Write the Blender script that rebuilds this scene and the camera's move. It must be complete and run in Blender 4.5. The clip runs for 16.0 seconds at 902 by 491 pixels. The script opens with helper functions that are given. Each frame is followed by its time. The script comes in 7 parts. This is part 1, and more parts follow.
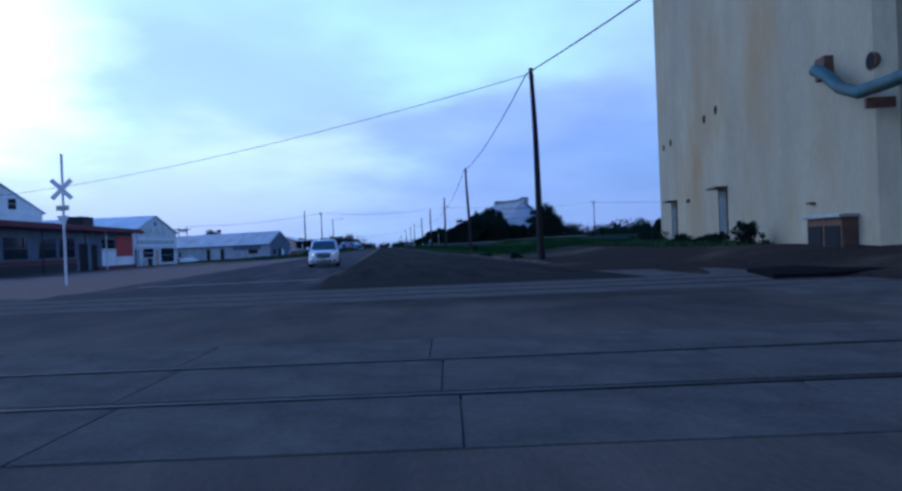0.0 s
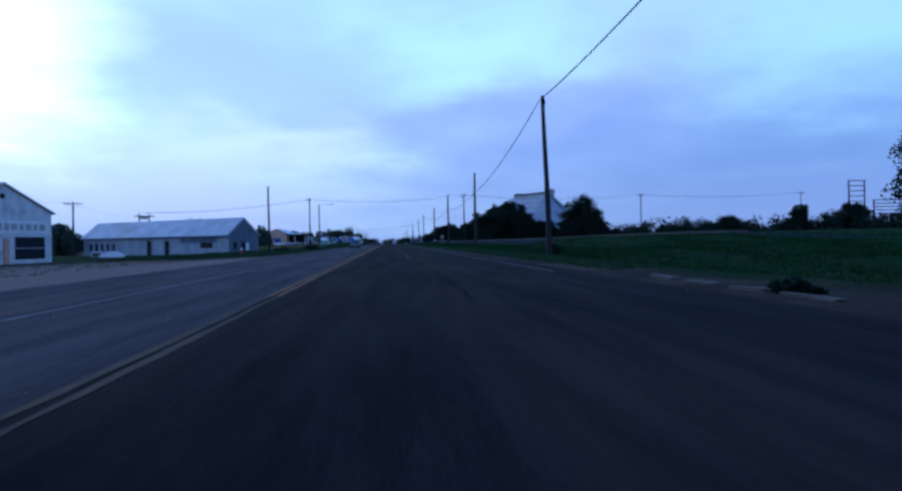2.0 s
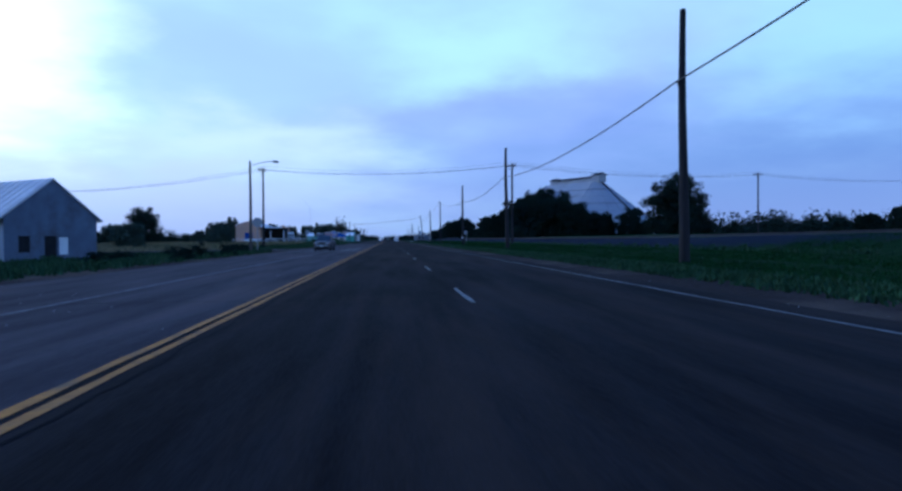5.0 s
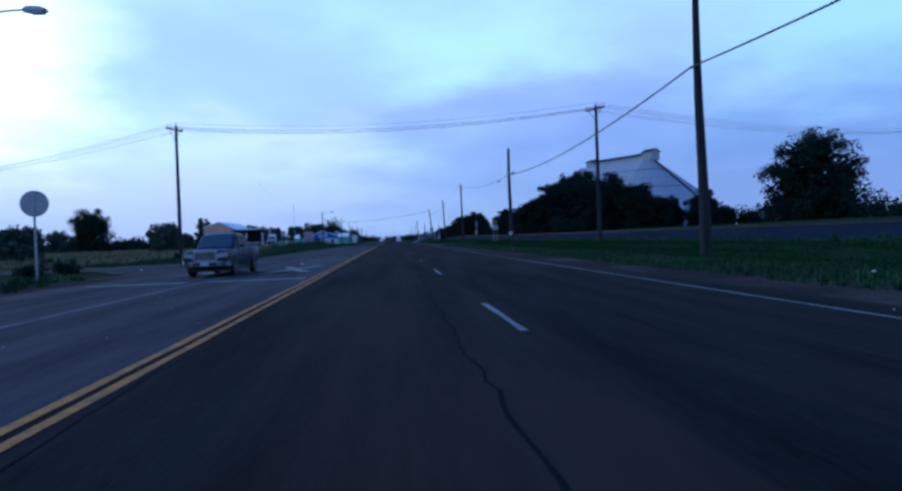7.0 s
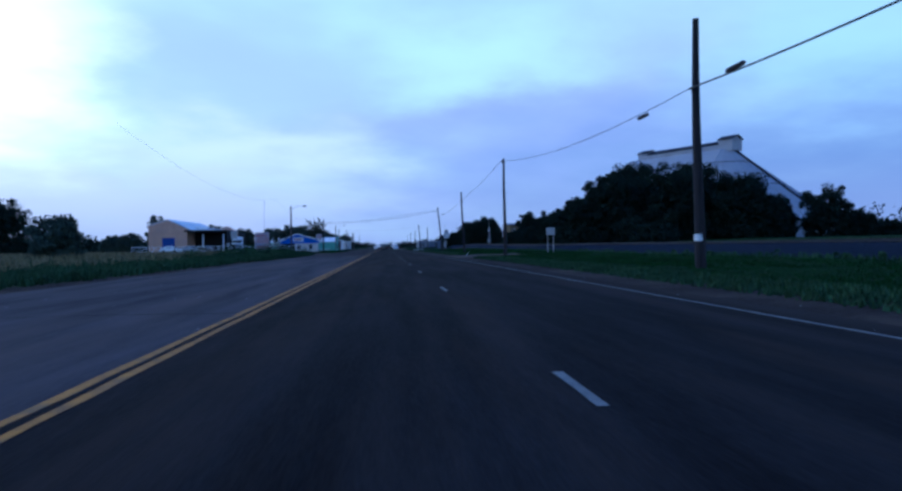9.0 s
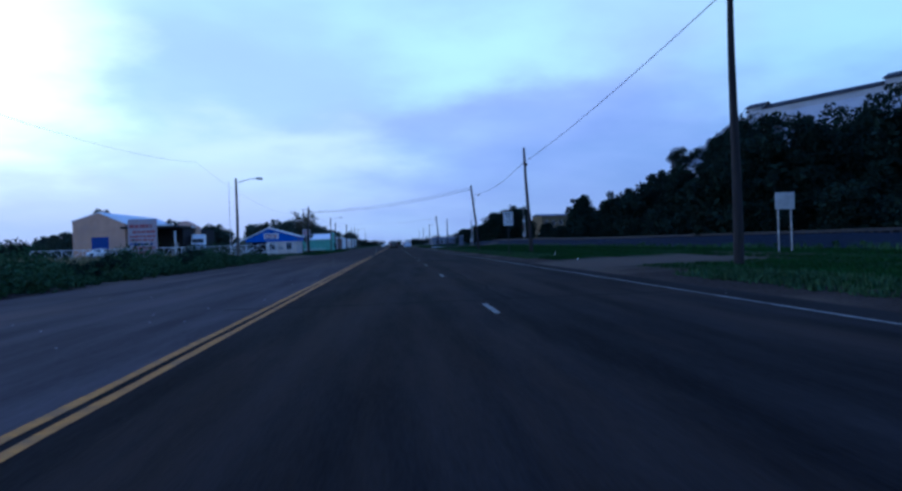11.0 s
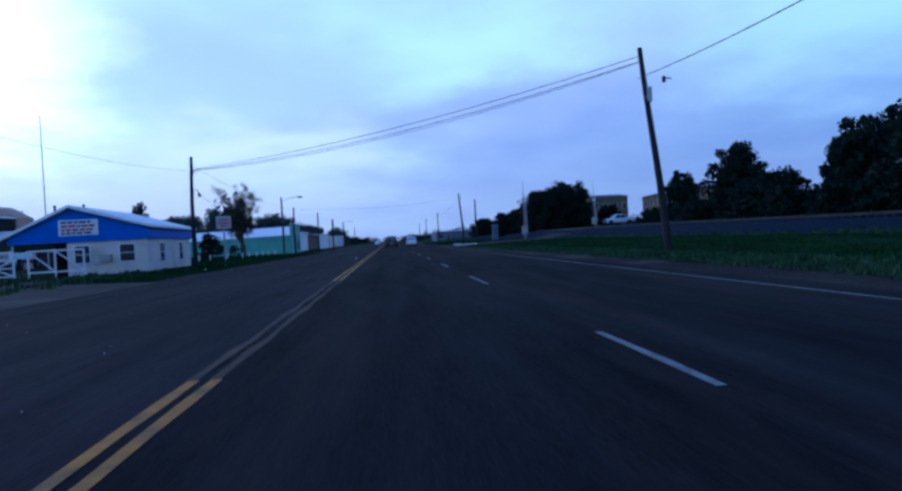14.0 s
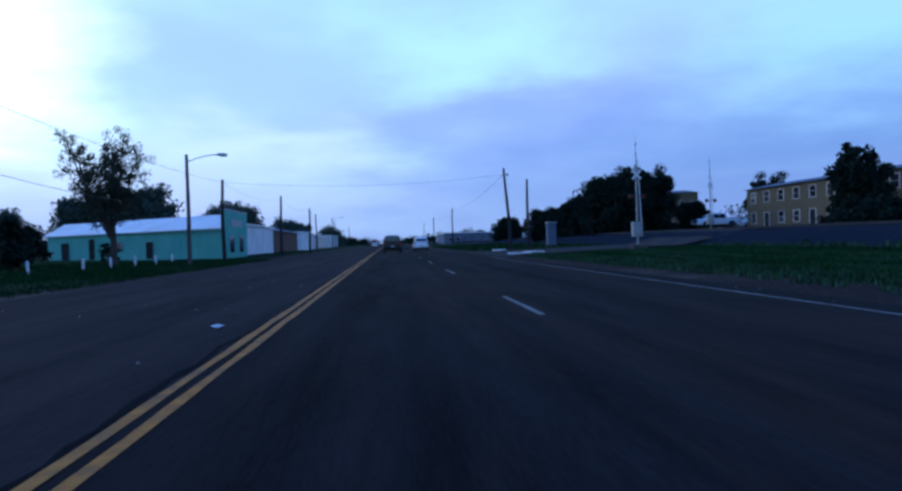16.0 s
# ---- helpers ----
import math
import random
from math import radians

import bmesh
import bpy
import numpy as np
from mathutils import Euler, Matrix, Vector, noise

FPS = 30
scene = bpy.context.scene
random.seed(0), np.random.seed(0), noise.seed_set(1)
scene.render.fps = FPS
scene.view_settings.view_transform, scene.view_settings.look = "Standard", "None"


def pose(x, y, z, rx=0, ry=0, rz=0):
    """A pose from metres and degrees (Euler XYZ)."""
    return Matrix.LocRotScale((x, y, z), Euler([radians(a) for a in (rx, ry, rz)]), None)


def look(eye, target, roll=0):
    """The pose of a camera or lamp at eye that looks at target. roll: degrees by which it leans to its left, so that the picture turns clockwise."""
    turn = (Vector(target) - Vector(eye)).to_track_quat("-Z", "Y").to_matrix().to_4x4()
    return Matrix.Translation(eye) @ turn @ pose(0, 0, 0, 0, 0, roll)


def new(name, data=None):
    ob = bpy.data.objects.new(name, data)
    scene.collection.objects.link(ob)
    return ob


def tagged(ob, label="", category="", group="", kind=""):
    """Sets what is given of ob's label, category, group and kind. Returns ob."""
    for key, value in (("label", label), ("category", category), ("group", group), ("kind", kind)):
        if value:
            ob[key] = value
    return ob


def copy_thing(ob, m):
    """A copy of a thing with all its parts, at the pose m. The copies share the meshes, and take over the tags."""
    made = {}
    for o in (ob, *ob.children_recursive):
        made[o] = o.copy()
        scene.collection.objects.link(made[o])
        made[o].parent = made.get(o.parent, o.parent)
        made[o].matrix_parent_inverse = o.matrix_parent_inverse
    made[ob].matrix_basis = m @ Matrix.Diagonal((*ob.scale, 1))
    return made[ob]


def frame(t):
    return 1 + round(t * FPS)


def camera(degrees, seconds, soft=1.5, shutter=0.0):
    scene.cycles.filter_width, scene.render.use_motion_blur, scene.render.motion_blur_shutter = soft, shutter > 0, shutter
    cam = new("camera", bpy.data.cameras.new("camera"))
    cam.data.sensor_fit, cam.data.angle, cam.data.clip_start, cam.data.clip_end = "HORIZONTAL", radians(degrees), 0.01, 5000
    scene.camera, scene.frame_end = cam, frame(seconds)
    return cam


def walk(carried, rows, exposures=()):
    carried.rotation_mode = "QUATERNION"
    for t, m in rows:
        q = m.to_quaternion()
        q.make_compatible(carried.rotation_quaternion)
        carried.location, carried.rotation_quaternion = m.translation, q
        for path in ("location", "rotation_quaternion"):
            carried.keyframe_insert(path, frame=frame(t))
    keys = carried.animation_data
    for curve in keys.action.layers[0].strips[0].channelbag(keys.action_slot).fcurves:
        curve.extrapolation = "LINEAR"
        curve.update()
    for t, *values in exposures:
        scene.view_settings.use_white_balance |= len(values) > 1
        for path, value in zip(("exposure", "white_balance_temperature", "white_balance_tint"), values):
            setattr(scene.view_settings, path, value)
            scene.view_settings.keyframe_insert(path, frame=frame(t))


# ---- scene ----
cam = camera(68.95, 16.0, soft=2.7)
EYE = 1.111
# seconds, x, y, yaw (to the left), pitch (up), roll
ROWS = [
    (0, 2.017, 30.797, -5.818, -0.164, -2.288),
    (0.5, 2.159, 40.609, -4.939, -2.732, -1.240),
    (1, 2.249, 50.531, -6.172, 0.542, -1.007),
    (1.5, 2.343, 60.464, -6.158, -0.162, -0.286),
    (2, 2.368, 70.213, -5.456, -0.388, -0.955),
    (2.5, 2.294, 79.873, -5.477, -0.499, -2.017),
    (3, 2.320, 89.859, -5.940, -0.532, -1.901),
    (3.5, 2.375, 100.004, -6.105, 0.060, -0.295),
    (4, 2.329, 110.428, -5.621, -0.681, -0.629),
    (6.5, 2.308, 161.210, -5.068, -0.380, 0.022),
    (7, 2.275, 171.324, -5.274, -0.701, -2.008),
    (7.5, 2.199, 181.336, -5.611, -0.485, -1.343),
    (8, 2.235, 191.007, -5.850, -0.279, -0.733),
    (8.5, 2.255, 200.718, -5.632, -0.260, -0.404),
    (9, 2.303, 210.550, -5.687, 0.039, -0.707),
    (11.5, 2.148, 259.686, -4.818, -0.328, -1.764),
    (12, 1.982, 269.353, -4.924, -0.425, -1.448),
    (12.5, 1.857, 278.989, -4.901, -0.636, -2.195),
    (13, 1.775, 288.218, -4.862, -0.670, -2.456),
    (13.5, 1.693, 297.502, -4.933, -0.812, -3.383),
    (14, 1.596, 306.834, -5.364, -0.662, -3.165),
    (14.5, 1.570, 315.974, -5.851, -0.445, -2.734),
    (15, 1.594, 325.071, -5.841, -0.517, -1.194),
    (15.5, 1.631, 334.148, -5.818, -0.101, -0.942),
    (16, 1.597, 343.375, -5.415, -0.376, -1.678),
]


def stand(x, y, yaw, pitch, roll):
    a, b = radians(yaw), radians(pitch)
    eye = Vector((x, y, EYE))
    return look(eye, eye + Vector((-math.sin(a) * math.cos(b), math.cos(a) * math.cos(b), math.sin(b))), roll)


walk(cam, [(t, stand(*r)) for t, *r in ROWS], [(0.0, 0.08, 4880, 7), (0.5, -0.12, 4880, 7), (1.0, -0.06, 4880, 7), (1.5, 0.0, 4880, 7), (16.0, 0.0, 4880, 7)])

# ---- sky and sun: a bright overcast evening, lighter towards the left ahead ----
world = bpy.data.worlds.new("sky")
scene.world = world
world.use_nodes = True
wn, wl = world.node_tree.nodes, world.node_tree.links
wn.clear()
SUN_AZ, SUN_EL = radians(-62), radians(38)


def build_sky():
    out = wn.new("ShaderNodeOutputWorld")
    bg = wn.new("ShaderNodeBackground")
    sky = wn.new("ShaderNodeTexSky")
    sky.sky_type = "NISHITA"
    sky.sun_disc = False
    sky.sun_elevation = SUN_EL
    sky.sun_rotation = SUN_AZ
    sky.dust_density = 3.0
    gain = wn.new("ShaderNodeVectorMath")
    gain.operation = "SCALE"
    gain.inputs["Scale"].default_value = 0.085
    wl.new(sky.outputs[0], gain.inputs[0])
    # cloud layer: stretched noise on the dome
    tc = wn.new("ShaderNodeTexCoord")
    sep = wn.new("ShaderNodeSeparateXYZ")
    wl.new(tc.outputs["Generated"], sep.inputs[0])
    zc = wn.new("ShaderNodeMath")
    zc.operation = "MAXIMUM"
    zc.inputs[1].default_value = 0.0
    wl.new(sep.outputs["Z"], zc.inputs[0])
    lift = wn.new("ShaderNodeMath")
    lift.operation = "ADD"
    lift.inputs[1].default_value = 0.22
    wl.new(zc.outputs[0], lift.inputs[0])
    flat = wn.new("ShaderNodeVectorMath")
    flat.operation = "DIVIDE"
    comb = wn.new("ShaderNodeCombineXYZ")
    for k in ("X", "Y", "Z"):
        wl.new(lift.outputs[0], comb.inputs[k])
    wl.new(tc.outputs["Generated"], flat.inputs[0])
    wl.new(comb.outputs[0], flat.inputs[1])
    n1 = wn.new("ShaderNodeTexNoise")
    n1.inputs["Scale"].default_value = 1.15
    n1.inputs["Detail"].default_value = 5.0
    n1.inputs["Roughness"].default_value = 0.5
    n1.inputs["Distortion"].default_value = 0.25
    wl.new(flat.outputs[0], n1.inputs["Vector"])
    ramp = wn.new("ShaderNodeValToRGB")
    e = ramp.color_ramp.elements
    e[0].position, e[0].color = 0.38, (0.40, 0.56, 0.88, 1)
    e[1].position, e[1].color = 0.62, (0.54, 0.79, 0.98, 1)
    wl.new(n1.outputs["Fac"], ramp.inputs[0])
    # the side of the hidden sun is brighter
    sun = wn.new("ShaderNodeVectorMath")
    sun.operation = "DOT_PRODUCT"
    sun.inputs[1].default_value = (math.sin(SUN_AZ) * math.cos(SUN_EL), math.cos(SUN_AZ) * math.cos(SUN_EL), math.sin(SUN_EL))
    wl.new(tc.outputs["Generated"], sun.inputs[0])
    glow = wn.new("ShaderNodeMapRange")
    glow.interpolation_type = "SMOOTHSTEP"
    glow.inputs["From Min"].default_value = 0.72
    glow.inputs["From Max"].default_value = 0.96
    glow.inputs["To Min"].default_value = 0.0
    glow.inputs["To Max"].default_value = 1.0
    wl.new(sun.outputs["Value"], glow.inputs[0])
    # broad cloud forms drifting ahead: direction, reach sideways and upwards, colour, weight
    warp = wn.new("ShaderNodeTexNoise")
    warp.inputs["Scale"].default_value = 2.6
    warp.inputs["Detail"].default_value = 5.0
    wl.new(flat.outputs[0], warp.inputs["Vector"])
    centred = wn.new("ShaderNodeVectorMath")
    centred.operation = "MULTIPLY_ADD"
    centred.inputs[1].default_value = (0.30, 0.30, 0.16)
    centred.inputs[2].default_value = (-0.15, -0.15, -0.08)
    wl.new(warp.outputs["Color"], centred.inputs[0])
    where = wn.new("ShaderNodeVectorMath")
    where.operation = "ADD"
    wl.new(tc.outputs["Generated"], where.inputs[0])
    wl.new(centred.outputs[0], where.inputs[1])
    clouds = ramp.outputs[0]
    for d, wide, high, colour, weight in (
            ((0.26, 0.95, 0.17), 0.34, 0.15, (0.37, 0.47, 0.90), 0.75),
            ((0.09, 0.95, 0.275), 0.22, 0.075, (0.62, 0.96, 1.00), 0.85),
            ((0.62, 0.75, 0.25), 0.20, 0.14, (0.50, 0.84, 1.10), 0.75),
            ((0.54, 0.80, 0.05), 0.54, 0.16, (0.17, 0.29, 0.64), 0.92),
            ((-0.34, 0.92, 0.06), 0.34, 0.09, (0.66, 0.76, 1.04), 0.8),
            ((-0.20, 0.95, 0.155), 0.20, 0.06, (0.70, 0.86, 1.05), 0.9),
            ((-0.20, 0.95, 0.25), 0.22, 0.08, (0.46, 0.64, 0.92), 0.85),
            ((-0.53, 0.83, 0.24), 0.17, 0.17, (1.22, 1.40, 1.42), 1.0)):
        off = wn.new("ShaderNodeVectorMath")
        off.operation = "SUBTRACT"
        off.inputs[1].default_value = d
        wl.new(where.outputs[0], off.inputs[0])
        sq = wn.new("ShaderNodeVectorMath")
        sq.operation = "MULTIPLY"
        sq.inputs[1].default_value = (1 / wide, 0.6 / wide, 1 / high)
        wl.new(off.outputs[0], sq.inputs[0])
        far = wn.new("ShaderNodeVectorMath")
        far.operation = "LENGTH"
        wl.new(sq.outputs[0], far.inputs[0])
        fall = wn.new("ShaderNodeMapRange")
        fall.interpolation_type = "SMOOTHSTEP"
        fall.inputs["From Min"].default_value = 0.15
        fall.inputs["From Max"].default_value = 1.4
        fall.inputs["To Min"].default_value = weight
        fall.inputs["To Max"].default_value = 0.0
        wl.new(far.outputs["Value"], fall.inputs[0])
        form = wn.new("ShaderNodeMix")
        form.data_type = "RGBA"
        form.inputs["B"].default_value = (*colour, 1)
        wl.new(fall.outputs[0], form.inputs["Factor"])
        wl.new(clouds, form.inputs["A"])
        clouds = form.outputs["Result"]
    bright = wn.new("ShaderNodeMix")
    bright.data_type = "RGBA"
    bright.inputs["B"].default_value = (1.22, 1.40, 1.42, 1)
    wl.new(glow.outputs[0], bright.inputs["Factor"])
    wl.new(clouds, bright.inputs["A"])
    # haze and grey-violet base towards the horizon
    low = wn.new("ShaderNodeMapRange")
    low.inputs["From Min"].default_value = -0.06
    low.inputs["From Max"].default_value = 0.12
    wl.new(zc.outputs[0], low.inputs[0])
    haze = wn.new("ShaderNodeMix")
    haze.data_type = "RGBA"
    haze.inputs["A"].default_value = (0.33, 0.42, 0.72, 1)
    wl.new(low.outputs[0], haze.inputs["Factor"])
    wl.new(bright.outputs["Result"], haze.inputs["B"])
    mix = wn.new("ShaderNodeMix")
    mix.data_type = "RGBA"
    mix.inputs["Factor"].default_value = 0.88
    wl.new(gain.outputs[0], mix.inputs["A"])
    wl.new(haze.outputs["Result"], mix.inputs["B"])
    # thin veil: a little brighter and less blue low over the land
    veil = wn.new("ShaderNodeMix")
    veil.data_type = "RGBA"
    veil.blend_type = "MULTIPLY"
    veil.inputs["Factor"].default_value = 1.0
    veil.inputs["B"].default_value = (1.23, 1.095, 0.985, 1)
    wl.new(mix.outputs["Result"], veil.inputs["A"])
    # the sky overhead, out of view, is dimmed to darken the land
    overhead_dim = wn.new("ShaderNodeMapRange")
    overhead_dim.interpolation_type = "SMOOTHSTEP"
    overhead_dim.inputs["From Min"].default_value = 0.36
    overhead_dim.inputs["From Max"].default_value = 0.72
    overhead_dim.inputs["To Min"].default_value = 1.0
    overhead_dim.inputs["To Max"].default_value = 0.18
    wl.new(zc.outputs[0], overhead_dim.inputs[0])
    wl.new(overhead_dim.outputs[0], bg.inputs["Strength"])
    # the same unseen part is tinted blue to cool the light on the land
    overhead_tint = wn.new("ShaderNodeMix")
    overhead_tint.data_type = "RGBA"
    overhead_tint.blend_type = "MULTIPLY"
    overhead_tint.inputs["B"].default_value = (0.34, 0.84, 2.4, 1)
    high = wn.new("ShaderNodeMapRange")
    high.interpolation_type = "SMOOTHSTEP"
    high.inputs["From Min"].default_value = 0.32
    high.inputs["From Max"].default_value = 0.55
    wl.new(zc.outputs[0], high.inputs[0])
    wl.new(high.outputs[0], overhead_tint.inputs["Factor"])
    wl.new(veil.outputs["Result"], overhead_tint.inputs["A"])
    wl.new(overhead_tint.outputs["Result"], bg.inputs[0])
    wl.new(bg.outputs[0], out.inputs[0])


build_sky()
sun_data = bpy.data.lights.new("sun", "SUN")
sun_data.energy, sun_data.angle, sun_data.color = 0.42, radians(25), (0.94, 0.98, 1.0)
sun_ob = new("sun", sun_data)
sun_ob.matrix_world = look((math.sin(SUN_AZ) * math.cos(SUN_EL) * 100, 200 + math.cos(SUN_AZ) * math.cos(SUN_EL) * 100, math.sin(SUN_EL) * 100), (0, 200, 0))


# ---- materials ----
def mat(name, a, b=None, rough=0.8, scale=3.0, fine=40.0, bump=0.15, metal=0.0, stain=None, stain_scale=0.3, spec=0.3, emit=None, coat=0.0, stretch=None, island=0.0):
    m = bpy.data.materials.new(name)
    m.use_nodes = True
    nt = m.node_tree
    n, l = nt.nodes, nt.links
    p = n["Principled BSDF"]
    p.inputs["Roughness"].default_value = rough
    p.inputs["Metallic"].default_value = metal
    p.inputs["Specular IOR Level"].default_value = spec
    p.inputs["Coat Weight"].default_value = coat
    b = b or tuple(c * 0.7 for c in a)
    tc = n.new("ShaderNodeTexCoord")
    src = tc.outputs["Object"]
    if stretch:
        mp = n.new("ShaderNodeMapping")
        mp.inputs["Scale"].default_value = stretch
        l.new(src, mp.inputs[0])
        src = mp.outputs[0]
    t1 = n.new("ShaderNodeTexNoise")
    t1.inputs["Scale"].default_value = scale
    t1.inputs["Detail"].default_value = 6.0
    t1.inputs["Roughness"].default_value = 0.62
    l.new(src, t1.inputs["Vector"])
    t2 = n.new("ShaderNodeTexNoise")
    t2.inputs["Scale"].default_value = fine
    t2.inputs["Detail"].default_value = 3.0
    l.new(src, t2.inputs["Vector"])
    add = n.new("ShaderNodeMath")
    add.operation = "MULTIPLY_ADD"
    add.inputs[1].default_value = 0.35
    l.new(t2.outputs["Fac"], add.inputs[0])
    l.new(t1.outputs["Fac"], add.inputs[2])
    r = n.new("ShaderNodeMapRange")
    r.inputs["From Min"].default_value = 0.5
    r.inputs["From Max"].default_value = 0.88
    l.new(add.outputs[0], r.inputs[0])
    mx = n.new("ShaderNodeMix")
    mx.data_type = "RGBA"
    mx.inputs["A"].default_value = (*b, 1)
    mx.inputs["B"].default_value = (*a, 1)
    l.new(r.outputs[0], mx.inputs["Factor"])
    col = mx.outputs["Result"]
    if stain:
        t3 = n.new("ShaderNodeTexNoise")
        t3.inputs["Scale"].default_value = stain_scale
        t3.inputs["Detail"].default_value = 7.0
        t3.inputs["Roughness"].default_value = 0.7
        l.new(src, t3.inputs["Vector"])
        r3 = n.new("ShaderNodeMapRange")
        r3.inputs["From Min"].default_value = 0.48
        r3.inputs["From Max"].default_value = 0.72
        l.new(t3.outputs["Fac"], r3.inputs[0])
        m3 = n.new("ShaderNodeMix")
        m3.data_type = "RGBA"
        m3.inputs["B"].default_value = (*stain, 1)
        l.new(r3.outputs[0], m3.inputs["Factor"])
        l.new(col, m3.inputs["A"])
        col = m3.outputs["Result"]
    if island:
        g = n.new("ShaderNodeNewGeometry")
        hsv = n.new("ShaderNodeHueSaturation")
        rr = n.new("ShaderNodeMapRange")
        rr.inputs["To Min"].default_value = 1 - island
        rr.inputs["To Max"].default_value = 1 + island
        l.new(g.outputs["Random Per Island"], rr.inputs[0])
        l.new(rr.outputs[0], hsv.inputs["Value"])
        l.new(col, hsv.inputs["Color"])
        col = hsv.outputs["Color"]
    l.new(col, p.inputs["Base Color"])
    if bump:
        bp = n.new("ShaderNodeBump")
        bp.inputs["Strength"].default_value = bump
        bp.inputs["Distance"].default_value = 0.03
        l.new(add.outputs[0], bp.inputs["Height"])
        l.new(bp.outputs[0], p.inputs["Normal"])
    if emit:
        p.inputs["Emission Color"].default_value = (*emit[0], 1)
        p.inputs["Emission Strength"].default_value = emit[1]
    return m


def glass_mat(name, tint, rough=0.05):
    m = bpy.data.materials.new(name)
    m.use_nodes = True
    p = m.node_tree.nodes["Principled BSDF"]
    p.inputs["Base Color"].default_value = (*tint, 1)
    p.inputs["Roughness"].default_value = rough
    p.inputs["Specular IOR Level"].default_value = 0.5
    return m


ASPHALT = mat("asphalt", (0.029, 0.026, 0.026), (0.009, 0.008, 0.008), 0.92, 1.3, 55, 0.4, stain=(0.047, 0.034, 0.026), stain_scale=0.32, stretch=(1, 0.10, 1), spec=0.02)
# left lanes lightened and tinted violet: glare put into the asphalt colour
ASPHALT_GLARE = mat("asphalt_glare", (0.096, 0.082, 0.083), (0.044, 0.038, 0.040), 0.92, 1.3, 55, 0.4, stain=(0.118, 0.091, 0.078), stain_scale=0.32, stretch=(1, 0.10, 1), spec=0.02)
ASPHALT_OLD = mat("asphalt_side", (0.055, 0.050, 0.047), (0.035, 0.032, 0.032), 0.9, 0.7, 60, 0.3, stain=(0.08, 0.065, 0.055), stain_scale=0.2, spec=0.03)
CONCRETE_ROAD = mat("crossing_concrete", (0.15, 0.132, 0.115), (0.075, 0.068, 0.063), 0.9, 1.1, 30, 0.25, stain=(0.045, 0.042, 0.041), stain_scale=0.5, spec=0.03)
DUSTY = mat("dusty_asphalt", (0.152, 0.122, 0.098), (0.082, 0.072, 0.064), 0.95, 0.7, 30, 0.3, stain=(0.050, 0.046, 0.045), stain_scale=0.22, stretch=(1, 0.35, 1), spec=0.02)
PATCH = mat("crack_tar", (0.010, 0.010, 0.011), (0.016, 0.016, 0.016), 0.95, 4, 60, 0.1, spec=0.01)
YELLOW = mat("yellow_paint", (0.50, 0.190, 0.006), (0.28, 0.105, 0.006), 0.7, 5, 70, 0.1, stain=(0.11, 0.065, 0.026), stain_scale=2.2, spec=0.2)
YELLOW_FADED = mat("yellow_paint_faded", (0.32, 0.120, 0.008), (0.12, 0.050, 0.009), 0.75, 4, 70, 0.1, stain=(0.07, 0.05, 0.032), stain_scale=1.6, spec=0.2)
YELLOW_WORN = mat("yellow_paint_worn", (0.080, 0.034, 0.009), (0.032, 0.020, 0.013), 0.8, 3, 70, 0.1, spec=0.2)
WHITE_PAINT = mat("white_road_paint", (0.27, 0.26, 0.235), (0.13, 0.127, 0.118), 0.7, 6, 70, 0.1, stain=(0.075, 0.075, 0.078), stain_scale=2.0, spec=0.2)
WORN_PAINT = mat("worn_white_paint", (0.20, 0.20, 0.20), (0.09, 0.09, 0.09), 0.8, 3, 60, 0.1, stain=(0.045, 0.044, 0.045), stain_scale=1.3, spec=0.1)
DARK_DIRT = mat("dark_dirt", (0.095, 0.072, 0.055), (0.05, 0.04, 0.032), 0.95, 0.8, 25, 0.5, stain=(0.12, 0.10, 0.08), stain_scale=0.25, spec=0.03)
GRASS = mat("grass_blades", (0.017, 0.060, 0.013), (0.009, 0.029, 0.008), 0.8, 0.5, 6, 0, island=0.4, spec=0.05)
WEED = mat("weed_blades", (0.050, 0.098, 0.042), (0.026, 0.052, 0.024), 0.85, 0.5, 6, 0, island=0.4, spec=0.05)
DRY = mat("dry_grass_blades", (0.26, 0.21, 0.11), (0.14, 0.12, 0.06), 0.9, 0.5, 6, 0, island=0.3, spec=0.1)
# lighter copy of the leaves: haze over the left trees put into the colour
LEAF_HAZED = mat("leaves_hazed", (0.070, 0.096, 0.074), (0.038, 0.054, 0.042), 0.8, 0.6, 5, 0, island=0.4, spec=0.04)
LEAF = mat("leaves", (0.018, 0.033, 0.024), (0.009, 0.016, 0.012), 0.8, 0.6, 5, 0, island=0.45, spec=0.04)
LEAF_PALE = mat("leaves_pale", (0.055, 0.066, 0.042), (0.03, 0.036, 0.024), 0.8, 0.6, 5, 0, island=0.4, spec=0.05)
BARK = mat("bark", (0.09, 0.07, 0.055), (0.04, 0.032, 0.026), 0.95, 3, 25, 0.8, stretch=(4, 4, 0.6))
POLE_WOOD = mat("creosoted_wood", (0.036, 0.030, 0.030), (0.015, 0.013, 0.014), 0.9, 2, 25, 0.6, stretch=(6, 6, 0.35))
SLEEPER = mat("old_sleeper_wood", (0.035, 0.030, 0.028), (0.018, 0.016, 0.016), 0.95, 3, 25, 0.5, spec=0.05)
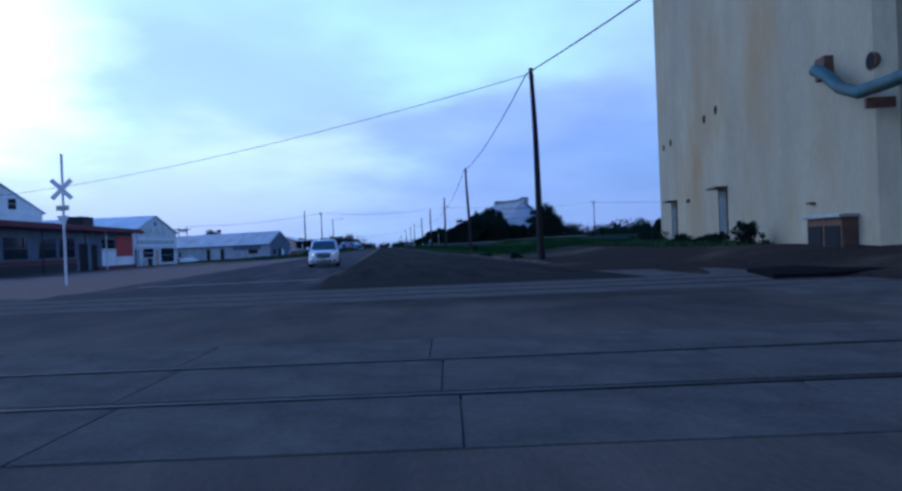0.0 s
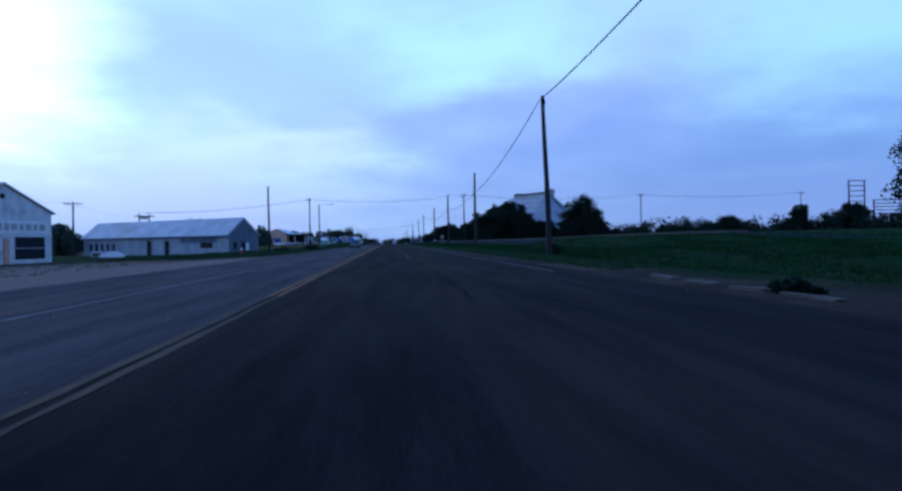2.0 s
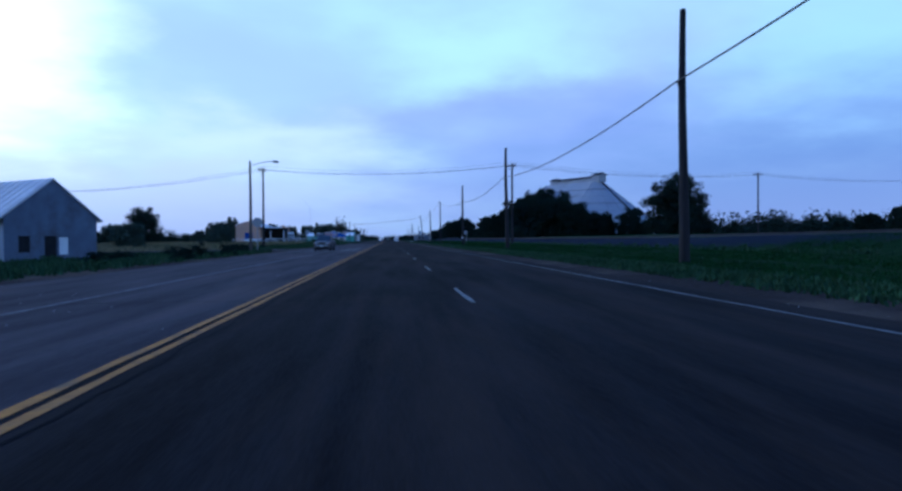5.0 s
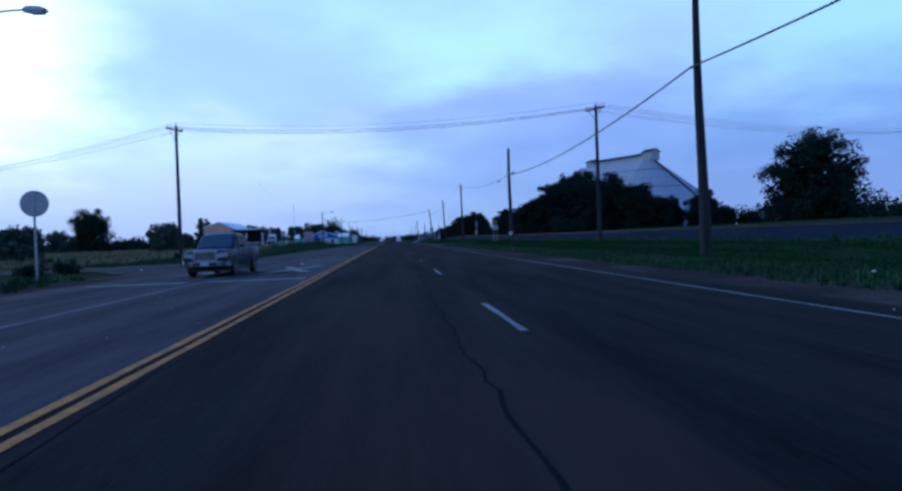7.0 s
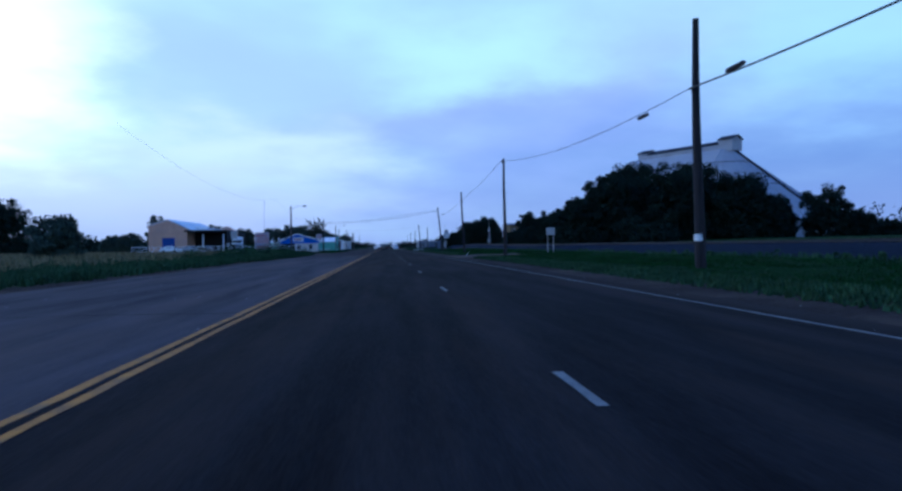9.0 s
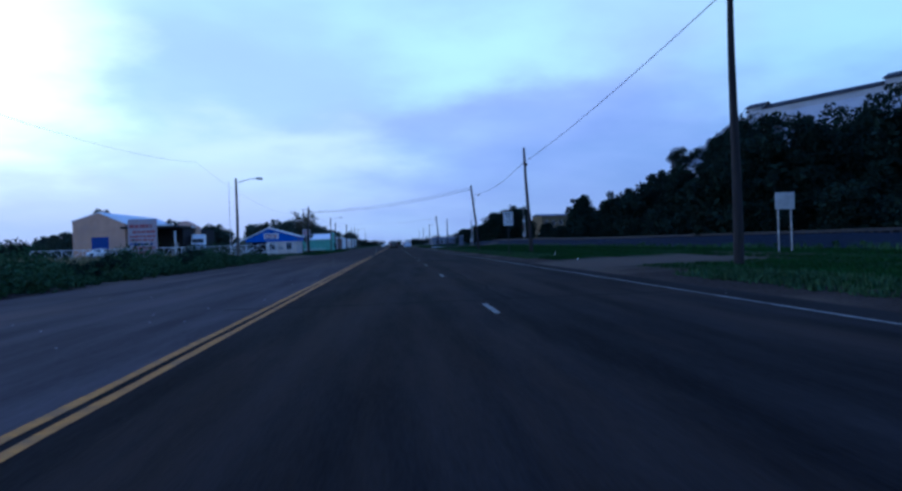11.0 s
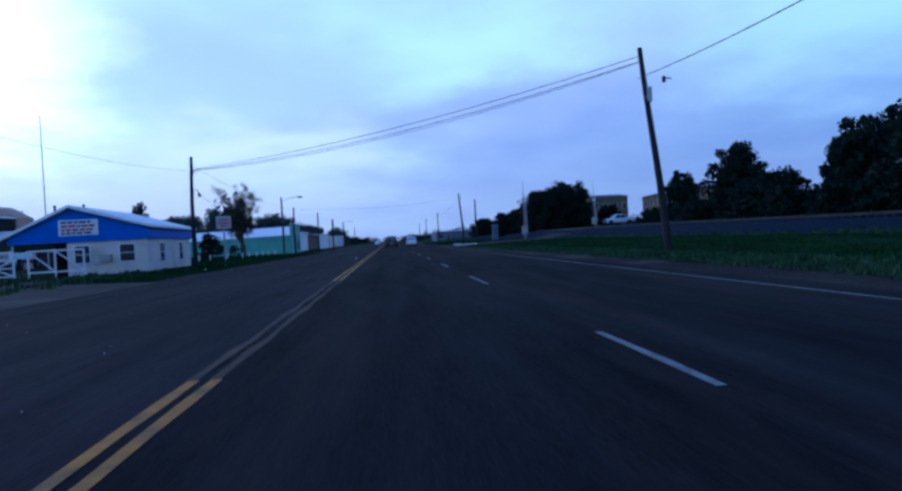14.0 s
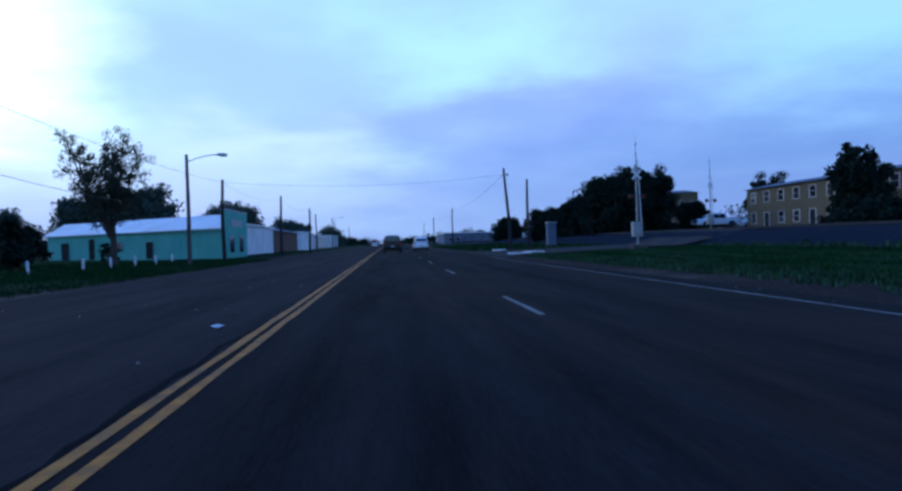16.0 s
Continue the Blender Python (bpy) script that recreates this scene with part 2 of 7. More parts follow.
LAMP_WOOD = mat("grey_pole_wood", (0.12, 0.10, 0.085), (0.06, 0.05, 0.045), 0.9, 2, 25, 0.6, stretch=(6, 6, 0.35))
GALV = mat("galvanised_steel", (0.42, 0.43, 0.44), (0.28, 0.28, 0.29), 0.5, 4, 40, 0.05, metal=0.7)
IRON = mat("dark_iron", (0.045, 0.042, 0.045), (0.025, 0.022, 0.022), 0.7, 4, 30, 0.1, metal=0.3)
RAIL = mat("rail_steel", (0.045, 0.044, 0.048), (0.025, 0.024, 0.026), 0.6, 4, 30, 0.1, metal=0.3, spec=0.1)
WIRE = mat("cable_black", (0.022, 0.022, 0.026), (0.015, 0.015, 0.018), 0.6, 4, 30, 0)
CERAMIC = mat("porcelain", (0.30, 0.28, 0.27), (0.2, 0.18, 0.18), 0.3, 4, 30, 0)
CONCRETE = mat("elevator_concrete", (0.46, 0.395, 0.275), (0.33, 0.285, 0.205), 0.9, 0.35, 9, 0.3, stain=(0.36, 0.24, 0.12), stain_scale=0.24, stretch=(0.7, 0.7, 0.28), spec=0.1)
KERB = mat("kerb_concrete", (0.10, 0.086, 0.072), (0.045, 0.039, 0.034), 0.9, 1.5, 25, 0.3, stain=(0.12, 0.10, 0.08), stain_scale=0.8)
WHITE_WALL = mat("whitewashed_wall", (0.72, 0.72, 0.72), (0.54, 0.54, 0.54), 0.85, 0.6, 18, 0.2, stain=(0.32, 0.31, 0.31), stain_scale=0.55, spec=0.2)
WHITE_BOARD = mat("white_painted_board", (0.82, 0.82, 0.82), (0.68, 0.68, 0.68), 0.7, 0.8, 25, 0.1, stain=(0.56, 0.55, 0.54), stain_scale=0.5)
SHED_WALL = mat("old_shed_boards", (0.42, 0.43, 0.47), (0.28, 0.29, 0.32), 0.85, 0.6, 18, 0.2, stain=(0.22, 0.215, 0.22), stain_scale=0.5, stretch=(1, 1, 0.5), spec=0.1)
SHED_TIN = mat("shed_tin_roof", (0.52, 0.53, 0.56), (0.38, 0.39, 0.42), 0.6, 0.5, 15, 0.08, metal=0.1, stain=(0.32, 0.29, 0.28), stain_scale=0.3)
FADED_BOARD = mat("faded_sign_board", (0.50, 0.45, 0.47), (0.38, 0.34, 0.36), 0.8, 1.5, 20, 0.05, stain=(0.42, 0.28, 0.29), stain_scale=0.8)
FADED_RED = mat("faded_red_letters", (0.40, 0.10, 0.12), (0.30, 0.09, 0.10), 0.8, 3, 25, 0.05, stain=(0.42, 0.28, 0.29), stain_scale=2.0)
GREY_WALL = mat("grey_blue_wall", (0.15, 0.175, 0.23), (0.10, 0.115, 0.155), 0.85, 0.6, 18, 0.2, stain=(0.08, 0.085, 0.10), stain_scale=0.5)
TIN = mat("tin_roof", (0.72, 0.73, 0.75), (0.54, 0.55, 0.57), 0.6, 0.5, 15, 0.08, metal=0.1, stain=(0.44, 0.40, 0.38), stain_scale=0.3)
TIN_WHITE = mat("white_roof", (0.86, 0.86, 0.86), (0.76, 0.76, 0.76), 0.6, 0.5, 15, 0.08, stain=(0.66, 0.65, 0.63), stain_scale=0.3)
DARK_RED = mat("dark_red_paint", (0.16, 0.025, 0.03), (0.09, 0.02, 0.022), 0.7, 1.5, 20, 0.1, stain=(0.07, 0.025, 0.025), stain_scale=0.6)
RED = mat("red_paint", (0.42, 0.03, 0.035), (0.28, 0.025, 0.03), 0.6, 1.5, 20, 0.1)
# near-black: the shade inside openings and bays put into the colour
DARK_OPEN = mat("dark_interior", (0.018, 0.018, 0.020), (0.010, 0.010, 0.012), 0.9, 2, 20, 0)
WINDOW = glass_mat("window_glass", (0.020, 0.024, 0.030), 0.08)
BRICK = mat("tan_brick", (0.66, 0.40, 0.27), (0.52, 0.31, 0.21), 0.9, 1.2, 20, 0.25, stain=(0.40, 0.28, 0.22), stain_scale=0.3)
BLUE = mat("bright_blue_paint", (0.02, 0.13, 0.60), (0.02, 0.10, 0.46), 0.6, 1.2, 20, 0.06)
BLUE_DOOR = mat("blue_door_paint", (0.02, 0.06, 0.28), (0.02, 0.05, 0.2), 0.6, 1.2, 20, 0.06)
CREAM = mat("cream_plaster", (0.74, 0.65, 0.57), (0.60, 0.53, 0.47), 0.85, 0.8, 20, 0.15, stain=(0.34, 0.30, 0.26), stain_scale=0.5)
TEAL = mat("turquoise_plaster", (0.19, 0.47, 0.355), (0.14, 0.36, 0.28), 0.85, 0.8, 20, 0.15, stain=(0.16, 0.42, 0.36), stain_scale=0.5)
TEAL_PIPE = mat("faded_teal_steel", (0.05, 0.13, 0.14), (0.03, 0.07, 0.08), 0.6, 2, 20, 0.1, stain=(0.10, 0.06, 0.04), stain_scale=1.5)
GREY_DOOR = mat("grey_green_steel_door", (0.13, 0.17, 0.175), (0.085, 0.11, 0.115), 0.6, 2, 20, 0.1)
RUST = mat("rusty_steel", (0.17, 0.09, 0.055), (0.08, 0.05, 0.04), 0.85, 3, 25, 0.3)
ADOBE = mat("yellow_stucco", (0.19, 0.145, 0.085), (0.13, 0.10, 0.062), 0.9, 0.6, 18, 0.2, stain=(0.11, 0.09, 0.065), stain_scale=0.3, spec=0.05)
DOME = mat("weathered_sheet_metal", (0.46, 0.46, 0.48), (0.31, 0.31, 0.33), 0.75, 0.10, 3, 0.1, stain=(0.28, 0.27, 0.27), stain_scale=0.10, stretch=(1, 1, 2.5), spec=0.1)
SIGN_WHITE = mat("sign_white", (0.80, 0.80, 0.80), (0.66, 0.66, 0.65), 0.5, 4, 30, 0.02)
SIGN_BLACK = mat("sign_black", (0.02, 0.02, 0.02), (0.015, 0.015, 0.015), 0.5, 4, 30, 0)
SIGN_BACK = mat("sign_aluminium", (0.40, 0.40, 0.41), (0.30, 0.30, 0.31), 0.5, 3, 30, 0.02, metal=0.5)
CAR_WHITE = mat("white_car_paint", (0.84, 0.85, 0.87), (0.78, 0.79, 0.81), 0.35, 1, 10, 0, coat=0.1, spec=0.5)
CAR_BLACK = mat("black_car_paint", (0.016, 0.016, 0.020), (0.012, 0.012, 0.014), 0.3, 1, 10, 0, coat=0.15, spec=0.5)
CAR_GREY = mat("slate_car_paint", (0.020, 0.026, 0.048), (0.016, 0.021, 0.038), 0.4, 1, 10, 0, spec=0.2)
CAR_SILVER = mat("silver_car_paint", (0.35, 0.36, 0.37), (0.30, 0.31, 0.32), 0.3, 1, 10, 0, metal=0.4, coat=0.15, spec=0.5)
CHROME = mat("chrome", (0.55, 0.56, 0.58), (0.46, 0.47, 0.49), 0.25, 3, 20, 0, metal=0.6)
RUBBER = mat("tyre_rubber", (0.020, 0.020, 0.021), (0.012, 0.012, 0.012), 0.85, 6, 40, 0.1)
RIM = mat("alloy_rim", (0.10, 0.10, 0.11), (0.06, 0.06, 0.07), 0.45, 4, 30, 0, metal=0.6)
CAR_GLASS = glass_mat("car_glass", (0.060, 0.075, 0.090), 0.06)
SIDE_GLASS = mat("tinted_side_glass", (0.012, 0.017, 0.028), (0.009, 0.012, 0.020), 0.35, 1, 10, 0, spec=0.05)
PLASTIC = mat("black_plastic", (0.025, 0.025, 0.027), (0.018, 0.018, 0.018), 0.6, 5, 40, 0.05)
LAMP_ON = mat("headlight_lit", (0.9, 0.9, 0.85), (0.8, 0.8, 0.75), 0.2, 3, 20, 0, emit=((1.0, 0.80, 0.52), 2.2))
LAMP_CLEAR = mat("headlight_clear", (0.45, 0.46, 0.48), (0.3, 0.3, 0.31), 0.2, 3, 20, 0, coat=0.4)
LAMP_RED = mat("tail_light_red", (0.30, 0.015, 0.015), (0.2, 0.01, 0.01), 0.25, 3, 20, 0, coat=0.6)
LAMP_AMBER = mat("amber_lens", (0.5, 0.16, 0.03), (0.4, 0.12, 0.02), 0.25, 3, 20, 0, coat=0.6)
PLATE = mat("plate_pale", (0.50, 0.53, 0.50), (0.40, 0.43, 0.40), 0.5, 6, 40, 0)
HYDRANT_RED = mat("hydrant_red", (0.50, 0.05, 0.03), (0.36, 0.04, 0.025), 0.5, 4, 30, 0.05)
SILVER_PAINT = mat("silver_paint", (0.52, 0.52, 0.52), (0.40, 0.40, 0.40), 0.4, 4, 30, 0.03, metal=0.5)


# ---- builders ----
def thing(name, x, y, z=0.0, turn=0.0, label="", category="", group="", kind=""):
    ob = new(name)
    ob.empty_display_size = 0.2
    ob.matrix_basis = pose(x, y, z, 0, 0, turn)
    return tagged(ob, label, category, group, kind)


def mesh_of(name, bm, material, smooth=False):
    me = bpy.data.meshes.new(name)
    bmesh.ops.recalc_face_normals(bm, faces=bm.faces)
    bm.to_mesh(me)
    bm.free()
    me.materials.append(material)
    if smooth:
        for p in me.polygons:
            p.use_smooth = True
        me.set_sharp_from_angle(angle=radians(40))
    return me


def part(name, bm, material, parent, label="", smooth=False):
    ob = new(name, mesh_of(name, bm, material, smooth))
    ob.parent = parent
    return tagged(ob, label)


def shared(name, me, parent, m):
    ob = new(name, me)
    ob.parent = parent
    ob.matrix_basis = m
    return ob


def solo(name, bm, material, label="", category="", group="", kind="", smooth=False):
    return tagged(new(name, mesh_of(name, bm, material, smooth)), label, category, group, kind)


def box(bm, x0, x1, y0, y1, z0, z1, bevel=0.0):
    vs = [bm.verts.new((x, y, z)) for z in (z0, z1) for y in (y0, y1) for x in (x0, x1)]
    fs = [bm.faces.new([vs[i] for i in f]) for f in ((0, 2, 3, 1), (4, 5, 7, 6), (0, 1, 5, 4), (2, 6, 7, 3), (0, 4, 6, 2), (1, 3, 7, 5))]
    if bevel:
        es = {e for f in fs for e in f.edges}
        bmesh.ops.bevel(bm, geom=list(es), offset=bevel, segments=2, affect="EDGES", profile=0.5)
    return bm


def tube(bm, p0, p1, r0, r1=None, n=10, caps=True):
    p0, p1 = Vector(p0), Vector(p1)
    r1 = r0 if r1 is None else r1
    d = (p1 - p0).normalized()
    q = d.to_track_quat("Z", "Y")
    rings = []
    for p, r in ((p0, r0), (p1, r1)):
        rings.append([bm.verts.new(p + q @ Vector((math.cos(2 * math.pi * k / n) * r, math.sin(2 * math.pi * k / n) * r, 0))) for k in range(n)])
    for k in range(n):
        bm.faces.new((rings[0][k], rings[0][(k + 1) % n], rings[1][(k + 1) % n], rings[1][k]))
    if caps:
        bm.faces.new(rings[0][::-1])
        bm.faces.new(rings[1])
    return bm


def path_tube(bm, pts, r, n=8):
    pts = [Vector(p) for p in pts]
    rings = []
    side = None
    for i, p in enumerate(pts):
        d = (pts[min(i + 1, len(pts) - 1)] - pts[max(i - 1, 0)]).normalized()
        if side is None:
            side = Vector((1, 0, 0)) if abs(d.x) < 0.8 else Vector((0, 1, 0))
        side = (side - d * side.dot(d)).normalized()
        up = d.cross(side)
        rr = r[i] if isinstance(r, (list, tuple)) else r
        rings.append([bm.verts.new(p + side * (math.cos(2 * math.pi * k / n) * rr) + up * (math.sin(2 * math.pi * k / n) * rr)) for k in range(n)])
    for a, b in zip(rings, rings[1:]):
        for k in range(n):
            bm.faces.new((a[k], a[(k + 1) % n], b[(k + 1) % n], b[k]))
    bm.faces.new(rings[0][::-1])
    bm.faces.new(rings[-1])
    return bm


def prism(bm, pts, axis, lo, hi):
    """A flat outline drawn out along an axis. For 'x' the outline is (y, z), for 'y' (x, z), for 'z' (x, y)."""
    def at(p, s):
        return {"x": (s, p[0], p[1]), "y": (p[0], s, p[1]), "z": (p[0], p[1], s)}[axis]
    a = [bm.verts.new(at(p, lo)) for p in pts]
    b = [bm.verts.new(at(p, hi)) for p in pts]
    n = len(pts)
    bm.faces.new(a[::-1])
    bm.faces.new(b)
    for k in range(n):
        bm.faces.new((a[k], a[(k + 1) % n], b[(k + 1) % n], b[k]))
    return bm


def B():
    return bmesh.new()


def from_arrays(name, verts, faces, material, smooth=False):
    me = bpy.data.meshes.new(name)
    me.from_pydata(verts, [], faces)
    me.materials.append(material)
    if smooth:
        for p in me.polygons:
            p.use_smooth = True
    return me


# ---- ground ----
def smooth(a, b, v):
    s = min(1.0, max(0.0, (v - a) / (b - a)))
    return s * s * (3 - 2 * s)


def profile(v, pts):
    for (a, za), (b, zb) in zip(pts, pts[1:]):
        if v <= b:
            return za + (zb - za) * smooth(a, b, v)
    return pts[-1][1]


def bank_top(y):
    return profile(y, [(90, 1.35), (130, 1.35), (210, 0.98), (330, 0.98), (385, 1.30), (420, 1.30), (520, 1.1)])


def ground_z(x, y):
    if -8.0 <= x <= 9.0:
        return 0.0
    if x > 0:
        far = smooth(98, 122, y)
        top = bank_top(y)
        rise = profile(x, [(9, 0.0), (12, 0.12), (22, 0.32), (26.5, top), (31.5, top), (36, 1.1), (46, 1.6), (120, 1.9), (400, 1.0)])
        yard = profile(x, [(9, 0.0), (12.5, 0.05), (17, 0.55), (24, 0.8), (400, 1.0)])
        return yard + (rise - yard) * far
    back = smooth(240, 300, y)
    near = profile(-x, [(8, 0.0), (16, -0.2), (40, -0.45), (400, -0.5)])
    late = profile(-x, [(8, 0.0), (12, 0.15), (30, 0.35), (400, 0.5)])
    return near + (late - near) * back


def build_ground():
    xs = [-1800, -900, -450, -250, -160, -110, -80, -60, -50, -42, -36, -31, -27, -23, -20, -17, -15, -13, -12, -11, -10, -9, -8, -4, 0, 4, 8, 9, 10, 11, 12, 13, 14, 15, 16, 17, 18.5, 20, 21, 22, 23, 24, 25, 26, 26.5, 28, 30, 31.5, 33, 34.5, 36, 38, 41, 45, 50, 58, 68, 80, 100, 130, 180, 260, 450, 900, 1800]
    ys = [-400, -150, -60] + list(range(-20, 560, 5)) + [580, 620, 680, 760, 900, 1100, 1400, 1900, 2600]
    rng = random.Random(3)
    verts = []
    for y in ys:
        for x in xs:
            z = ground_z(x, y)
            if x < -9.5 or x > 10:
                z += rng.uniform(-0.05, 0.05) * (1 if abs(x) < 100 else 0) * (2.2 if 22.5 < x < 26 else 1)
            verts.append((x, y, z))
    w = len(xs)
    faces = [(j * w + i, j * w + i + 1, (j + 1) * w + i + 1, (j + 1) * w + i) for j in range(len(ys) - 1) for i in range(w - 1)]
    me = from_arrays("ground", verts, faces, GROUND, True)
    return tagged(new("ground", me), "dirt and grass ground with a gravel railway bank beside the highway", "ground", kind="structure")


def ground_material():
    m = bpy.data.materials.new("ground_mixed")
    m.use_nodes = True
    nt = m.node_tree
    n, l = nt.nodes, nt.links
    p = n["Principled BSDF"]
    p.inputs["Roughness"].default_value = 0.95
    p.inputs["Specular IOR Level"].default_value = 0.02
    tc = n.new("ShaderNodeTexCoord")
    sep = n.new("ShaderNodeSeparateXYZ")
    l.new(tc.outputs["Object"], sep.inputs[0])

    def noise_tex(scale, detail=6.0):
        t = n.new("ShaderNodeTexNoise")
        t.inputs["Scale"].default_value = scale
        t.inputs["Detail"].default_value = detail
        t.inputs["Roughness"].default_value = 0.65
        l.new(tc.outputs["Object"], t.inputs["Vector"])
        return t.outputs["Fac"]

    def op(kind, a, b):
        q = n.new("ShaderNodeMath")
        q.operation = kind
        for i, v in enumerate((a, b)):
            if isinstance(v, (int, float)):
                q.inputs[i].default_value = v
            else:
                l.new(v, q.inputs[i])
        return q.outputs[0]

    def step(v, a, b):
        q = n.new("ShaderNodeMapRange")
        q.interpolation_type = "SMOOTHSTEP"
        q.inputs["From Min"].default_value = a
        q.inputs["From Max"].default_value = b
        if a > b:
            q.inputs["From Min"].default_value, q.inputs["From Max"].default_value = b, a
            q.inputs["To Min"].default_value, q.inputs["To Max"].default_value = 1.0, 0.0
        l.new(v, q.inputs[0])
        return q.outputs[0]

    def blend(f, a, b):
        q = n.new("ShaderNodeMix")
        q.data_type = "RGBA"
        l.new(f, q.inputs["Factor"])
        for k, v in (("A", a), ("B", b)):
            if isinstance(v, tuple):
                q.inputs[k].default_value = (*v, 1)
            else:
                l.new(v, q.inputs[k])
        return q.outputs["Result"]

    big, mid, fine, stones = noise_tex(0.12), noise_tex(0.9), noise_tex(9.0, 4), noise_tex(22.0, 2)
    wob = op("MULTIPLY", op("SUBTRACT", mid, 0.5), 3.5)
    x = op("ADD", sep.outputs["X"], wob)
    y = op("ADD", sep.outputs["Y"], op("MULTIPLY", wob, 2.0))
    dirt = blend(step(fine, 0.35, 0.65), (0.026, 0.021, 0.018), (0.055, 0.042, 0.035))
    dirt = blend(step(big, 0.45, 0.65), dirt, (0.10, 0.075, 0.057))
    # reddish lot dirt, also painted lighter for the glare on the left
    pale = blend(step(fine, 0.35, 0.65), (0.19, 0.130, 0.102), (0.32, 0.225, 0.175))
    dirt = blend(op("MULTIPLY", step(x, 2.0, -6.0), step(y, 142, 112)), dirt, pale)
    turf = blend(step(fine, 0.35, 0.65), (0.009, 0.026, 0.008), (0.017, 0.044, 0.011))
    turf = blend(step(mid, 0.55, 0.72), turf, (0.055, 0.050, 0.028))
    rock = blend(step(stones, 0.35, 0.65), (0.008, 0.011, 0.018), (0.026, 0.033, 0.050))
    field = blend(step(mid, 0.4, 0.62), (0.05, 0.055, 0.024), (0.12, 0.105, 0.055))
    col = dirt
    right_turf = op("MULTIPLY", step(x, 10.2, 12.2), step(op("ADD", y, step(x, 11.0, 15.0)), 76, 88))
    col = blend(right_turf, col, turf)
    # the bank is grassed over near its start and bare gravel further on
    edge = op("ADD", x, op("MULTIPLY", step(y, 135, 185), 5.0))
    col = blend(op("MULTIPLY", step(edge, 26.5, 28.5), step(y, 96, 116)), col, rock)
    col = blend(op("MULTIPLY", step(x, 33, 36), step(y, 60, 90)), col, turf)
    mouth = op("MULTIPLY", op("MULTIPLY", step(y, 271, 275), step(y, 284, 280)), step(x, 20, 15))
    col = blend(mouth, col, (0.105, 0.082, 0.064))
    left_weed = op("MULTIPLY", step(x, -8.6, -10.5), step(y, 118, 146))
    col = blend(left_weed, col, turf)
    lot = op("MULTIPLY", op("MULTIPLY", step(x, -10.5, -13.0), step(y, 322, 326)), step(y, 345, 338))
    col = blend(lot, col, dirt)
    col = blend(step(op("ABSOLUTE", x, 0.0), 42, 60), col, field)
    l.new(col, p.inputs["Base Color"])
    bp = n.new("ShaderNodeBump")
    bp.inputs["Strength"].default_value = 0.7
    bp.inputs["Distance"].default_value = 0.08
    l.new(op("ADD", stones, mid), bp.inputs["Height"])
    l.new(bp.outputs[0], p.inputs["Normal"])
    return m


GROUND = ground_material()
build_ground()


# ---- road ----
def ribbon(name, x0, x1, y0, y1, z, material, label, category, ragged=0.0, step=2.0, seed=1, kind="structure", parent=None, thick=0.0):
    rng = random.Random(seed)
    n = max(1, int(round((y1 - y0) / step)))
    verts, faces = [], []
    for i in range(n + 1):
        y = y0 + (y1 - y0) * i / n
        a, b = rng.uniform(-ragged, ragged), rng.uniform(-ragged, ragged)
        verts += [(x0 + a, y, z), (x1 + b, y, z)]
    for i in range(n):
        k = 2 * i
        faces.append((k, k + 1, k + 3, k + 2))
    if thick:
        m = len(verts)
        verts += [(x, y, q - thick) for x, y, q in verts]
        for i in range(n):
            k = 2 * i
            faces.append((k, k + 2, m + k + 2, m + k))
            faces.append((k + 1, m + k + 1, m + k + 3, k + 3))
    ob = new(name, from_arrays(name, verts, faces, material))
    ob.parent = parent
    return tagged(ob, label, category, kind=kind)


road = ribbon("road", -0.06, 8.75, -120, 1600, 0.03, ASPHALT, "dark asphalt highway lanes with patched cracks", "road", 0.05, 1.5, thick=0.10)
def glare_fades():
    """The left lanes, lightened by painted glare, turn darker and browner along the street."""
    nt = ASPHALT_GLARE.node_tree
    n, l = nt.nodes, nt.links
    p = n["Principled BSDF"]
    base = p.inputs["Base Color"].links[0].from_socket
    tc = n.new("ShaderNodeTexCoord")
    sep = n.new("ShaderNodeSeparateXYZ")
    l.new(tc.outputs["Object"], sep.inputs[0])
    r = n.new("ShaderNodeMapRange")
    r.interpolation_type = "SMOOTHSTEP"
    r.inputs["From Min"].default_value = 258.0
    r.inputs["From Max"].default_value = 318.0
    l.new(sep.outputs["Y"], r.inputs[0])
    mx = n.new("ShaderNodeMix")
    mx.data_type = "RGBA"
    mx.blend_type = "MULTIPLY"
    mx.inputs["B"].default_value = (0.46, 0.44, 0.43, 1)
    l.new(r.outputs[0], mx.inputs["Factor"])
    l.new(base, mx.inputs["A"])
    l.new(mx.outputs["Result"], p.inputs["Base Color"])


glare_fades()
ribbon("road", -7.4, 0.0, -120, 1600, 0.0265, ASPHALT_GLARE, "asphalt lanes lightened grey-violet for glare", "road", 0.10, 1.5, thick=0.10)


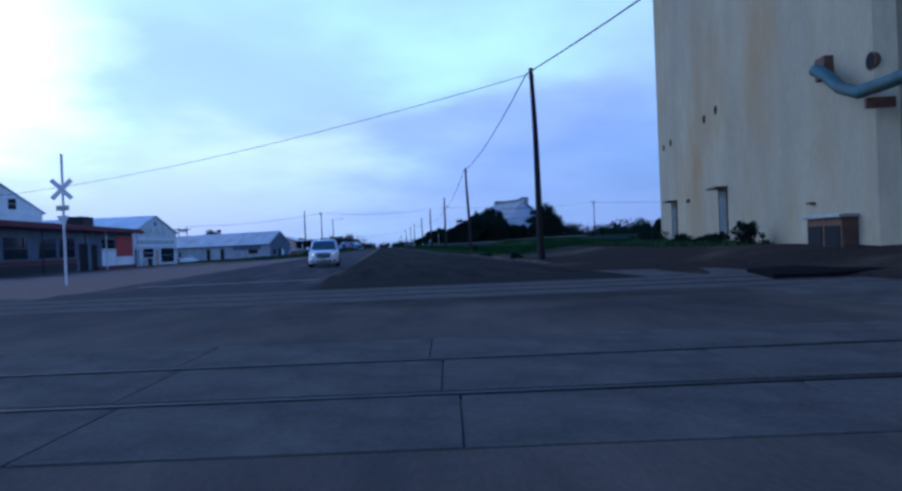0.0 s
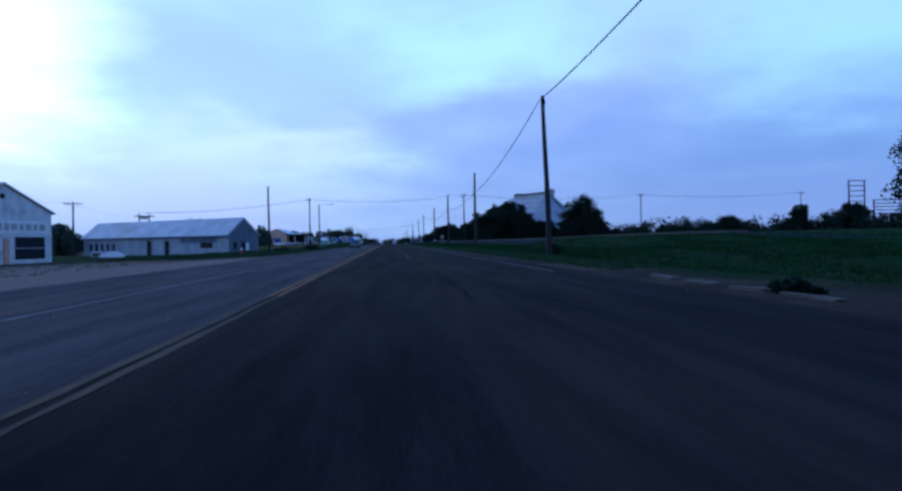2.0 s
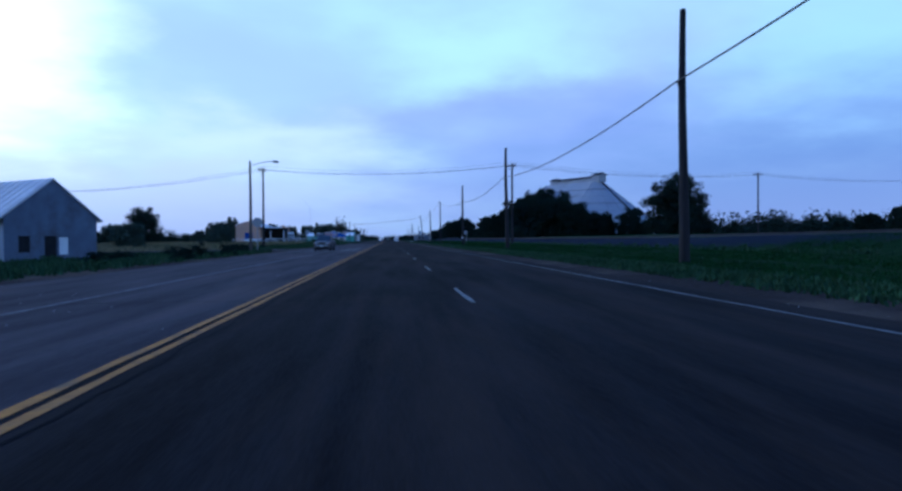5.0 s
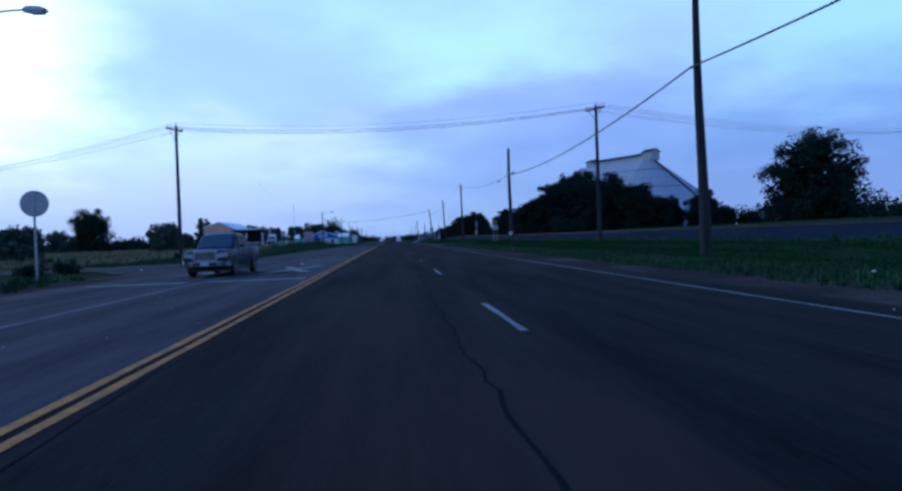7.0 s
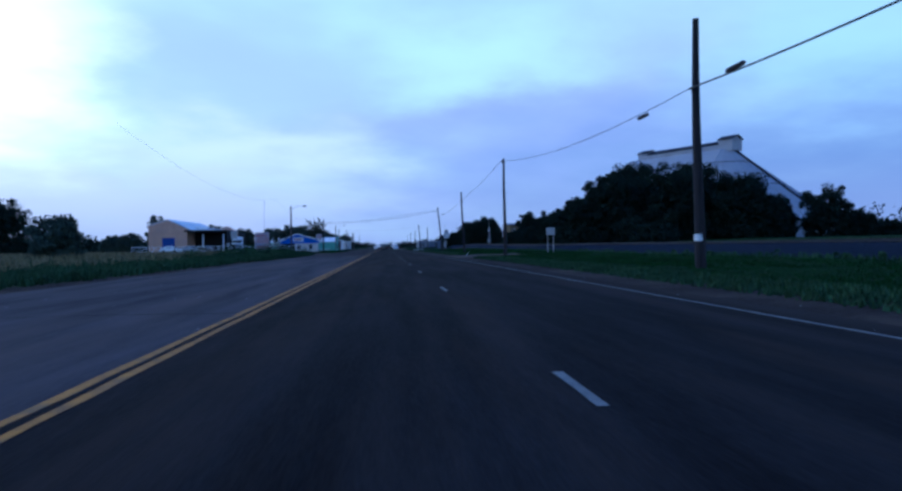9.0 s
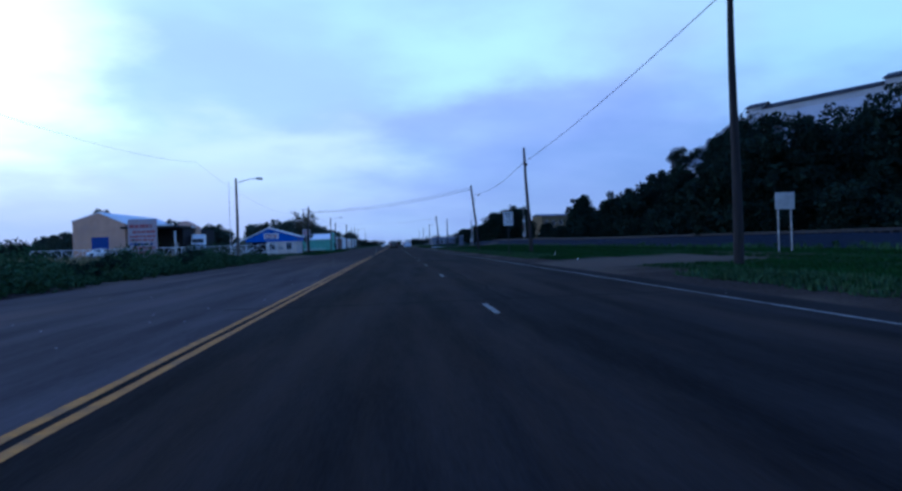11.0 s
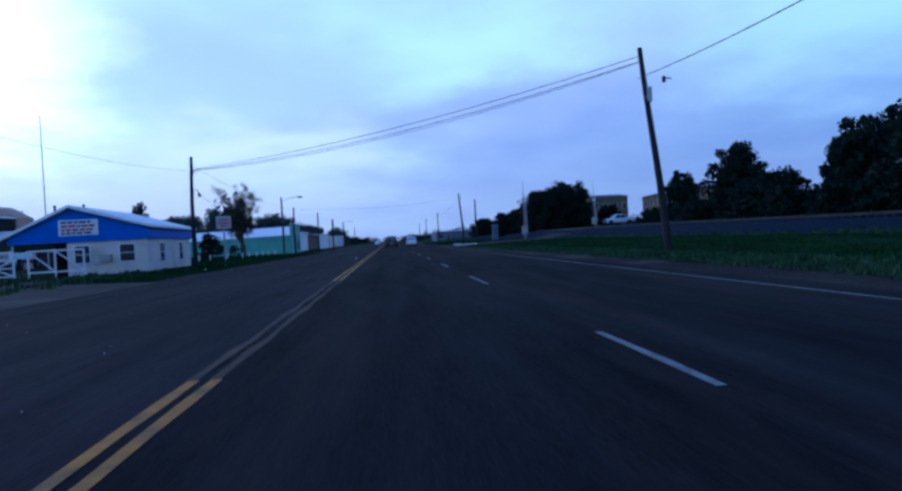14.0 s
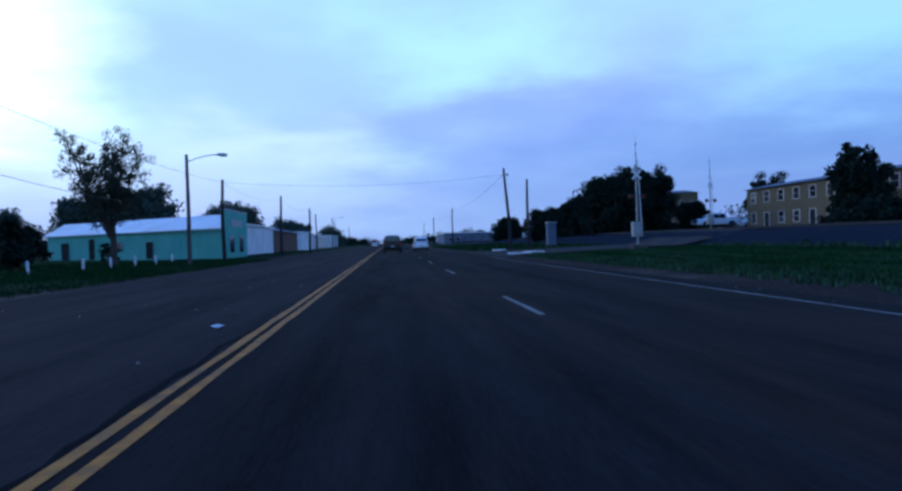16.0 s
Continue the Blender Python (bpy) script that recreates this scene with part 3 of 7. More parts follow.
def dust_fade():
    """The dust thins out over a few metres past the second track."""
    nt = DUSTY.node_tree
    n, l = nt.nodes, nt.links
    p = n["Principled BSDF"]
    dust = p.inputs["Base Color"].links[0].from_socket
    tc = n.new("ShaderNodeTexCoord")
    sep = n.new("ShaderNodeSeparateXYZ")
    l.new(tc.outputs["Object"], sep.inputs[0])
    t = n.new("ShaderNodeTexNoise")
    t.inputs["Scale"].default_value = 0.45
    t.inputs["Detail"].default_value = 5.0
    l.new(tc.outputs["Object"], t.inputs["Vector"])
    add = n.new("ShaderNodeMath")
    add.operation = "MULTIPLY_ADD"
    add.inputs[1].default_value = 14.0
    l.new(t.outputs["Fac"], add.inputs[0])
    l.new(sep.outputs["Y"], add.inputs[2])
    r = n.new("ShaderNodeMapRange")
    r.interpolation_type = "SMOOTHSTEP"
    r.inputs["From Min"].default_value = 46.0
    r.inputs["From Max"].default_value = 56.0
    l.new(add.outputs[0], r.inputs[0])
    mx = n.new("ShaderNodeMix")
    mx.data_type = "RGBA"
    # lane colours below the dust, with the left glare painted in
    lanes = n.new("ShaderNodeMapRange")
    lanes.inputs["From Min"].default_value = -0.3
    lanes.inputs["From Max"].default_value = 0.3
    l.new(sep.outputs["X"], lanes.inputs[0])
    under = n.new("ShaderNodeMix")
    under.data_type = "RGBA"
    under.inputs["A"].default_value = (0.072, 0.061, 0.061, 1)
    under.inputs["B"].default_value = (0.024, 0.021, 0.020, 1)
    l.new(lanes.outputs[0], under.inputs["Factor"])
    l.new(under.outputs["Result"], mx.inputs["B"])
    l.new(r.outputs[0], mx.inputs["Factor"])
    l.new(dust, mx.inputs["A"])
    l.new(mx.outputs["Result"], p.inputs["Base Color"])


dust_fade()
ribbon("dusty_road", -7.6, 8.9, -60, 51.6, 0.0335, DUSTY, "dust-brown worn asphalt around the level crossing", "road", 0.12, 1.2, 17)


def side_road():
    # the crossing road that climbs over the tracks, and its mouth
    verts, faces = [], []
    xs = [8.6, 10, 12, 14, 16, 18, 20, 22, 24, 26.5, 31.5, 36, 44, 60, 90]
    for x in xs:
        flare = 4.5 * max(0.0, (16 - x) / 7.4)
        z = ground_z(x, 393) + 0.06
        verts += [(x, 387.5 - flare, z), (x, 398.5 + flare, z)]
    for i in range(len(xs) - 1):
        k = 2 * i
        faces.append((k, k + 2, k + 3, k + 1))
    tagged(new("side_road", from_arrays("side_road", verts, faces, ASPHALT_OLD)), "grey side road climbing over the railway", "road", kind="structure")
    # the opposite mouth near the round-backed sign, and the dirt turnout
    v2 = [(-7.3, 197.0, 0.024), (-7.3, 216.0, 0.024), (-12, 219.0, -0.05), (-40, 226, -0.38), (-40, 219, -0.38), (-14, 209, -0.08)]
    tagged(new("side_road", from_arrays("side_road", v2, [(0, 1, 2, 5), (5, 2, 3, 4)], ASPHALT_OLD)), "grey side street meeting the highway", "road", kind="structure")
    v4 = [(-7.3, 314, 0.028), (-7.3, 333, 0.028), (-12, 334, 0.13), (-26, 348, 0.34), (-31, 342, 0.34), (-12, 322, 0.13)]
    tagged(new("driveway", from_arrays("driveway", v4, [(0, 1, 2, 5), (5, 2, 3, 4)], DARK_DIRT)), "reddish dirt driveway to the white gate", "driveway", kind="structure")


side_road()


def crossing():
    """Concrete panels with the two railway tracks let into them."""
    rng = random.Random(5)
    base = thing("rail_crossing", 0, 0, 0, 0, "cracked concrete level crossing with two sunken railway tracks", "level crossing", kind="structure")
    slope = -0.10
    pb = B()
    box(pb, 0, 2.398, 0, 1.30, -0.12, 0.044, 0.003)
    panel = mesh_of("concrete_panel", pb, CONCRETE_ROAD)
    for yc in (36.2, 45.8):
        for side in (-1.95, -0.59, 0.77):
            for i in range(-5, 7):
                x = i * 2.4
                shared("concrete_panel", panel, base, pose(x, yc + side + slope * (x - 2), rng.uniform(-0.0015, 0.0015), 0, 0, math.degrees(math.atan(slope))))
        for g in (-0.72, 0.72):
            b = B()
            prism(b, [(-0.036, -0.1), (0.036, -0.1), (0.036, 0.055), (-0.036, 0.055)], "x", -60, 70)
            for v in b.verts:
                v.co.y += yc + g + slope * (v.co.x - 2)
            part("rail", b, RAIL, base)
        # dark flange gaps
        b = B()
        for g in (-0.79, 0.63):
            prism(b, [(-0.05, 0.02), (0.09, 0.02), (0.09, 0.036), (-0.05, 0.036)], "x", -13, 16)
        for k, v in enumerate(b.verts):
            g = -0.79 if k < 8 else 0.63
            v.co.y += yc + g + slope * (v.co.x - 2)
        part("flange_gap", b, PATCH, base)
    # pale concrete aprons before, between and beside
    b = B()
    prism(b, [(8.9, 26), (16.5, 24), (16.5, 44.2), (12.2, 50.5), (8.9, 52)], "z", -0.05, 0.034)
    part("apron", b, CONCRETE_ROAD, base)
    b = B()
    prism(b, [(-14, 30), (-7.5, 30), (-7.5, 50), (-11, 52), (-14, 50)], "z", -0.05, 0.034)
    part("apron", b, CONCRETE_ROAD, base)


crossing()


def paint(name, x0, x1, y0, y1, material, label, wob=0.012, seed=0):
    return ribbon(name, x0, x1, y0, y1, 0.036, material, label, "road marking", wob, 0.8, seed)


for sx in (-0.145, 0.045):
    paint("centre_line", sx, sx + 0.10, 57, 84, YELLOW_WORN, "worn yellow centre line on asphalt", 0.03, 2)
    paint("centre_line", sx, sx + 0.10, 84, 122, YELLOW_FADED, "faded yellow centre line on asphalt", 0.02, 12)
    paint("centre_line", sx, sx + 0.10, 122, 312.5, YELLOW, "yellow centre line on asphalt", 0.012, 3)
    paint("centre_line", sx, sx + 0.10, 312.5, 326.5, YELLOW_WORN, "worn yellow centre line on asphalt", 0.03, 4)
    paint("centre_line", sx, sx + 0.10, 326.5, 1500, YELLOW, "yellow centre line on asphalt", 0.012, 5)
paint("edge_line", 7.88, 7.955, 92, 384, WHITE_PAINT, "thin white edge line on asphalt", 0.012, 6)
paint("edge_line", 7.88, 7.955, 410, 1500, WHITE_PAINT, "thin white edge line on asphalt", 0.012, 7)
paint("lane_line", -3.43, -3.31, 72, 214, WORN_PAINT, "thin white lane line on asphalt", 0.015, 8)
STARTS = [116.7, 130.0, 142.0, 153.6, 166.0, 178.6, 190.7, 202.8, 214.6, 226.2, 237.5, 248.6, 259.7, 270.8, 282.0, 290.8, 300.6, 310.6, 321.4, 331.2, 342.2, 352.5]
STARTS += [365.0 + 10.9 * k for k in range(40)]
for k, y in enumerate(STARTS):
    # the dashes of the middle stretch are half worn away
    a, b = {290.8: (1.6, 3.1), 300.6: (1.1, 3.2), 310.6: (0.4, 3.0), 214.6: (0.2, 1.4)}.get(y, (0.0, 1.6) if 200 < y < 290 else (0.0, 3.2))
    tagged(paint("lane_dash", 3.695, 3.785, y + a, y + b, WHITE_PAINT, "short white lane dash on asphalt", 0.012, 20 + k), group="lane dashes")
paint("stop_line", -6.4, -0.3, 54.0, 54.45, WHITE_PAINT, "worn white stop line across two lanes", 0.02, 90)


def rail_marking():
    """The advance marking before the tracks, once in each lane: two bars, a cross and two letters."""
    c = bpy.data.curves.new("letter", "FONT")
    c.body, c.size, c.extrude = "R", 1.0, 0.003
    o = bpy.data.objects.new("letter", c)
    scene.collection.objects.link(o)
    bpy.context.view_layer.update()
    letter = bpy.data.meshes.new_from_object(o.evaluated_get(bpy.context.evaluated_depsgraph_get()))
    bpy.data.objects.remove(o)
    letter.materials.append(WORN_PAINT)
    letter.transform(Matrix.Diagonal((0.75, 2.8, 1, 1)))
    for off in (0.0, -3.5):
        t = thing("rail_marking", 0, 0, 0, 0, "white railway crossing mark painted on the lane", "road marking", kind="structure")
        for y in (191.3, 210.2):
            b = B()
            box(b, off - 3.15, off - 0.35, y, y + 0.45, 0.030, 0.038)
            part("bar", b, WHITE_PAINT if y < 200 else WORN_PAINT, t)
        for s in (1, -1):
            b = B()
            xc, yc = off - 1.65, 198.9
            w = 0.2
            prism(b, [(xc - s * 0.75 - w, yc - 2.9), (xc - s * 0.75 + w, yc - 2.9), (xc + s * 0.75 + w, yc + 2.9), (xc + s * 0.75 - w, yc + 2.9)], "z", 0.030, 0.037 + 0.002 * s)
            part("stroke", b, WHITE_PAINT if off == 0 else WORN_PAINT, t)
        for x in (-2.08, -1.45):
            ob = shared("letter", letter, t, pose(off + x + 0.25, 205.2, 0.034, 0, 0, 180))
            ob["label"] = "painted letter R"


rail_marking()


def wiggle_strip(name, pts, w, seed, parent):
    rng = random.Random(seed)
    verts, faces = [], []
    dense = []
    for (ax, ay), (bx, by) in zip(pts, pts[1:]):
        n = max(2, int(math.hypot(bx - ax, by - ay) / 0.35))
        dense += [(ax + (bx - ax) * i / n, ay + (by - ay) * i / n) for i in range(n)]
    dense.append(pts[-1])
    ox = oy = 0.0
    for i, (x, y) in enumerate(dense):
        ox, oy = ox * 0.8 + rng.uniform(-0.05, 0.05), oy * 0.8 + rng.uniform(-0.05, 0.05)
        a, b = dense[max(0, i - 1)], dense[min(len(dense) - 1, i + 1)]
        d = Vector((b[0] - a[0], b[1] - a[1])).normalized()
        ww = w * rng.uniform(0.5, 1.2)
        verts += [(x + ox - d.y * ww, y + oy + d.x * ww, 0.0335), (x + ox + d.y * ww, y + oy - d.x * ww, 0.0335)]
    for i in range(len(dense) - 1):
        k = 2 * i
        faces.append((k, k + 1, k + 3, k + 2))
    ob = new(name, from_arrays(name, verts, faces, PATCH))
    ob.parent = parent
    return ob


def cracks():
    t = thing("crack_seals", 0, 0, 0, 0, "black tar seams filling cracks in the asphalt", "crack seal", kind="structure")
    rng = random.Random(8)
    wiggle_strip("seam", [(3.95, 82), (4.0, 96), (3.9, 112)], 0.06, 1, t)
    wiggle_strip("seam", [(0.30, 120), (0.26, 150), (0.32, 176), (0.28, 200)], 0.018, 2, t)
    wiggle_strip("seam", [(0.02, 255), (0.18, 285), (0.05, 300)], 0.05, 3, t)
    wiggle_strip("seam", [(-0.2, 335), (-0.18, 362)], 0.04, 4, t)
    wiggle_strip("seam", [(4.3, 262), (4.5, 300)], 0.03, 5, t)
    wiggle_strip("seam", [(2.9, 172), (3.1, 196)], 0.016, 15, t)
    for k, y in enumerate([104.5, 128, 143, 168, 186.5, 197.7, 204.6, 222, 243, 262, 286.2, 294.4, 304, 327, 341, 358, 377]):
        a, b = (-7.0, 1.9) if k % 3 else (-0.8, 0.7)
        if k % 4 == 1:
            b = 7.5
        wiggle_strip("seam", [(a, y + rng.uniform(-0.4, 0.4)), ((a + b) / 2, y), (b, y + rng.uniform(-0.4, 0.4))], 0.025 if k % 3 else 0.06, 30 + k, t)


cracks()


def kerbs():
    rng = random.Random(4)
    k = thing("kerb", 0, 0, 0, 0, "broken concrete kerb half sunk in dirt", "kerb", kind="structure")
    for i in range(14):
        y = 60.5 + i * 2.05
        if i in (4, 9):
            continue
        b = B()
        box(b, -0.13, 0.13, -rng.uniform(0.35, 0.95), rng.uniform(0.4, 0.95), -0.15, 0.10, 0.03)
        for v in b.verts:
            v.co += Vector((rng.uniform(-0.025, 0.025), rng.uniform(-0.05, 0.05), rng.uniform(-0.03, 0.0)))
        o = part("kerb_stone", b, KERB, k)
        o.matrix_basis = pose(9.45 + rng.uniform(-0.06, 0.06) + 0.012 * (y - 60), y, rng.uniform(-0.03, 0.02), rng.uniform(-1, 1), 0, rng.uniform(-2, 2))
    for x, y, a in ((10.6, 388.2, 50), (12.0, 390.0, 40), (11.6, 402.5, -45)):
        b = B()
        box(b, -0.12, 0.12, -0.9, 0.9, -0.15, 0.10, 0.03)
        o = part("kerb_stone", b, SIGN_WHITE, k, "white painted kerb stone")
        o.matrix_basis = pose(x, y, ground_z(x, y) + 0.02, 0, 0, a)


kerbs()


def railway():
    t = thing("railway_track", 0, 0, 0, 0, "railway track on a low gravel bank beside the road", "railway track", kind="structure")
    for xr in (28.3, 29.75):
        b = B()
        rings = []
        for y in list(range(118, 560, 12)) + [700, 900]:
            zz = bank_top(y) + 0.10
            rings.append([b.verts.new((xr + dx, y, zz + dz)) for dx, dz in ((-0.07, 0), (0.07, 0), (0.035, 0.04), (0.035, 0.16), (-0.035, 0.16), (-0.035, 0.04))])
        for ra, rb in zip(rings, rings[1:]):
            for k in range(6):
                b.faces.new((ra[k], ra[(k + 1) % 6], rb[(k + 1) % 6], rb[k]))
        b.faces.new(rings[0][::-1])
        b.faces.new(rings[-1])
        part("rail", b, RAIL, t)
    sb = B()
    box(sb, -1.25, 1.25, -0.11, 0.11, -0.1, 0.12, 0.01)
    tie = mesh_of("sleeper", sb, SLEEPER)
    rng = random.Random(2)
    for i in range(300):
        y = 200 + i * 0.66
        shared("sleeper", tie, t, pose(29.0 + rng.uniform(-0.04, 0.04), y, bank_top(y) - 0.03, 0, 0, rng.uniform(-1, 1)))


railway()


# ---- poles and wires ----
def wood_pole(name, x, y, h, lean=0.0, lean_y=0.0, r=0.15, label="dark creosoted wooden utility pole standing in grass", arm=None, group="utility poles", z=None):
    z = ground_z(x, y) - 0.1 if z is None else z
    t = thing(name, x, y, z, 0, label, "utility pole", group)
    b = B()
    pts = [(lean * s + 0.04 * math.sin(s * 5 + x), lean_y * s, (h - z) * s) for s in (0, 0.15, 0.3, 0.45, 0.6, 0.75, 0.9, 1.0)]
    path_tube(b, pts, [r * (1.15 - 0.5 * s) for s in (0, 0.15, 0.3, 0.45, 0.6, 0.75, 0.9, 1.0)], 10)
    part("shaft", b, POLE_WOOD, t, smooth=True)
    return t


def insulator(t, p, big=1.0):
    b = B()
    tube(b, p, (p[0], p[1], p[2] + 0.10 * big), 0.02 * big, 0.02 * big, 8)
    tube(b, (p[0], p[1], p[2] + 0.08 * big), (p[0], p[1], p[2] + 0.15 * big), 0.055 * big, 0.035 * big, 8)
    tube(b, (p[0], p[1], p[2] + 0.15 * big), (p[0], p[1], p[2] + 0.20 * big), 0.05 * big, 0.02 * big, 8)
    part("insulator", b, CERAMIC, t)


def clamp(t, z, side=-1, r=0.16):
    b = B()
    path_tube(b, [(side * 0.1, 0, z), (side * (r + 0.12), -0.05, z + 0.03), (side * (r + 0.25), -0.12, z - 0.02)], 0.025, 6)
    box(b, side * 0.16 - 0.05, side * 0.16 + 0.05, -0.08, 0.08, z - 0.12, z + 0.12, 0.01)
    part("wire_bracket", b, IRON, t)


RIGHT = {"a": (10.6, 66.0, 10.5, -0.25), "b": (12.75, 112.0, 10.4, -0.25), "c": (13.8, 155.7, 10.0, 0.0), "d": (13.9, 194.7, 10.0, -0.1), "e": (14.0, 234.1, 9.5, -0.05), "f": (13.25, 270.3, 9.1, 0.0), "g": (13.5, 303.8, 8.8, -0.35), "h": (12.8, 332.4, 8.3, -0.75), "i": (12.35, 400.6, 7.4, -0.45), "j": (14.7, 403.9, 6.7, -0.1)}
ATTACH = {"a": 10.2, "b": 10.1, "c": 7.2, "d": 7.1, "e": 6.9, "f": 8.9, "g": 7.5, "h": 7.1, "i": 6.9}
for key, (px, py, ph, pl) in RIGHT.items():
    pole = wood_pole("utility_pole", px, py, ph, pl, 0, 0.18 if key in "abcde" else 0.145)
    if key in ATTACH:
        clamp(pole, ATTACH[key] - 0.1, -1 if key != "h" else 1)
    if key == "e":
        b = B()
        tube(b, (0, 0, 1.15), (0, 0, 1.4), 0.195, 0.19, 12)
        part("band", b, SIGN_WHITE, pole, "white band round the pole")
    if key == "h":
        b = B()
        box(b, -0.62, -0.4, -0.12, 0.12, 6.1, 6.7, 0.02)
        part("junction_box", b, GALV, pole)

for px, py, ph, pl in ((-12.2, 152.6, 8.2, 0.05), (-10.6, 349.5, 7.1, 0.1), (-10.4, 392.8, 6.1, 0.0), (-9.6, 413.9, 6.4, 0.0), (-8.7, 431.5, 6.0, 0.0), (-12, 470, 7.0, 0.0), (-12.5, 520, 7.5, 0), (-12, 575, 7.5, 0), (14, 470, 7.5, 0), (14.5, 530, 8, 0), (15, 590, 8, 0)):
    pole = wood_pole("utility_pole", px, py, ph, pl, 0, 0.14, "weathered wooden utility pole beside the street")
    if py == 349.5:
        clamp(pole, 6.1, 1)
        b = B()
        path_tube(b, [(0.1, 0, 5.0), (0.35, 0, 5.0), (0.5, -0.05, 4.75)], 0.03, 6)
        box(b, 0.42, 0.58, -0.12, 0.04, 4.55, 4.78, 0.02)
        part("service_bracket", b, IRON, pole)


def crossarm_pole(x, y, h, turn, width=2.2, name="power_pole"):
    z = ground_z(x, y) - 0.1
    t = thing(name, x, y, z, turn, "tall wooden power pole with a braced crossarm", "power pole", "power poles")
    b = B()
    tube(b, (0, 0, 0), (0, 0, h - z), 0.19, 0.12, 10)
    part("shaft", b, POLE_WOOD, t, smooth=True)
    b = B()
    box(b, -width / 2, width / 2, -0.20, -0.09, h - z - 0.42, h - z - 0.28, 0.01)
    part("crossarm", b, POLE_WOOD, t)
    for s in (-1, 1):
        b = B()
        tube(b, (0, -0.16, h - z - 1.3), (s * width * 0.33, -0.16, h - z - 0.42), 0.025, 0.025, 6)
        part("brace", b, IRON, t)
    for k in range(5):
        u = -width / 2 + 0.12 + (width - 0.24) * k / 4
        if abs(u) < 0.1:
            insulator(t, (0, 0, h - z), 1.3)
        else:
            insulator(t, (u, -0.145, h - z - 0.28), 1.3)
    return t


crossarm_pole(-16.5, 232.4, 12.0, -110)
crossarm_pole(20.7, 227.8, 12.3, -60)
crossarm_pole(76.3, 256.7, 14.0, -60)
crossarm_pole(158, 305, 17.5, -60, 3.5)
crossarm_pole(-52.0, 190.0, 9.0, 20, 3.0)
crossarm_pole(-95.0, 330.0, 8.5, 10, 3.0)


def h_frame():
    t = thing("power_pole", -66, 263, -0.5, 25, "twin wooden power pole with a crossarm behind the shed", "power pole", "power poles")
    for s in (-1.3, 1.3):
        b = B()
        tube(b, (s, 0, 0), (s, 0, 11.0), 0.2, 0.15, 8)
        part("shaft", b, POLE_WOOD, t)
    b = B()
    box(b, -2.6, 2.6, -0.12, 0.12, 9.9, 10.2)
    part("crossarm", b, POLE_WOOD, t)
    b = B()
    box(b, -1.3, 1.3, -0.5, 0.5, 9.2, 9.85, 0.05)
    part("transformer", b, GALV, t)


h_frame()


def street_lamp(x, y, h, reach=2.0, wood=True, group="street lamps"):
    z = ground_z(x, y) - 0.1
    t = thing("street_lamp", x, y, z, 0, "street lamp on a slim wooden pole with a curved arm", "street lamp", group)
    b = B()
    path_tube(b, [(0, 0, 0), (0.03, 0, (h - z) * 0.5), (0, 0, h - z)], [0.14, 0.12, 0.09], 10)
    part("pole", b, LAMP_WOOD, t, smooth=True)
    b = B()
    top = h - z - 0.45
    path_tube(b, [(0.05, 0, top), (reach * 0.35, 0, top + 0.22), (reach * 0.7, 0, top + 0.38), (reach, 0, top + 0.42)], 0.03, 8)
    part("arm", b, GALV, t, smooth=True)
    b = B()
    prism(b, [(reach - 0.1, top + 0.36), (reach + 0.15, top + 0.32), (reach + 0.55, top + 0.34), (reach + 0.6, top + 0.42), (reach + 0.4, top + 0.5), (reach, top + 0.5)], "y", -0.13, 0.13)
    bmesh.ops.bevel(b, geom=list(b.edges), offset=0.03, segments=2, affect="EDGES")
    head = part("head", b, GALV, t, smooth=True)
    b = B()
    box(b, reach + 0.15, reach + 0.5, -0.1, 0.1, top + 0.29, top + 0.335, 0.01)
    part("lens", b, LAMP_CLEAR, head)
    return t


street_lamp(-10.1, 191.7, 8.25)
street_lamp(-11.5, 309.0, 7.3, 1.75)
street_lamp(-10.7, 385.4, 6.95, 1.9)
street_lamp(-11.5, 500.0, 7.5, 2.2)


def wire(pts, sag, r=0.02, n=18, group="overhead wires"):
    b = B()
    line = []
    for (a, c) in zip(pts, pts[1:]):
        a, c = Vector(a), Vector(c)
        m = [a.lerp(c, k / n) - Vector((0, 0, 4 * sag * (k / n) * (1 - k / n))) for k in range(n + 1)]
        line += m if not line else m[1:]
    path_tube(b, line, r, 5)
    return solo("overhead_wire", b, WIRE, "thin black overhead wire hanging between poles", "wire", group)


def at_pole(key):
    px, py, ph, pl = RIGHT[key]
    z = ATTACH[key]
    return (px + pl * z / ph - 0.25, py, z)


keys = "abcdefgh"
for ka, kb in zip(keys, keys[1:]):
    wire([at_pole(ka), at_pole(kb)], 0.3 if ka == "f" else 0.7, 0.034 if kb < "f" else 0.018)
wire([(16.0, 20.0, 10.5), at_pole("a")], 0.7, 0.034)
wire([(10.35, 66, 10.2), (-46, 108, 8.0)], 1.2, 0.020)
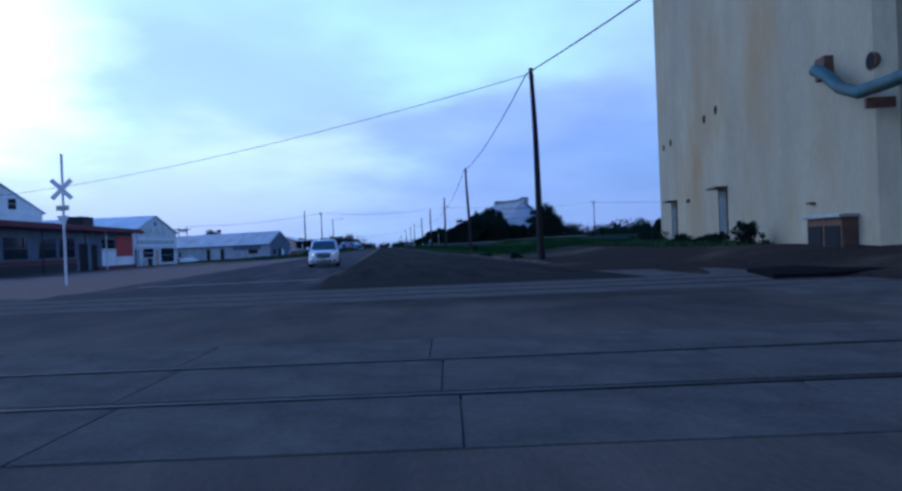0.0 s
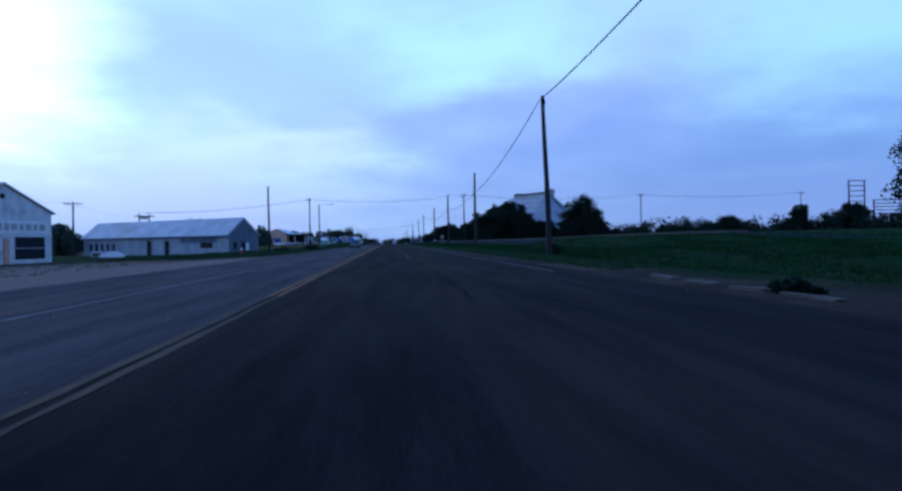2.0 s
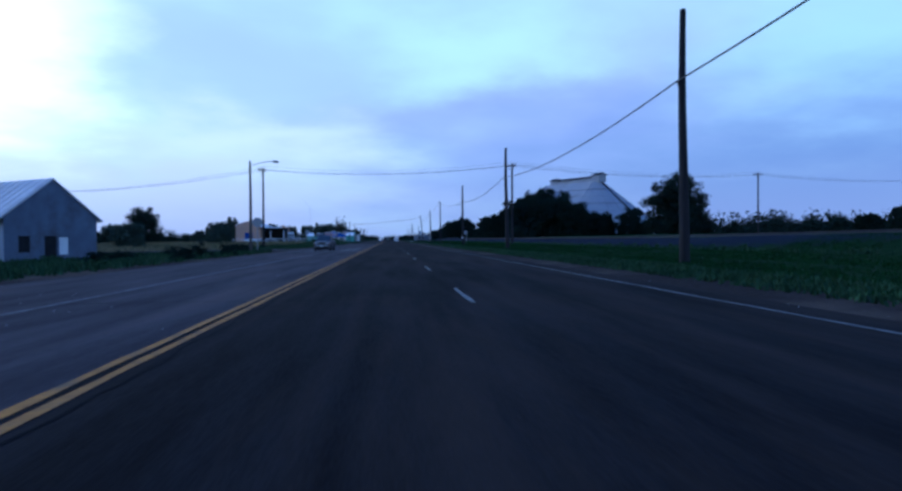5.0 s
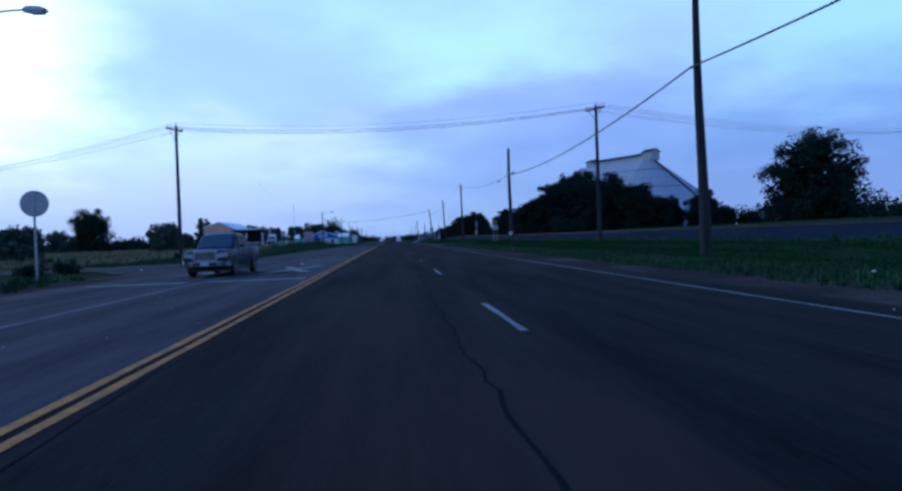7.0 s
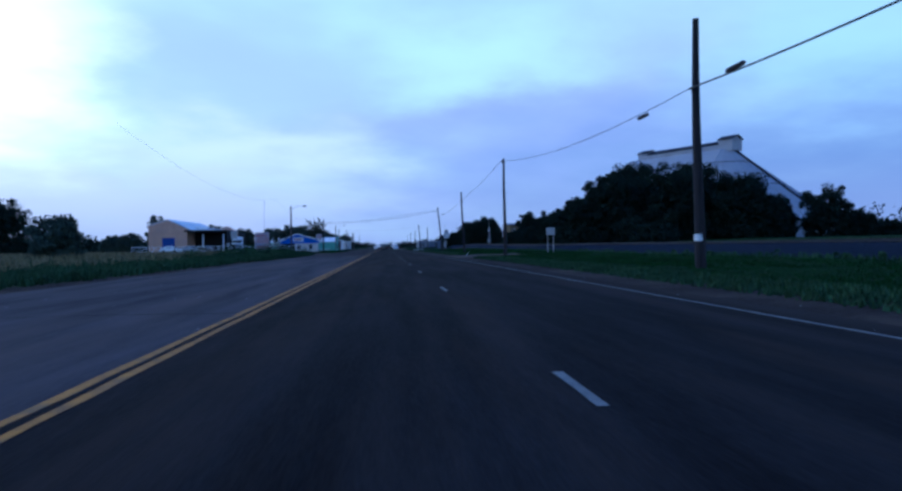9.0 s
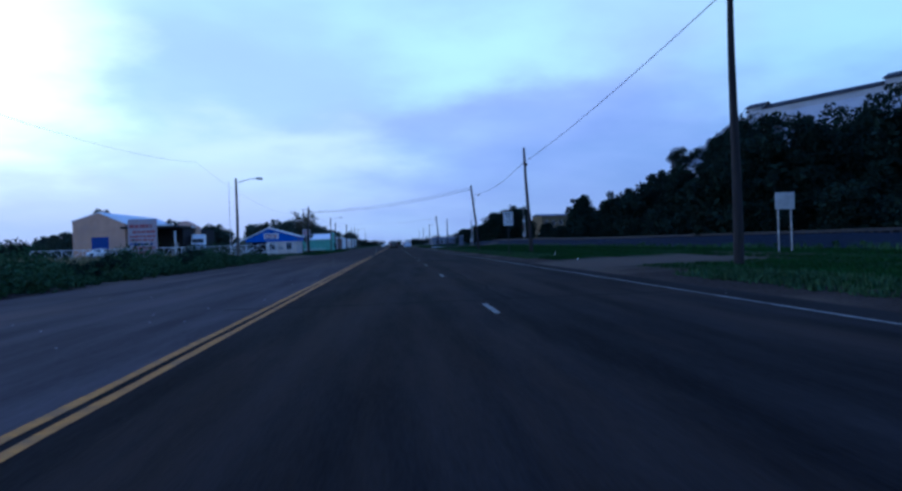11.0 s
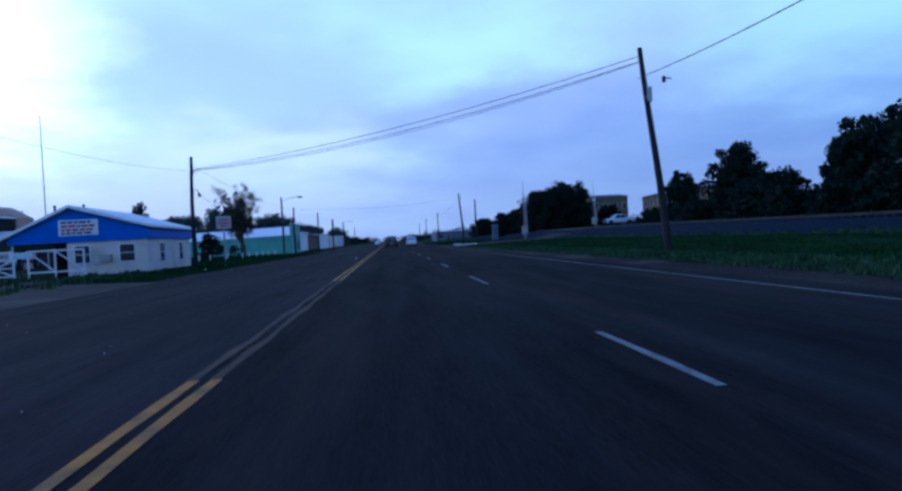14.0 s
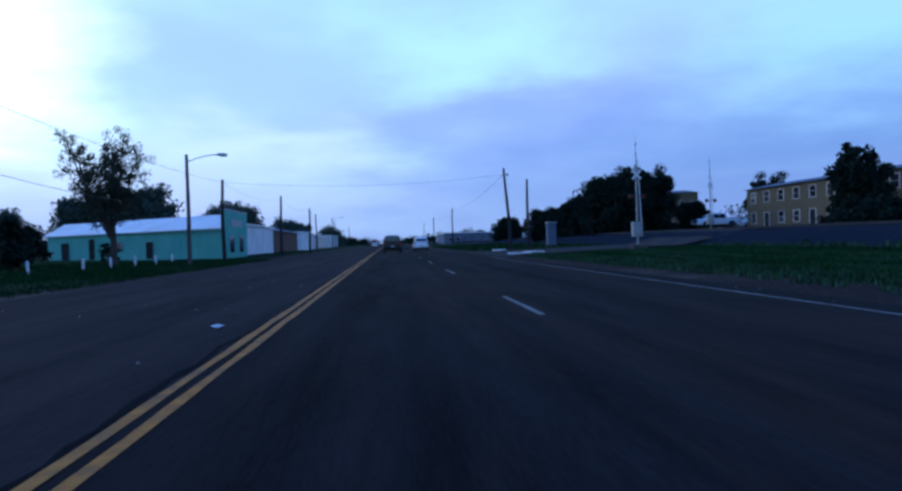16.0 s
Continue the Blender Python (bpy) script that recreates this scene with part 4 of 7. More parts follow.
# splice cases on the cable near one pole
for dy, dz in ((-3.2, 0.12), (4.5, 0.02)):
    b = B()
    z0 = 6.86 - 0.15 + dz
    path_tube(b, [(13.7, 234.1 + dy - 0.6, z0), (13.7, 234.1 + dy - 0.45, z0), (13.7, 234.1 + dy + 0.45, z0), (13.7, 234.1 + dy + 0.6, z0)], [0.03, 0.09, 0.09, 0.03], 8)
    solo("cable_splice", b, IRON, "black splice case hanging on the overhead cable", "cable splice", "cable splices")
wire([(12.1, 332.4, 8.0), (-10.5, 349.5, 6.3)], 0.5, 0.016)
wire([(12.1, 332.4, 7.8), (-10.5, 349.5, 6.25)], 0.62, 0.016)
wire([(12.1, 332.4, 7.75), (-10.5, 349.4, 6.2)], 0.70, 0.012)
wire([(-10.5, 349.5, 6.2), (-12.2, 300, 7.6), (-13, 250, 8.4)], 1.5, 0.006)
wire([(-10.1, 349.4, 4.8), (-15.0, 388.0, 4.3)], 0.5, 0.014)
wire([(-10.5, 349.5, 6.6), (-10.4, 392.8, 5.9), (-9.6, 413.9, 6.1), (-8.7, 431.5, 5.8), (-12, 470, 6.8)], 0.6, 0.008)
wire([(12.0, 400.6, 7.0), (14.0, 470, 7.2), (14.5, 530, 7.7)], 0.8, 0.014)
wire([(12.05, 400.6, 6.9), (-10.4, 392.8, 5.9)], 0.6, 0.008)
for k in range(5):
    u = -1.0 + 0.5 * k
    dx, dy = u * 0.5, u * -0.87
    zl = 11.75 if k != 2 else 12.25
    wire([(-66 + dx, 263 + dy, 10.6), (-16.5 - u * 0.34, 232.4 - u * 0.94, zl), (20.7 + dx, 227.8 + dy, zl + 0.3), (76.3 + dx, 256.7 + dy, zl + 1.9), (158 + dx, 305 + dy, 17.3)], 1.0, 0.011)
wire([(-66, 263, 9.8), (-52, 190, 8.8), (-60, 90, 8.5)], 1.2, 0.014)


# ---- grain elevator ----
def elevator():
    # local x runs along the face towards the start of the road, local y away from the road
    turn = math.degrees(math.atan2(-1, -0.189))
    t = thing("grain_elevator", 21.8, 76.4, 0.45, turn, "towering stained concrete grain elevator with small doors", "grain elevator")
    H, L, D = 34.0, 28.6, 13.0
    b = B()
    ring = [(0, 0.7), (0.2, 0.2), (0.7, 0), (L - 0.5, 0), (L, 0.4), (L, D), (0.4, D), (0, D - 0.5)]
    prism(b, ring, "z", 0, H)
    part("headhouse", b, CONCRETE, t, "rust-streaked buff concrete wall")
    for k in range(4):
        b = B()
        tube(b, (L + 4.6 + k * 8.8, 5.2, 0), (L + 4.6 + k * 8.8, 5.2, 30), 4.5, 4.5, 40)
        part("silo", b, CONCRETE, t, smooth=True)
    def loc(x, y):
        dx, dy = x - 21.8, y - 76.4
        return (dx * -0.189 - dy) / math.hypot(1, 0.189)

    for (x, y, z, r) in ((19.65, 65.04, 7.34, 0.24), (19.28, 63.08, 7.45, 0.24), (21.38, 74.15, 7.09, 0.24), (21.02, 72.27, 7.15, 0.24), (16.6, 48.9, 6.02, 0.28)):
        u = loc(x, y)
        b = B()
        tube(b, (u, 0.12, z - 0.45), (u, -0.03, z - 0.45), r, r, 18)
        v = part("vent_ring", b, RUST, t)
        b = B()
        tube(b, (u, -0.01, z - 0.45), (u, -0.036, z - 0.45), r * 0.84, r * 0.84, 18)
        part("vent_opening", b, DARK_OPEN, v)
    for (x, y, zt, w, h) in ((20.95, 71.9, 3.2, 1.0, 2.25), (19.15, 62.4, 3.3, 1.05, 2.7)):
        u, z1 = loc(x, y), zt - 0.45
        b = B()
        box(b, u - w / 2, u + w / 2, -0.05, 0.1, z1 - h, z1, 0.01)
        d = part("door", b, GREY_DOOR, t, "grey steel door")
        b = B()
        for s in (-w / 2 - 0.05, w / 2 + 0.05):
            box(b, u + s - 0.05, u + s + 0.05, -0.07, 0.05, z1 - h, z1)
        part("frame", b, RUST, d)
        b = B()
        tube(b, (u + w * 0.35, -0.06, z1 - h * 0.5), (u + w * 0.35, -0.12, z1 - h * 0.5), 0.03, 0.03, 8)
        part("door_handle", b, IRON, d)
        b = B()
        box(b, u - w / 2 - 0.25, u + w / 2 + 0.15, -0.6, 0.02, z1 + 0.02, z1 + 0.12, 0.01)
        part("canopy", b, RUST, t, "small rusty canopy over the door")
    u0, u1 = loc(17.26, 52.3), loc(16.8, 49.95)
    b = B()
    box(b, u0, u1, -0.5, 0.1, -0.3, 1.0, 0.02)
    g = part("loading_hatch", b, RUST, t, "rusty framed loading hatch")
    b = B()
    for k in range(2):
        w = (u1 - u0) / 2
        box(b, u0 + w * k + 0.1, u0 + w * (k + 1) - 0.1, -0.53, -0.45, -0.2, 0.75, 0.01)
    part("hatch_leaf", b, DARK_OPEN, g)
    b = B()
    box(b, u0 - 0.1, u1 + 0.1, -0.62, 0.05, 1.0, 1.12, 0.02)
    part("hatch_roof", b, GALV, g)
    b = B()
    ux = loc(17.08, 51.44)
    path_tube(b, [(ux, 0.1, 6.0), (ux + 0.1, -0.5, 5.95), (ux + 0.7, -0.7, 5.85), (ux + 1.4, -0.7, 5.45), (ux + 2.2, -0.7, 4.9), (ux + 3.2, -0.7, 4.55), (ux + 4.6, -0.7, 4.5), (ux + 9, -0.7, 4.4)], 0.19, 12)
    part("duct", b, TEAL_PIPE, t, "bent teal steel duct", smooth=True)
    b = B()
    box(b, ux - 0.35, ux + 0.35, -0.3, 0.1, 5.65, 6.4, 0.03)
    part("duct_collar", b, RUST, t)
    for uu in (ux + 3.6, ux + 6.0):
        b = B()
        box(b, uu - 0.05, uu + 0.05, -0.75, 0.05, 4.0, 4.3)
        part("duct_bracket", b, RUST, t)
    b = B()
    box(b, loc(20.3, 68.6) - 0.2, loc(20.3, 68.6) + 0.2, -0.12, 0.05, 2.55, 2.75, 0.01)
    part("wall_box", b, RUST, t)
    b = B()
    box(b, loc(17.4, 53.0), loc(17.35, 52.7), -0.2, 0.05, 1.55, 1.62)
    part("bracket", b, RUST, t)


elevator()


def loading_pit():
    # flat black slab added to stand for the dark pit edge
    b = B()
    prism(b, [(10.6, 44.6), (12.0, 44.4), (16.4, 46.2), (16.4, 48.3), (11.6, 47.4)], "z", -0.04, 0.14)
    solo("pit_slab", b, PATCH, "low black slab for the dark pit edge beside the crossing", "ramp")


loading_pit()


# ---- buildings ----
def opening(t, name, x0, x1, z0, z1, y, rim_w=0.07, material=None, framemat=None, label="", rails=True):
    """A window or door on a wall whose outer face looks along -y at this y, as frame and recessed pane."""
    fm = framemat or WHITE_BOARD
    b = B()
    for a in ((x0 - rim_w, x0, z0 - rim_w, z1 + rim_w), (x1, x1 + rim_w, z0 - rim_w, z1 + rim_w), (x0, x1, z1, z1 + rim_w), (x0, x1, z0 - rim_w, z0)):
        box(b, a[0], a[1], y - 0.05, y + 0.03, a[2], a[3])
    if rails and z1 - z0 > 0.5:
        box(b, x0, x1, y - 0.035, y + 0.02, (z0 + z1) / 2 - 0.02, (z0 + z1) / 2 + 0.02)
    w = part(name, b, fm, t, label)
    b = B()
    box(b, x0, x1, y - 0.012, y + 0.01, z0, z1)
    part("pane" if material is None else "leaf", b, material or WINDOW, w)
    return w


def wall_box(t, x0, x1, y0, y1, z0, z1, material, name="wall", label=""):
    b = B()
    box(b, x0, x1, y0, y1, z0, z1)
    return part(name, b, material, t, label)


def long_shed():
    # long wall faces the road's start, gable end towards the street
    t = thing("long_shed", -22.5, 176.0, 0, 147.0 - 180, "long whitewashed shed with a rusty tin roof", "shed")
    L, W = 36.2, 6.4
    # local x from -L to 0 along the wall, local y to the back
    b = B()
    prism(b, [(0, -0.6), (W, -0.6), (W, 2.75), (W / 2, 5.35), (0, 2.75)], "x", -L, 0)
    part("wall", b, SHED_WALL, t)
    for s in (0, 1):
        b = B()
        a = (-0.4, 2.5) if s == 0 else (W + 0.4, 2.5)
        m = (W / 2, 5.36)
        prism(b, [(a[0], a[1]), m, (m[0], m[1] + 0.12), (a[0], a[1] + 0.12)], "x", -L - 0.4, 0.15)
        r = part("roof", b, SHED_TIN, t)
        b = B()
        for k in range(40):
            q = -L - 0.3 + k * 0.93
            prism(b, [(a[0], a[1] + 0.12), (m[0], m[1] + 0.12), (m[0], m[1] + 0.16), (a[0], a[1] + 0.16)], "x", q, q + 0.05)
        part("seam", b, SHED_TIN, r)
    b = B()
    prism(b, [(-0.42, 2.36), (-0.36, 2.36), (-0.36, 2.62), (-0.42, 2.62)], "x", -L - 0.4, 0.15)
    part("fascia", b, GREY_WALL, t)
    for k in range(5):
        x = -L + 1.8 + k * 1.55
        opening(t, "window", x, x + 0.75, 0.4, 1.6, 0.0, 0.06, None, GREY_WALL)
    for x in (-19.0, -14.6):
        opening(t, "doorway", x, x + 1.0, -0.4, 1.9, 0.0, 0.08, DARK_OPEN, GREY_WALL, rails=False)
    b = B()
    box(b, -10.8, -2.6, -0.06, 0.02, 1.5, 2.7)
    part("grey_boarding", b, GREY_WALL, t, "dark grey boarding under the eave")
    opening(t, "window", -6.2, -3.6, 0.7, 1.75, 0.0, 0.08, DARK_OPEN, RUST)
    b = B()
    prism(b, [(0.02, -0.6), (W - 0.02, -0.6), (W - 0.02, 2.72), (W / 2, 5.28), (0.02, 2.72)], "x", 0.0, 0.05)
    part("gable_cladding", b, GREY_WALL, t, "grey end wall")
    for y0, y1, z0, z1, m in ((0.9, 1.6, 0.4, 1.5, DARK_OPEN), (2.6, 3.4, -0.4, 1.5, DARK_OPEN), (3.6, 4.2, 0.2, 1.4, WHITE_BOARD)):
        b = B()
        box(b, 0.03, 0.09, y0, y1, z0, z1)
        part("opening", b, m, t)


long_shed()


def cafe():
    t = thing("roadside_cafe", -31.2, 122.0, -0.35, 90, "low dark roadside shopfront with red and white panels", "shop")
    # local x runs back towards the start of the road as negative numbers, local y away from the road
    L, D, H = 38.0, 12.0, 4.75

    def bx(b, x0, x1, *rest):
        return box(b, -x1, -x0, *rest)
    wall_box(t, -L, 0, 0, D, 0, H - 0.1, GREY_WALL, "wall", "dark blue-grey wall")
    b = B()
    bx(b, -0.6, L + 0.6, -1.0, D + 0.3, H - 0.1, H + 0.28, 0.04)
    part("roof", b, DARK_RED, t, "flat roof with a dark red edge")
    b = B()
    bx(b, -0.9, L, -1.25, -0.95, H - 0.3, H + 0.1, 0.03)
    part("fascia", b, DARK_RED, t)
    b = B()
    bx(b, 0.2, 9.8, -0.06, 0.02, 0.25, 2.5)
    part("panel", b, WHITE_BOARD, t, "white lower panel")
    b = B()
    bx(b, 0.3, 5.6, -0.09, 0.0, 1.5, 4.0)
    part("panel", b, RED, t, "red board")
    b = B()
    bx(b, 0.0, 12.0, -0.5, 0.0, 0, 0.42, 0.03)
    part("step", b, DARK_RED, t, "dark red step")
    for x0, x1, z0, z1 in ((6.0, 9.8, 2.3, 3.6), (16.6, 20.0, 1.6, 3.6), (20.6, 24.0, 1.6, 3.6), (26.0, 30.0, 1.6, 3.6), (31.0, 35.0, 1.6, 3.6)):
        opening(t, "window", -x1, -x0, z0, z1, -0.01, 0.09, None, GREY_WALL)
    opening(t, "door", -12.4, -11.2, 0.1, 2.9, -0.01, 0.1, DARK_OPEN, IRON, rails=False)
    opening(t, "door", -15.4, -13.6, 0.1, 3.0, -0.01, 0.1, DARK_OPEN, IRON, rails=False)
    b = B()
    bx(b, 16.2, 37.6, -0.05, 0.02, 1.05, 1.4)
    part("band", b, DARK_RED, t, "dark red band under the windows")
    # panel blackened to stand for the dark interior under the canopy
    b = B()
    bx(b, 16.2, 37.6, -0.07, 0.02, 0.1, 1.0)
    part("panel", b, IRON, t, "lower panel darkened for the shade under the canopy")
    for x in (1.0, 10.6, 16.0, 25.0, 37.0):
        b = B()
        tube(b, (-x, -0.9, 0), (-x, -0.9, H - 0.2), 0.07, 0.07, 8)
        part("post", b, WHITE_BOARD if x < 12 else IRON, t)
    b = B()
    bx(b, 5.6, 8.4, 2.5, 4.5, H + 0.2, H + 1.75, 0.05)
    part("roof_unit", b, IRON, t, "dark rooftop cooling unit")


cafe()


def shop():
    # gable faces the road; local x along the gable away from the start, local y to the back
    t = thing("old_shop", -32.6, 125.6, -0.45, 170.2 - 90, "old white gabled shop with a peeling false sign", "shop")
    W, D, ze, za = 12.6, 20.0, 4.9, 7.3
    b = B()
    prism(b, [(0, 0), (W, 0), (W, ze), (W / 2, za), (0, ze)], "y", 0, D)
    part("wall", b, WHITE_WALL, t)
    for s in (0, 1):
        b = B()
        a = (-0.35, ze - 0.1) if s == 0 else (W + 0.35, ze - 0.1)
        m = (W / 2, za + 0.03)
        prism(b, [a, m, (m[0], m[1] + 0.12), (a[0], a[1] + 0.12)], "y", -0.25, D + 0.3)
        part("roof", b, TIN, t)
    b = B()
    tube(b, (W / 2, 0.05, za - 1.1), (W / 2, -0.06, za - 1.1), 0.26, 0.26, 12)
    part("gable_vent", b, DARK_OPEN, t)
    b = B()
    box(b, 0.5, W - 0.5, -0.08, 0.02, 2.9, 4.1)
    sign = part("sign_board", b, WHITE_BOARD, t, "faded lettered board across the gable")
    b = B()
    rng = random.Random(6)
    x = 1.1
    while x < W - 1.6:
        w = rng.uniform(0.35, 0.8)
        box(b, x, x + w, -0.1, -0.078, 3.2, 3.8)
        x += w + 0.3
    part("bar", b, SIGN_BACK, sign, "unreadable faded lettering")
    opening(t, "display_window", 2.6, 5.6, 1.3, 2.6, -0.02, 0.1, None, WHITE_BOARD)
    opening(t, "display_window", 7.6, 11.6, 0.5, 2.6, -0.02, 0.1, None, WHITE_BOARD)
    opening(t, "door", 0.4, 1.6, 0.1, 2.5, -0.02, 0.1, GREY_WALL, WHITE_BOARD, rails=False)
    b = B()
    box(b, 6.3, 6.95, -0.1, 0.02, 0.1, 2.5)
    part("pillar", b, BRICK, t, "orange pillar between the windows")
    b = B()
    box(b, 0.0, W, -0.3, 0.0, 0.0, 0.15)
    part("step", b, KERB, t)
    b = B()
    box(b, 3.4, 4.0, -0.7, -0.35, 0.1, 1.2, 0.03)
    part("vending_box", b, IRON, t)


shop()


def farm_house():
    t = thing("white_house", -54.5, 124.0, -0.45, 42, "tall white gabled house behind the shopfront", "house")
    W, D, ze, za = 10.4, 14.0, 8.4, 12.4
    b = B()
    prism(b, [(0, 0), (W, 0), (W, ze), (W / 2, za), (0, ze)], "y", 0, D)
    part("wall", b, WHITE_BOARD, t)
    for s in (0, 1):
        b = B()
        a = (-0.4, ze - 0.25) if s == 0 else (W + 0.4, ze - 0.25)
        m = (W / 2, za + 0.03)
        prism(b, [a, m, (m[0], m[1] + 0.14), (a[0], a[1] + 0.14)], "y", -0.3, D + 0.3)
        part("roof", b, TIN, t)
    opening(t, "window", 3.0, 4.0, 8.8, 10.3, -0.01, 0.1)
    opening(t, "window", 6.2, 7.2, 8.8, 10.3, -0.01, 0.1)
    for k in range(24):
        b = B()
        z = 0.3 + k * 0.36
        box(b, 0.02, W - 0.02, -0.03, 0.0, z, z + 0.03)
        part("board_edge", b, WHITE_BOARD, t)


farm_house()


def brick_hall():
    t = thing("brick_hall", -49.6, 361.0, 0.35, 0, "tan brick hall with a blue door and open canopy", "hall")
    t.scale = (1, 1, 1.15)
    b = B()
    prism(b, [(0, 0), (8.2, 0), (8.2, 4.6), (4.0, 6.3), (0, 5.2)], "y", 0, 26)
    part("wall", b, BRICK, t, "tan brick gable")
    for pts in ([(-0.3, 5.12), (4.0, 6.33), (4.0, 6.47), (-0.3, 5.26)], [(4.0, 6.33), (9.5, 4.15), (9.5, 4.29), (4.0, 6.47)]):
        b = B()
        prism(b, pts, "y", 0.15, 26.4)
        part("roof", b, TIN_WHITE, t, "pale metal roof")
    opening(t, "roller_door", 2.9, 5.6, 0.0, 2.9, -0.02, 0.12, BLUE_DOOR, BRICK, rails=False)
    # back of the open bay, painted near-black for the shade under the canopy
    wall_box(t, 8.2, 15.4, 6, 26, 0, 4.1, DARK_OPEN, "bay_wall")
    b = B()
    prism(b, [(11.6, 0), (15.6, 0), (15.6, 4.4), (13.6, 5.4), (11.6, 4.5)], "y", 13, 16)
    part("wall", b, BRICK, t, "tan brick side gable")
    b = B()
    prism(b, [(8.2, 4.3), (15.6, 4.25), (15.6, 4.4), (8.2, 5.1)], "y", 5.5, 12.9)
    part("roof", b, TIN_WHITE, t, "pale metal roof")
    b = B()
    box(b, 7.6, 16.8, -0.4, 6.2, 4.0, 4.3, 0.04)
    part("canopy", b, IRON, t, "dark canopy over the open bay")

    for x in (11.6, 16.0):
        b = B()
        tube(b, (x, 0.1, 0), (x, 0.1, 3.5), 0.14, 0.14, 10)
        part("post", b, WHITE_BOARD, t)


brick_hall()


def blue_shop():
    t = thing("blue_gabled_shop", -21.0, 343.8, 0.1, 3, "cream plaster shop under a bright blue gable", "shop")
    # local x to the road (0..9.6), local y away
    W, D = 9.4, 9.5
    wall_box(t, 5.3, W, 0, D, 0, 1.95, CREAM, "wall", "cream plaster wall")
    # carport back wall, its inner shade painted in
    wall_box(t, 2.4, 5.3, 5.5, D, 0, 1.95, DARK_OPEN, "carport_wall")
    b = B()
    prism(b, [(2.4, 1.9), (W + 0.1, 1.9), (W + 0.1, 2.5), (W * 0.6, 3.72), (2.4, 2.2)], "y", -0.12, D)
    part("gable", b, BLUE, t, "bright blue boarded gable")
    for pts in ([(0.9, 1.55), (W * 0.6, 3.74), (W * 0.6, 3.9), (0.9, 1.7)], [(W * 0.6, 3.74), (W + 0.4, 2.52), (W + 0.4, 2.66), (W * 0.6, 3.9)]):
        b = B()
        prism(b, pts, "y", -0.45, D + 0.5)
        part("roof", b, TIN_WHITE, t, "white metal roof")
    b = B()
    box(b, W + 0.1, W + 0.16, -0.12, D, 1.95, 2.5)
    part("fascia", b, BLUE, t)
    for x in (5.7, 8.0):
        opening(t, "window", x, x + 0.75, 0.75, 1.65, -0.02, 0.07)
    b = B()
    box(b, 7.0, 7.6, -0.35, 0.0, 0.75, 1.15, 0.02)
    part("window_cooler", b, SIGN_BACK, t)
    for y0 in (2.2, 6.4):
        w = thing("window", 0, 0)
        w.parent = t
        b = B()
        for a in ((y0 - 0.07, y0, 0.6, 1.7), (y0 + 1.0, y0 + 1.07, 0.6, 1.7), (y0 - 0.07, y0 + 1.07, 1.7, 1.77), (y0 - 0.07, y0 + 1.07, 0.55, 0.62), (y0, y0 + 1.0, 1.12, 1.16)):
            box(b, W - 0.01, W + 0.06, a[0], a[1], a[2], a[3])
        part("frame", b, WHITE_BOARD, w)
        b = B()
        box(b, W - 0.01, W + 0.02, y0, y0 + 1.0, 0.6, 1.7)
        part("pane", b, WINDOW, w)
    b = B()
    box(b, 5.0, 7.0, -0.2, -0.13, 2.25, 3.1, 0.01)
    s = part("sign_board", b, SIGN_WHITE, t, "white sign board with red and blue lettering")
    rng = random.Random(9)
    for z, m in ((2.9, BLUE_DOOR), (2.70, RED), (2.5, RED), (2.32, BLUE_DOOR)):
        x = 5.15
        b = B()
        while x < 6.6:
            w = rng.uniform(0.15, 0.4)
            box(b, x, min(x + w, 6.85), -0.215, -0.198, z, z + 0.12)
            x += w + 0.07
        part("bar", b, m, s)
    # open lean-to
    for x in (1.2, 2.5):
        b = B()
        tube(b, (x, 0.2, 0), (x, 0.2, 1.9), 0.06, 0.06, 8)
        part("post", b, WHITE_BOARD, t)
    for x in (4.4, 5.9):
        b = B()
        tube(b, (x, 1.0, 3.4), (x, 1.0, 4.0), 0.07, 0.07, 8)
        part("roof_vent", b, IRON, t)


blue_shop()


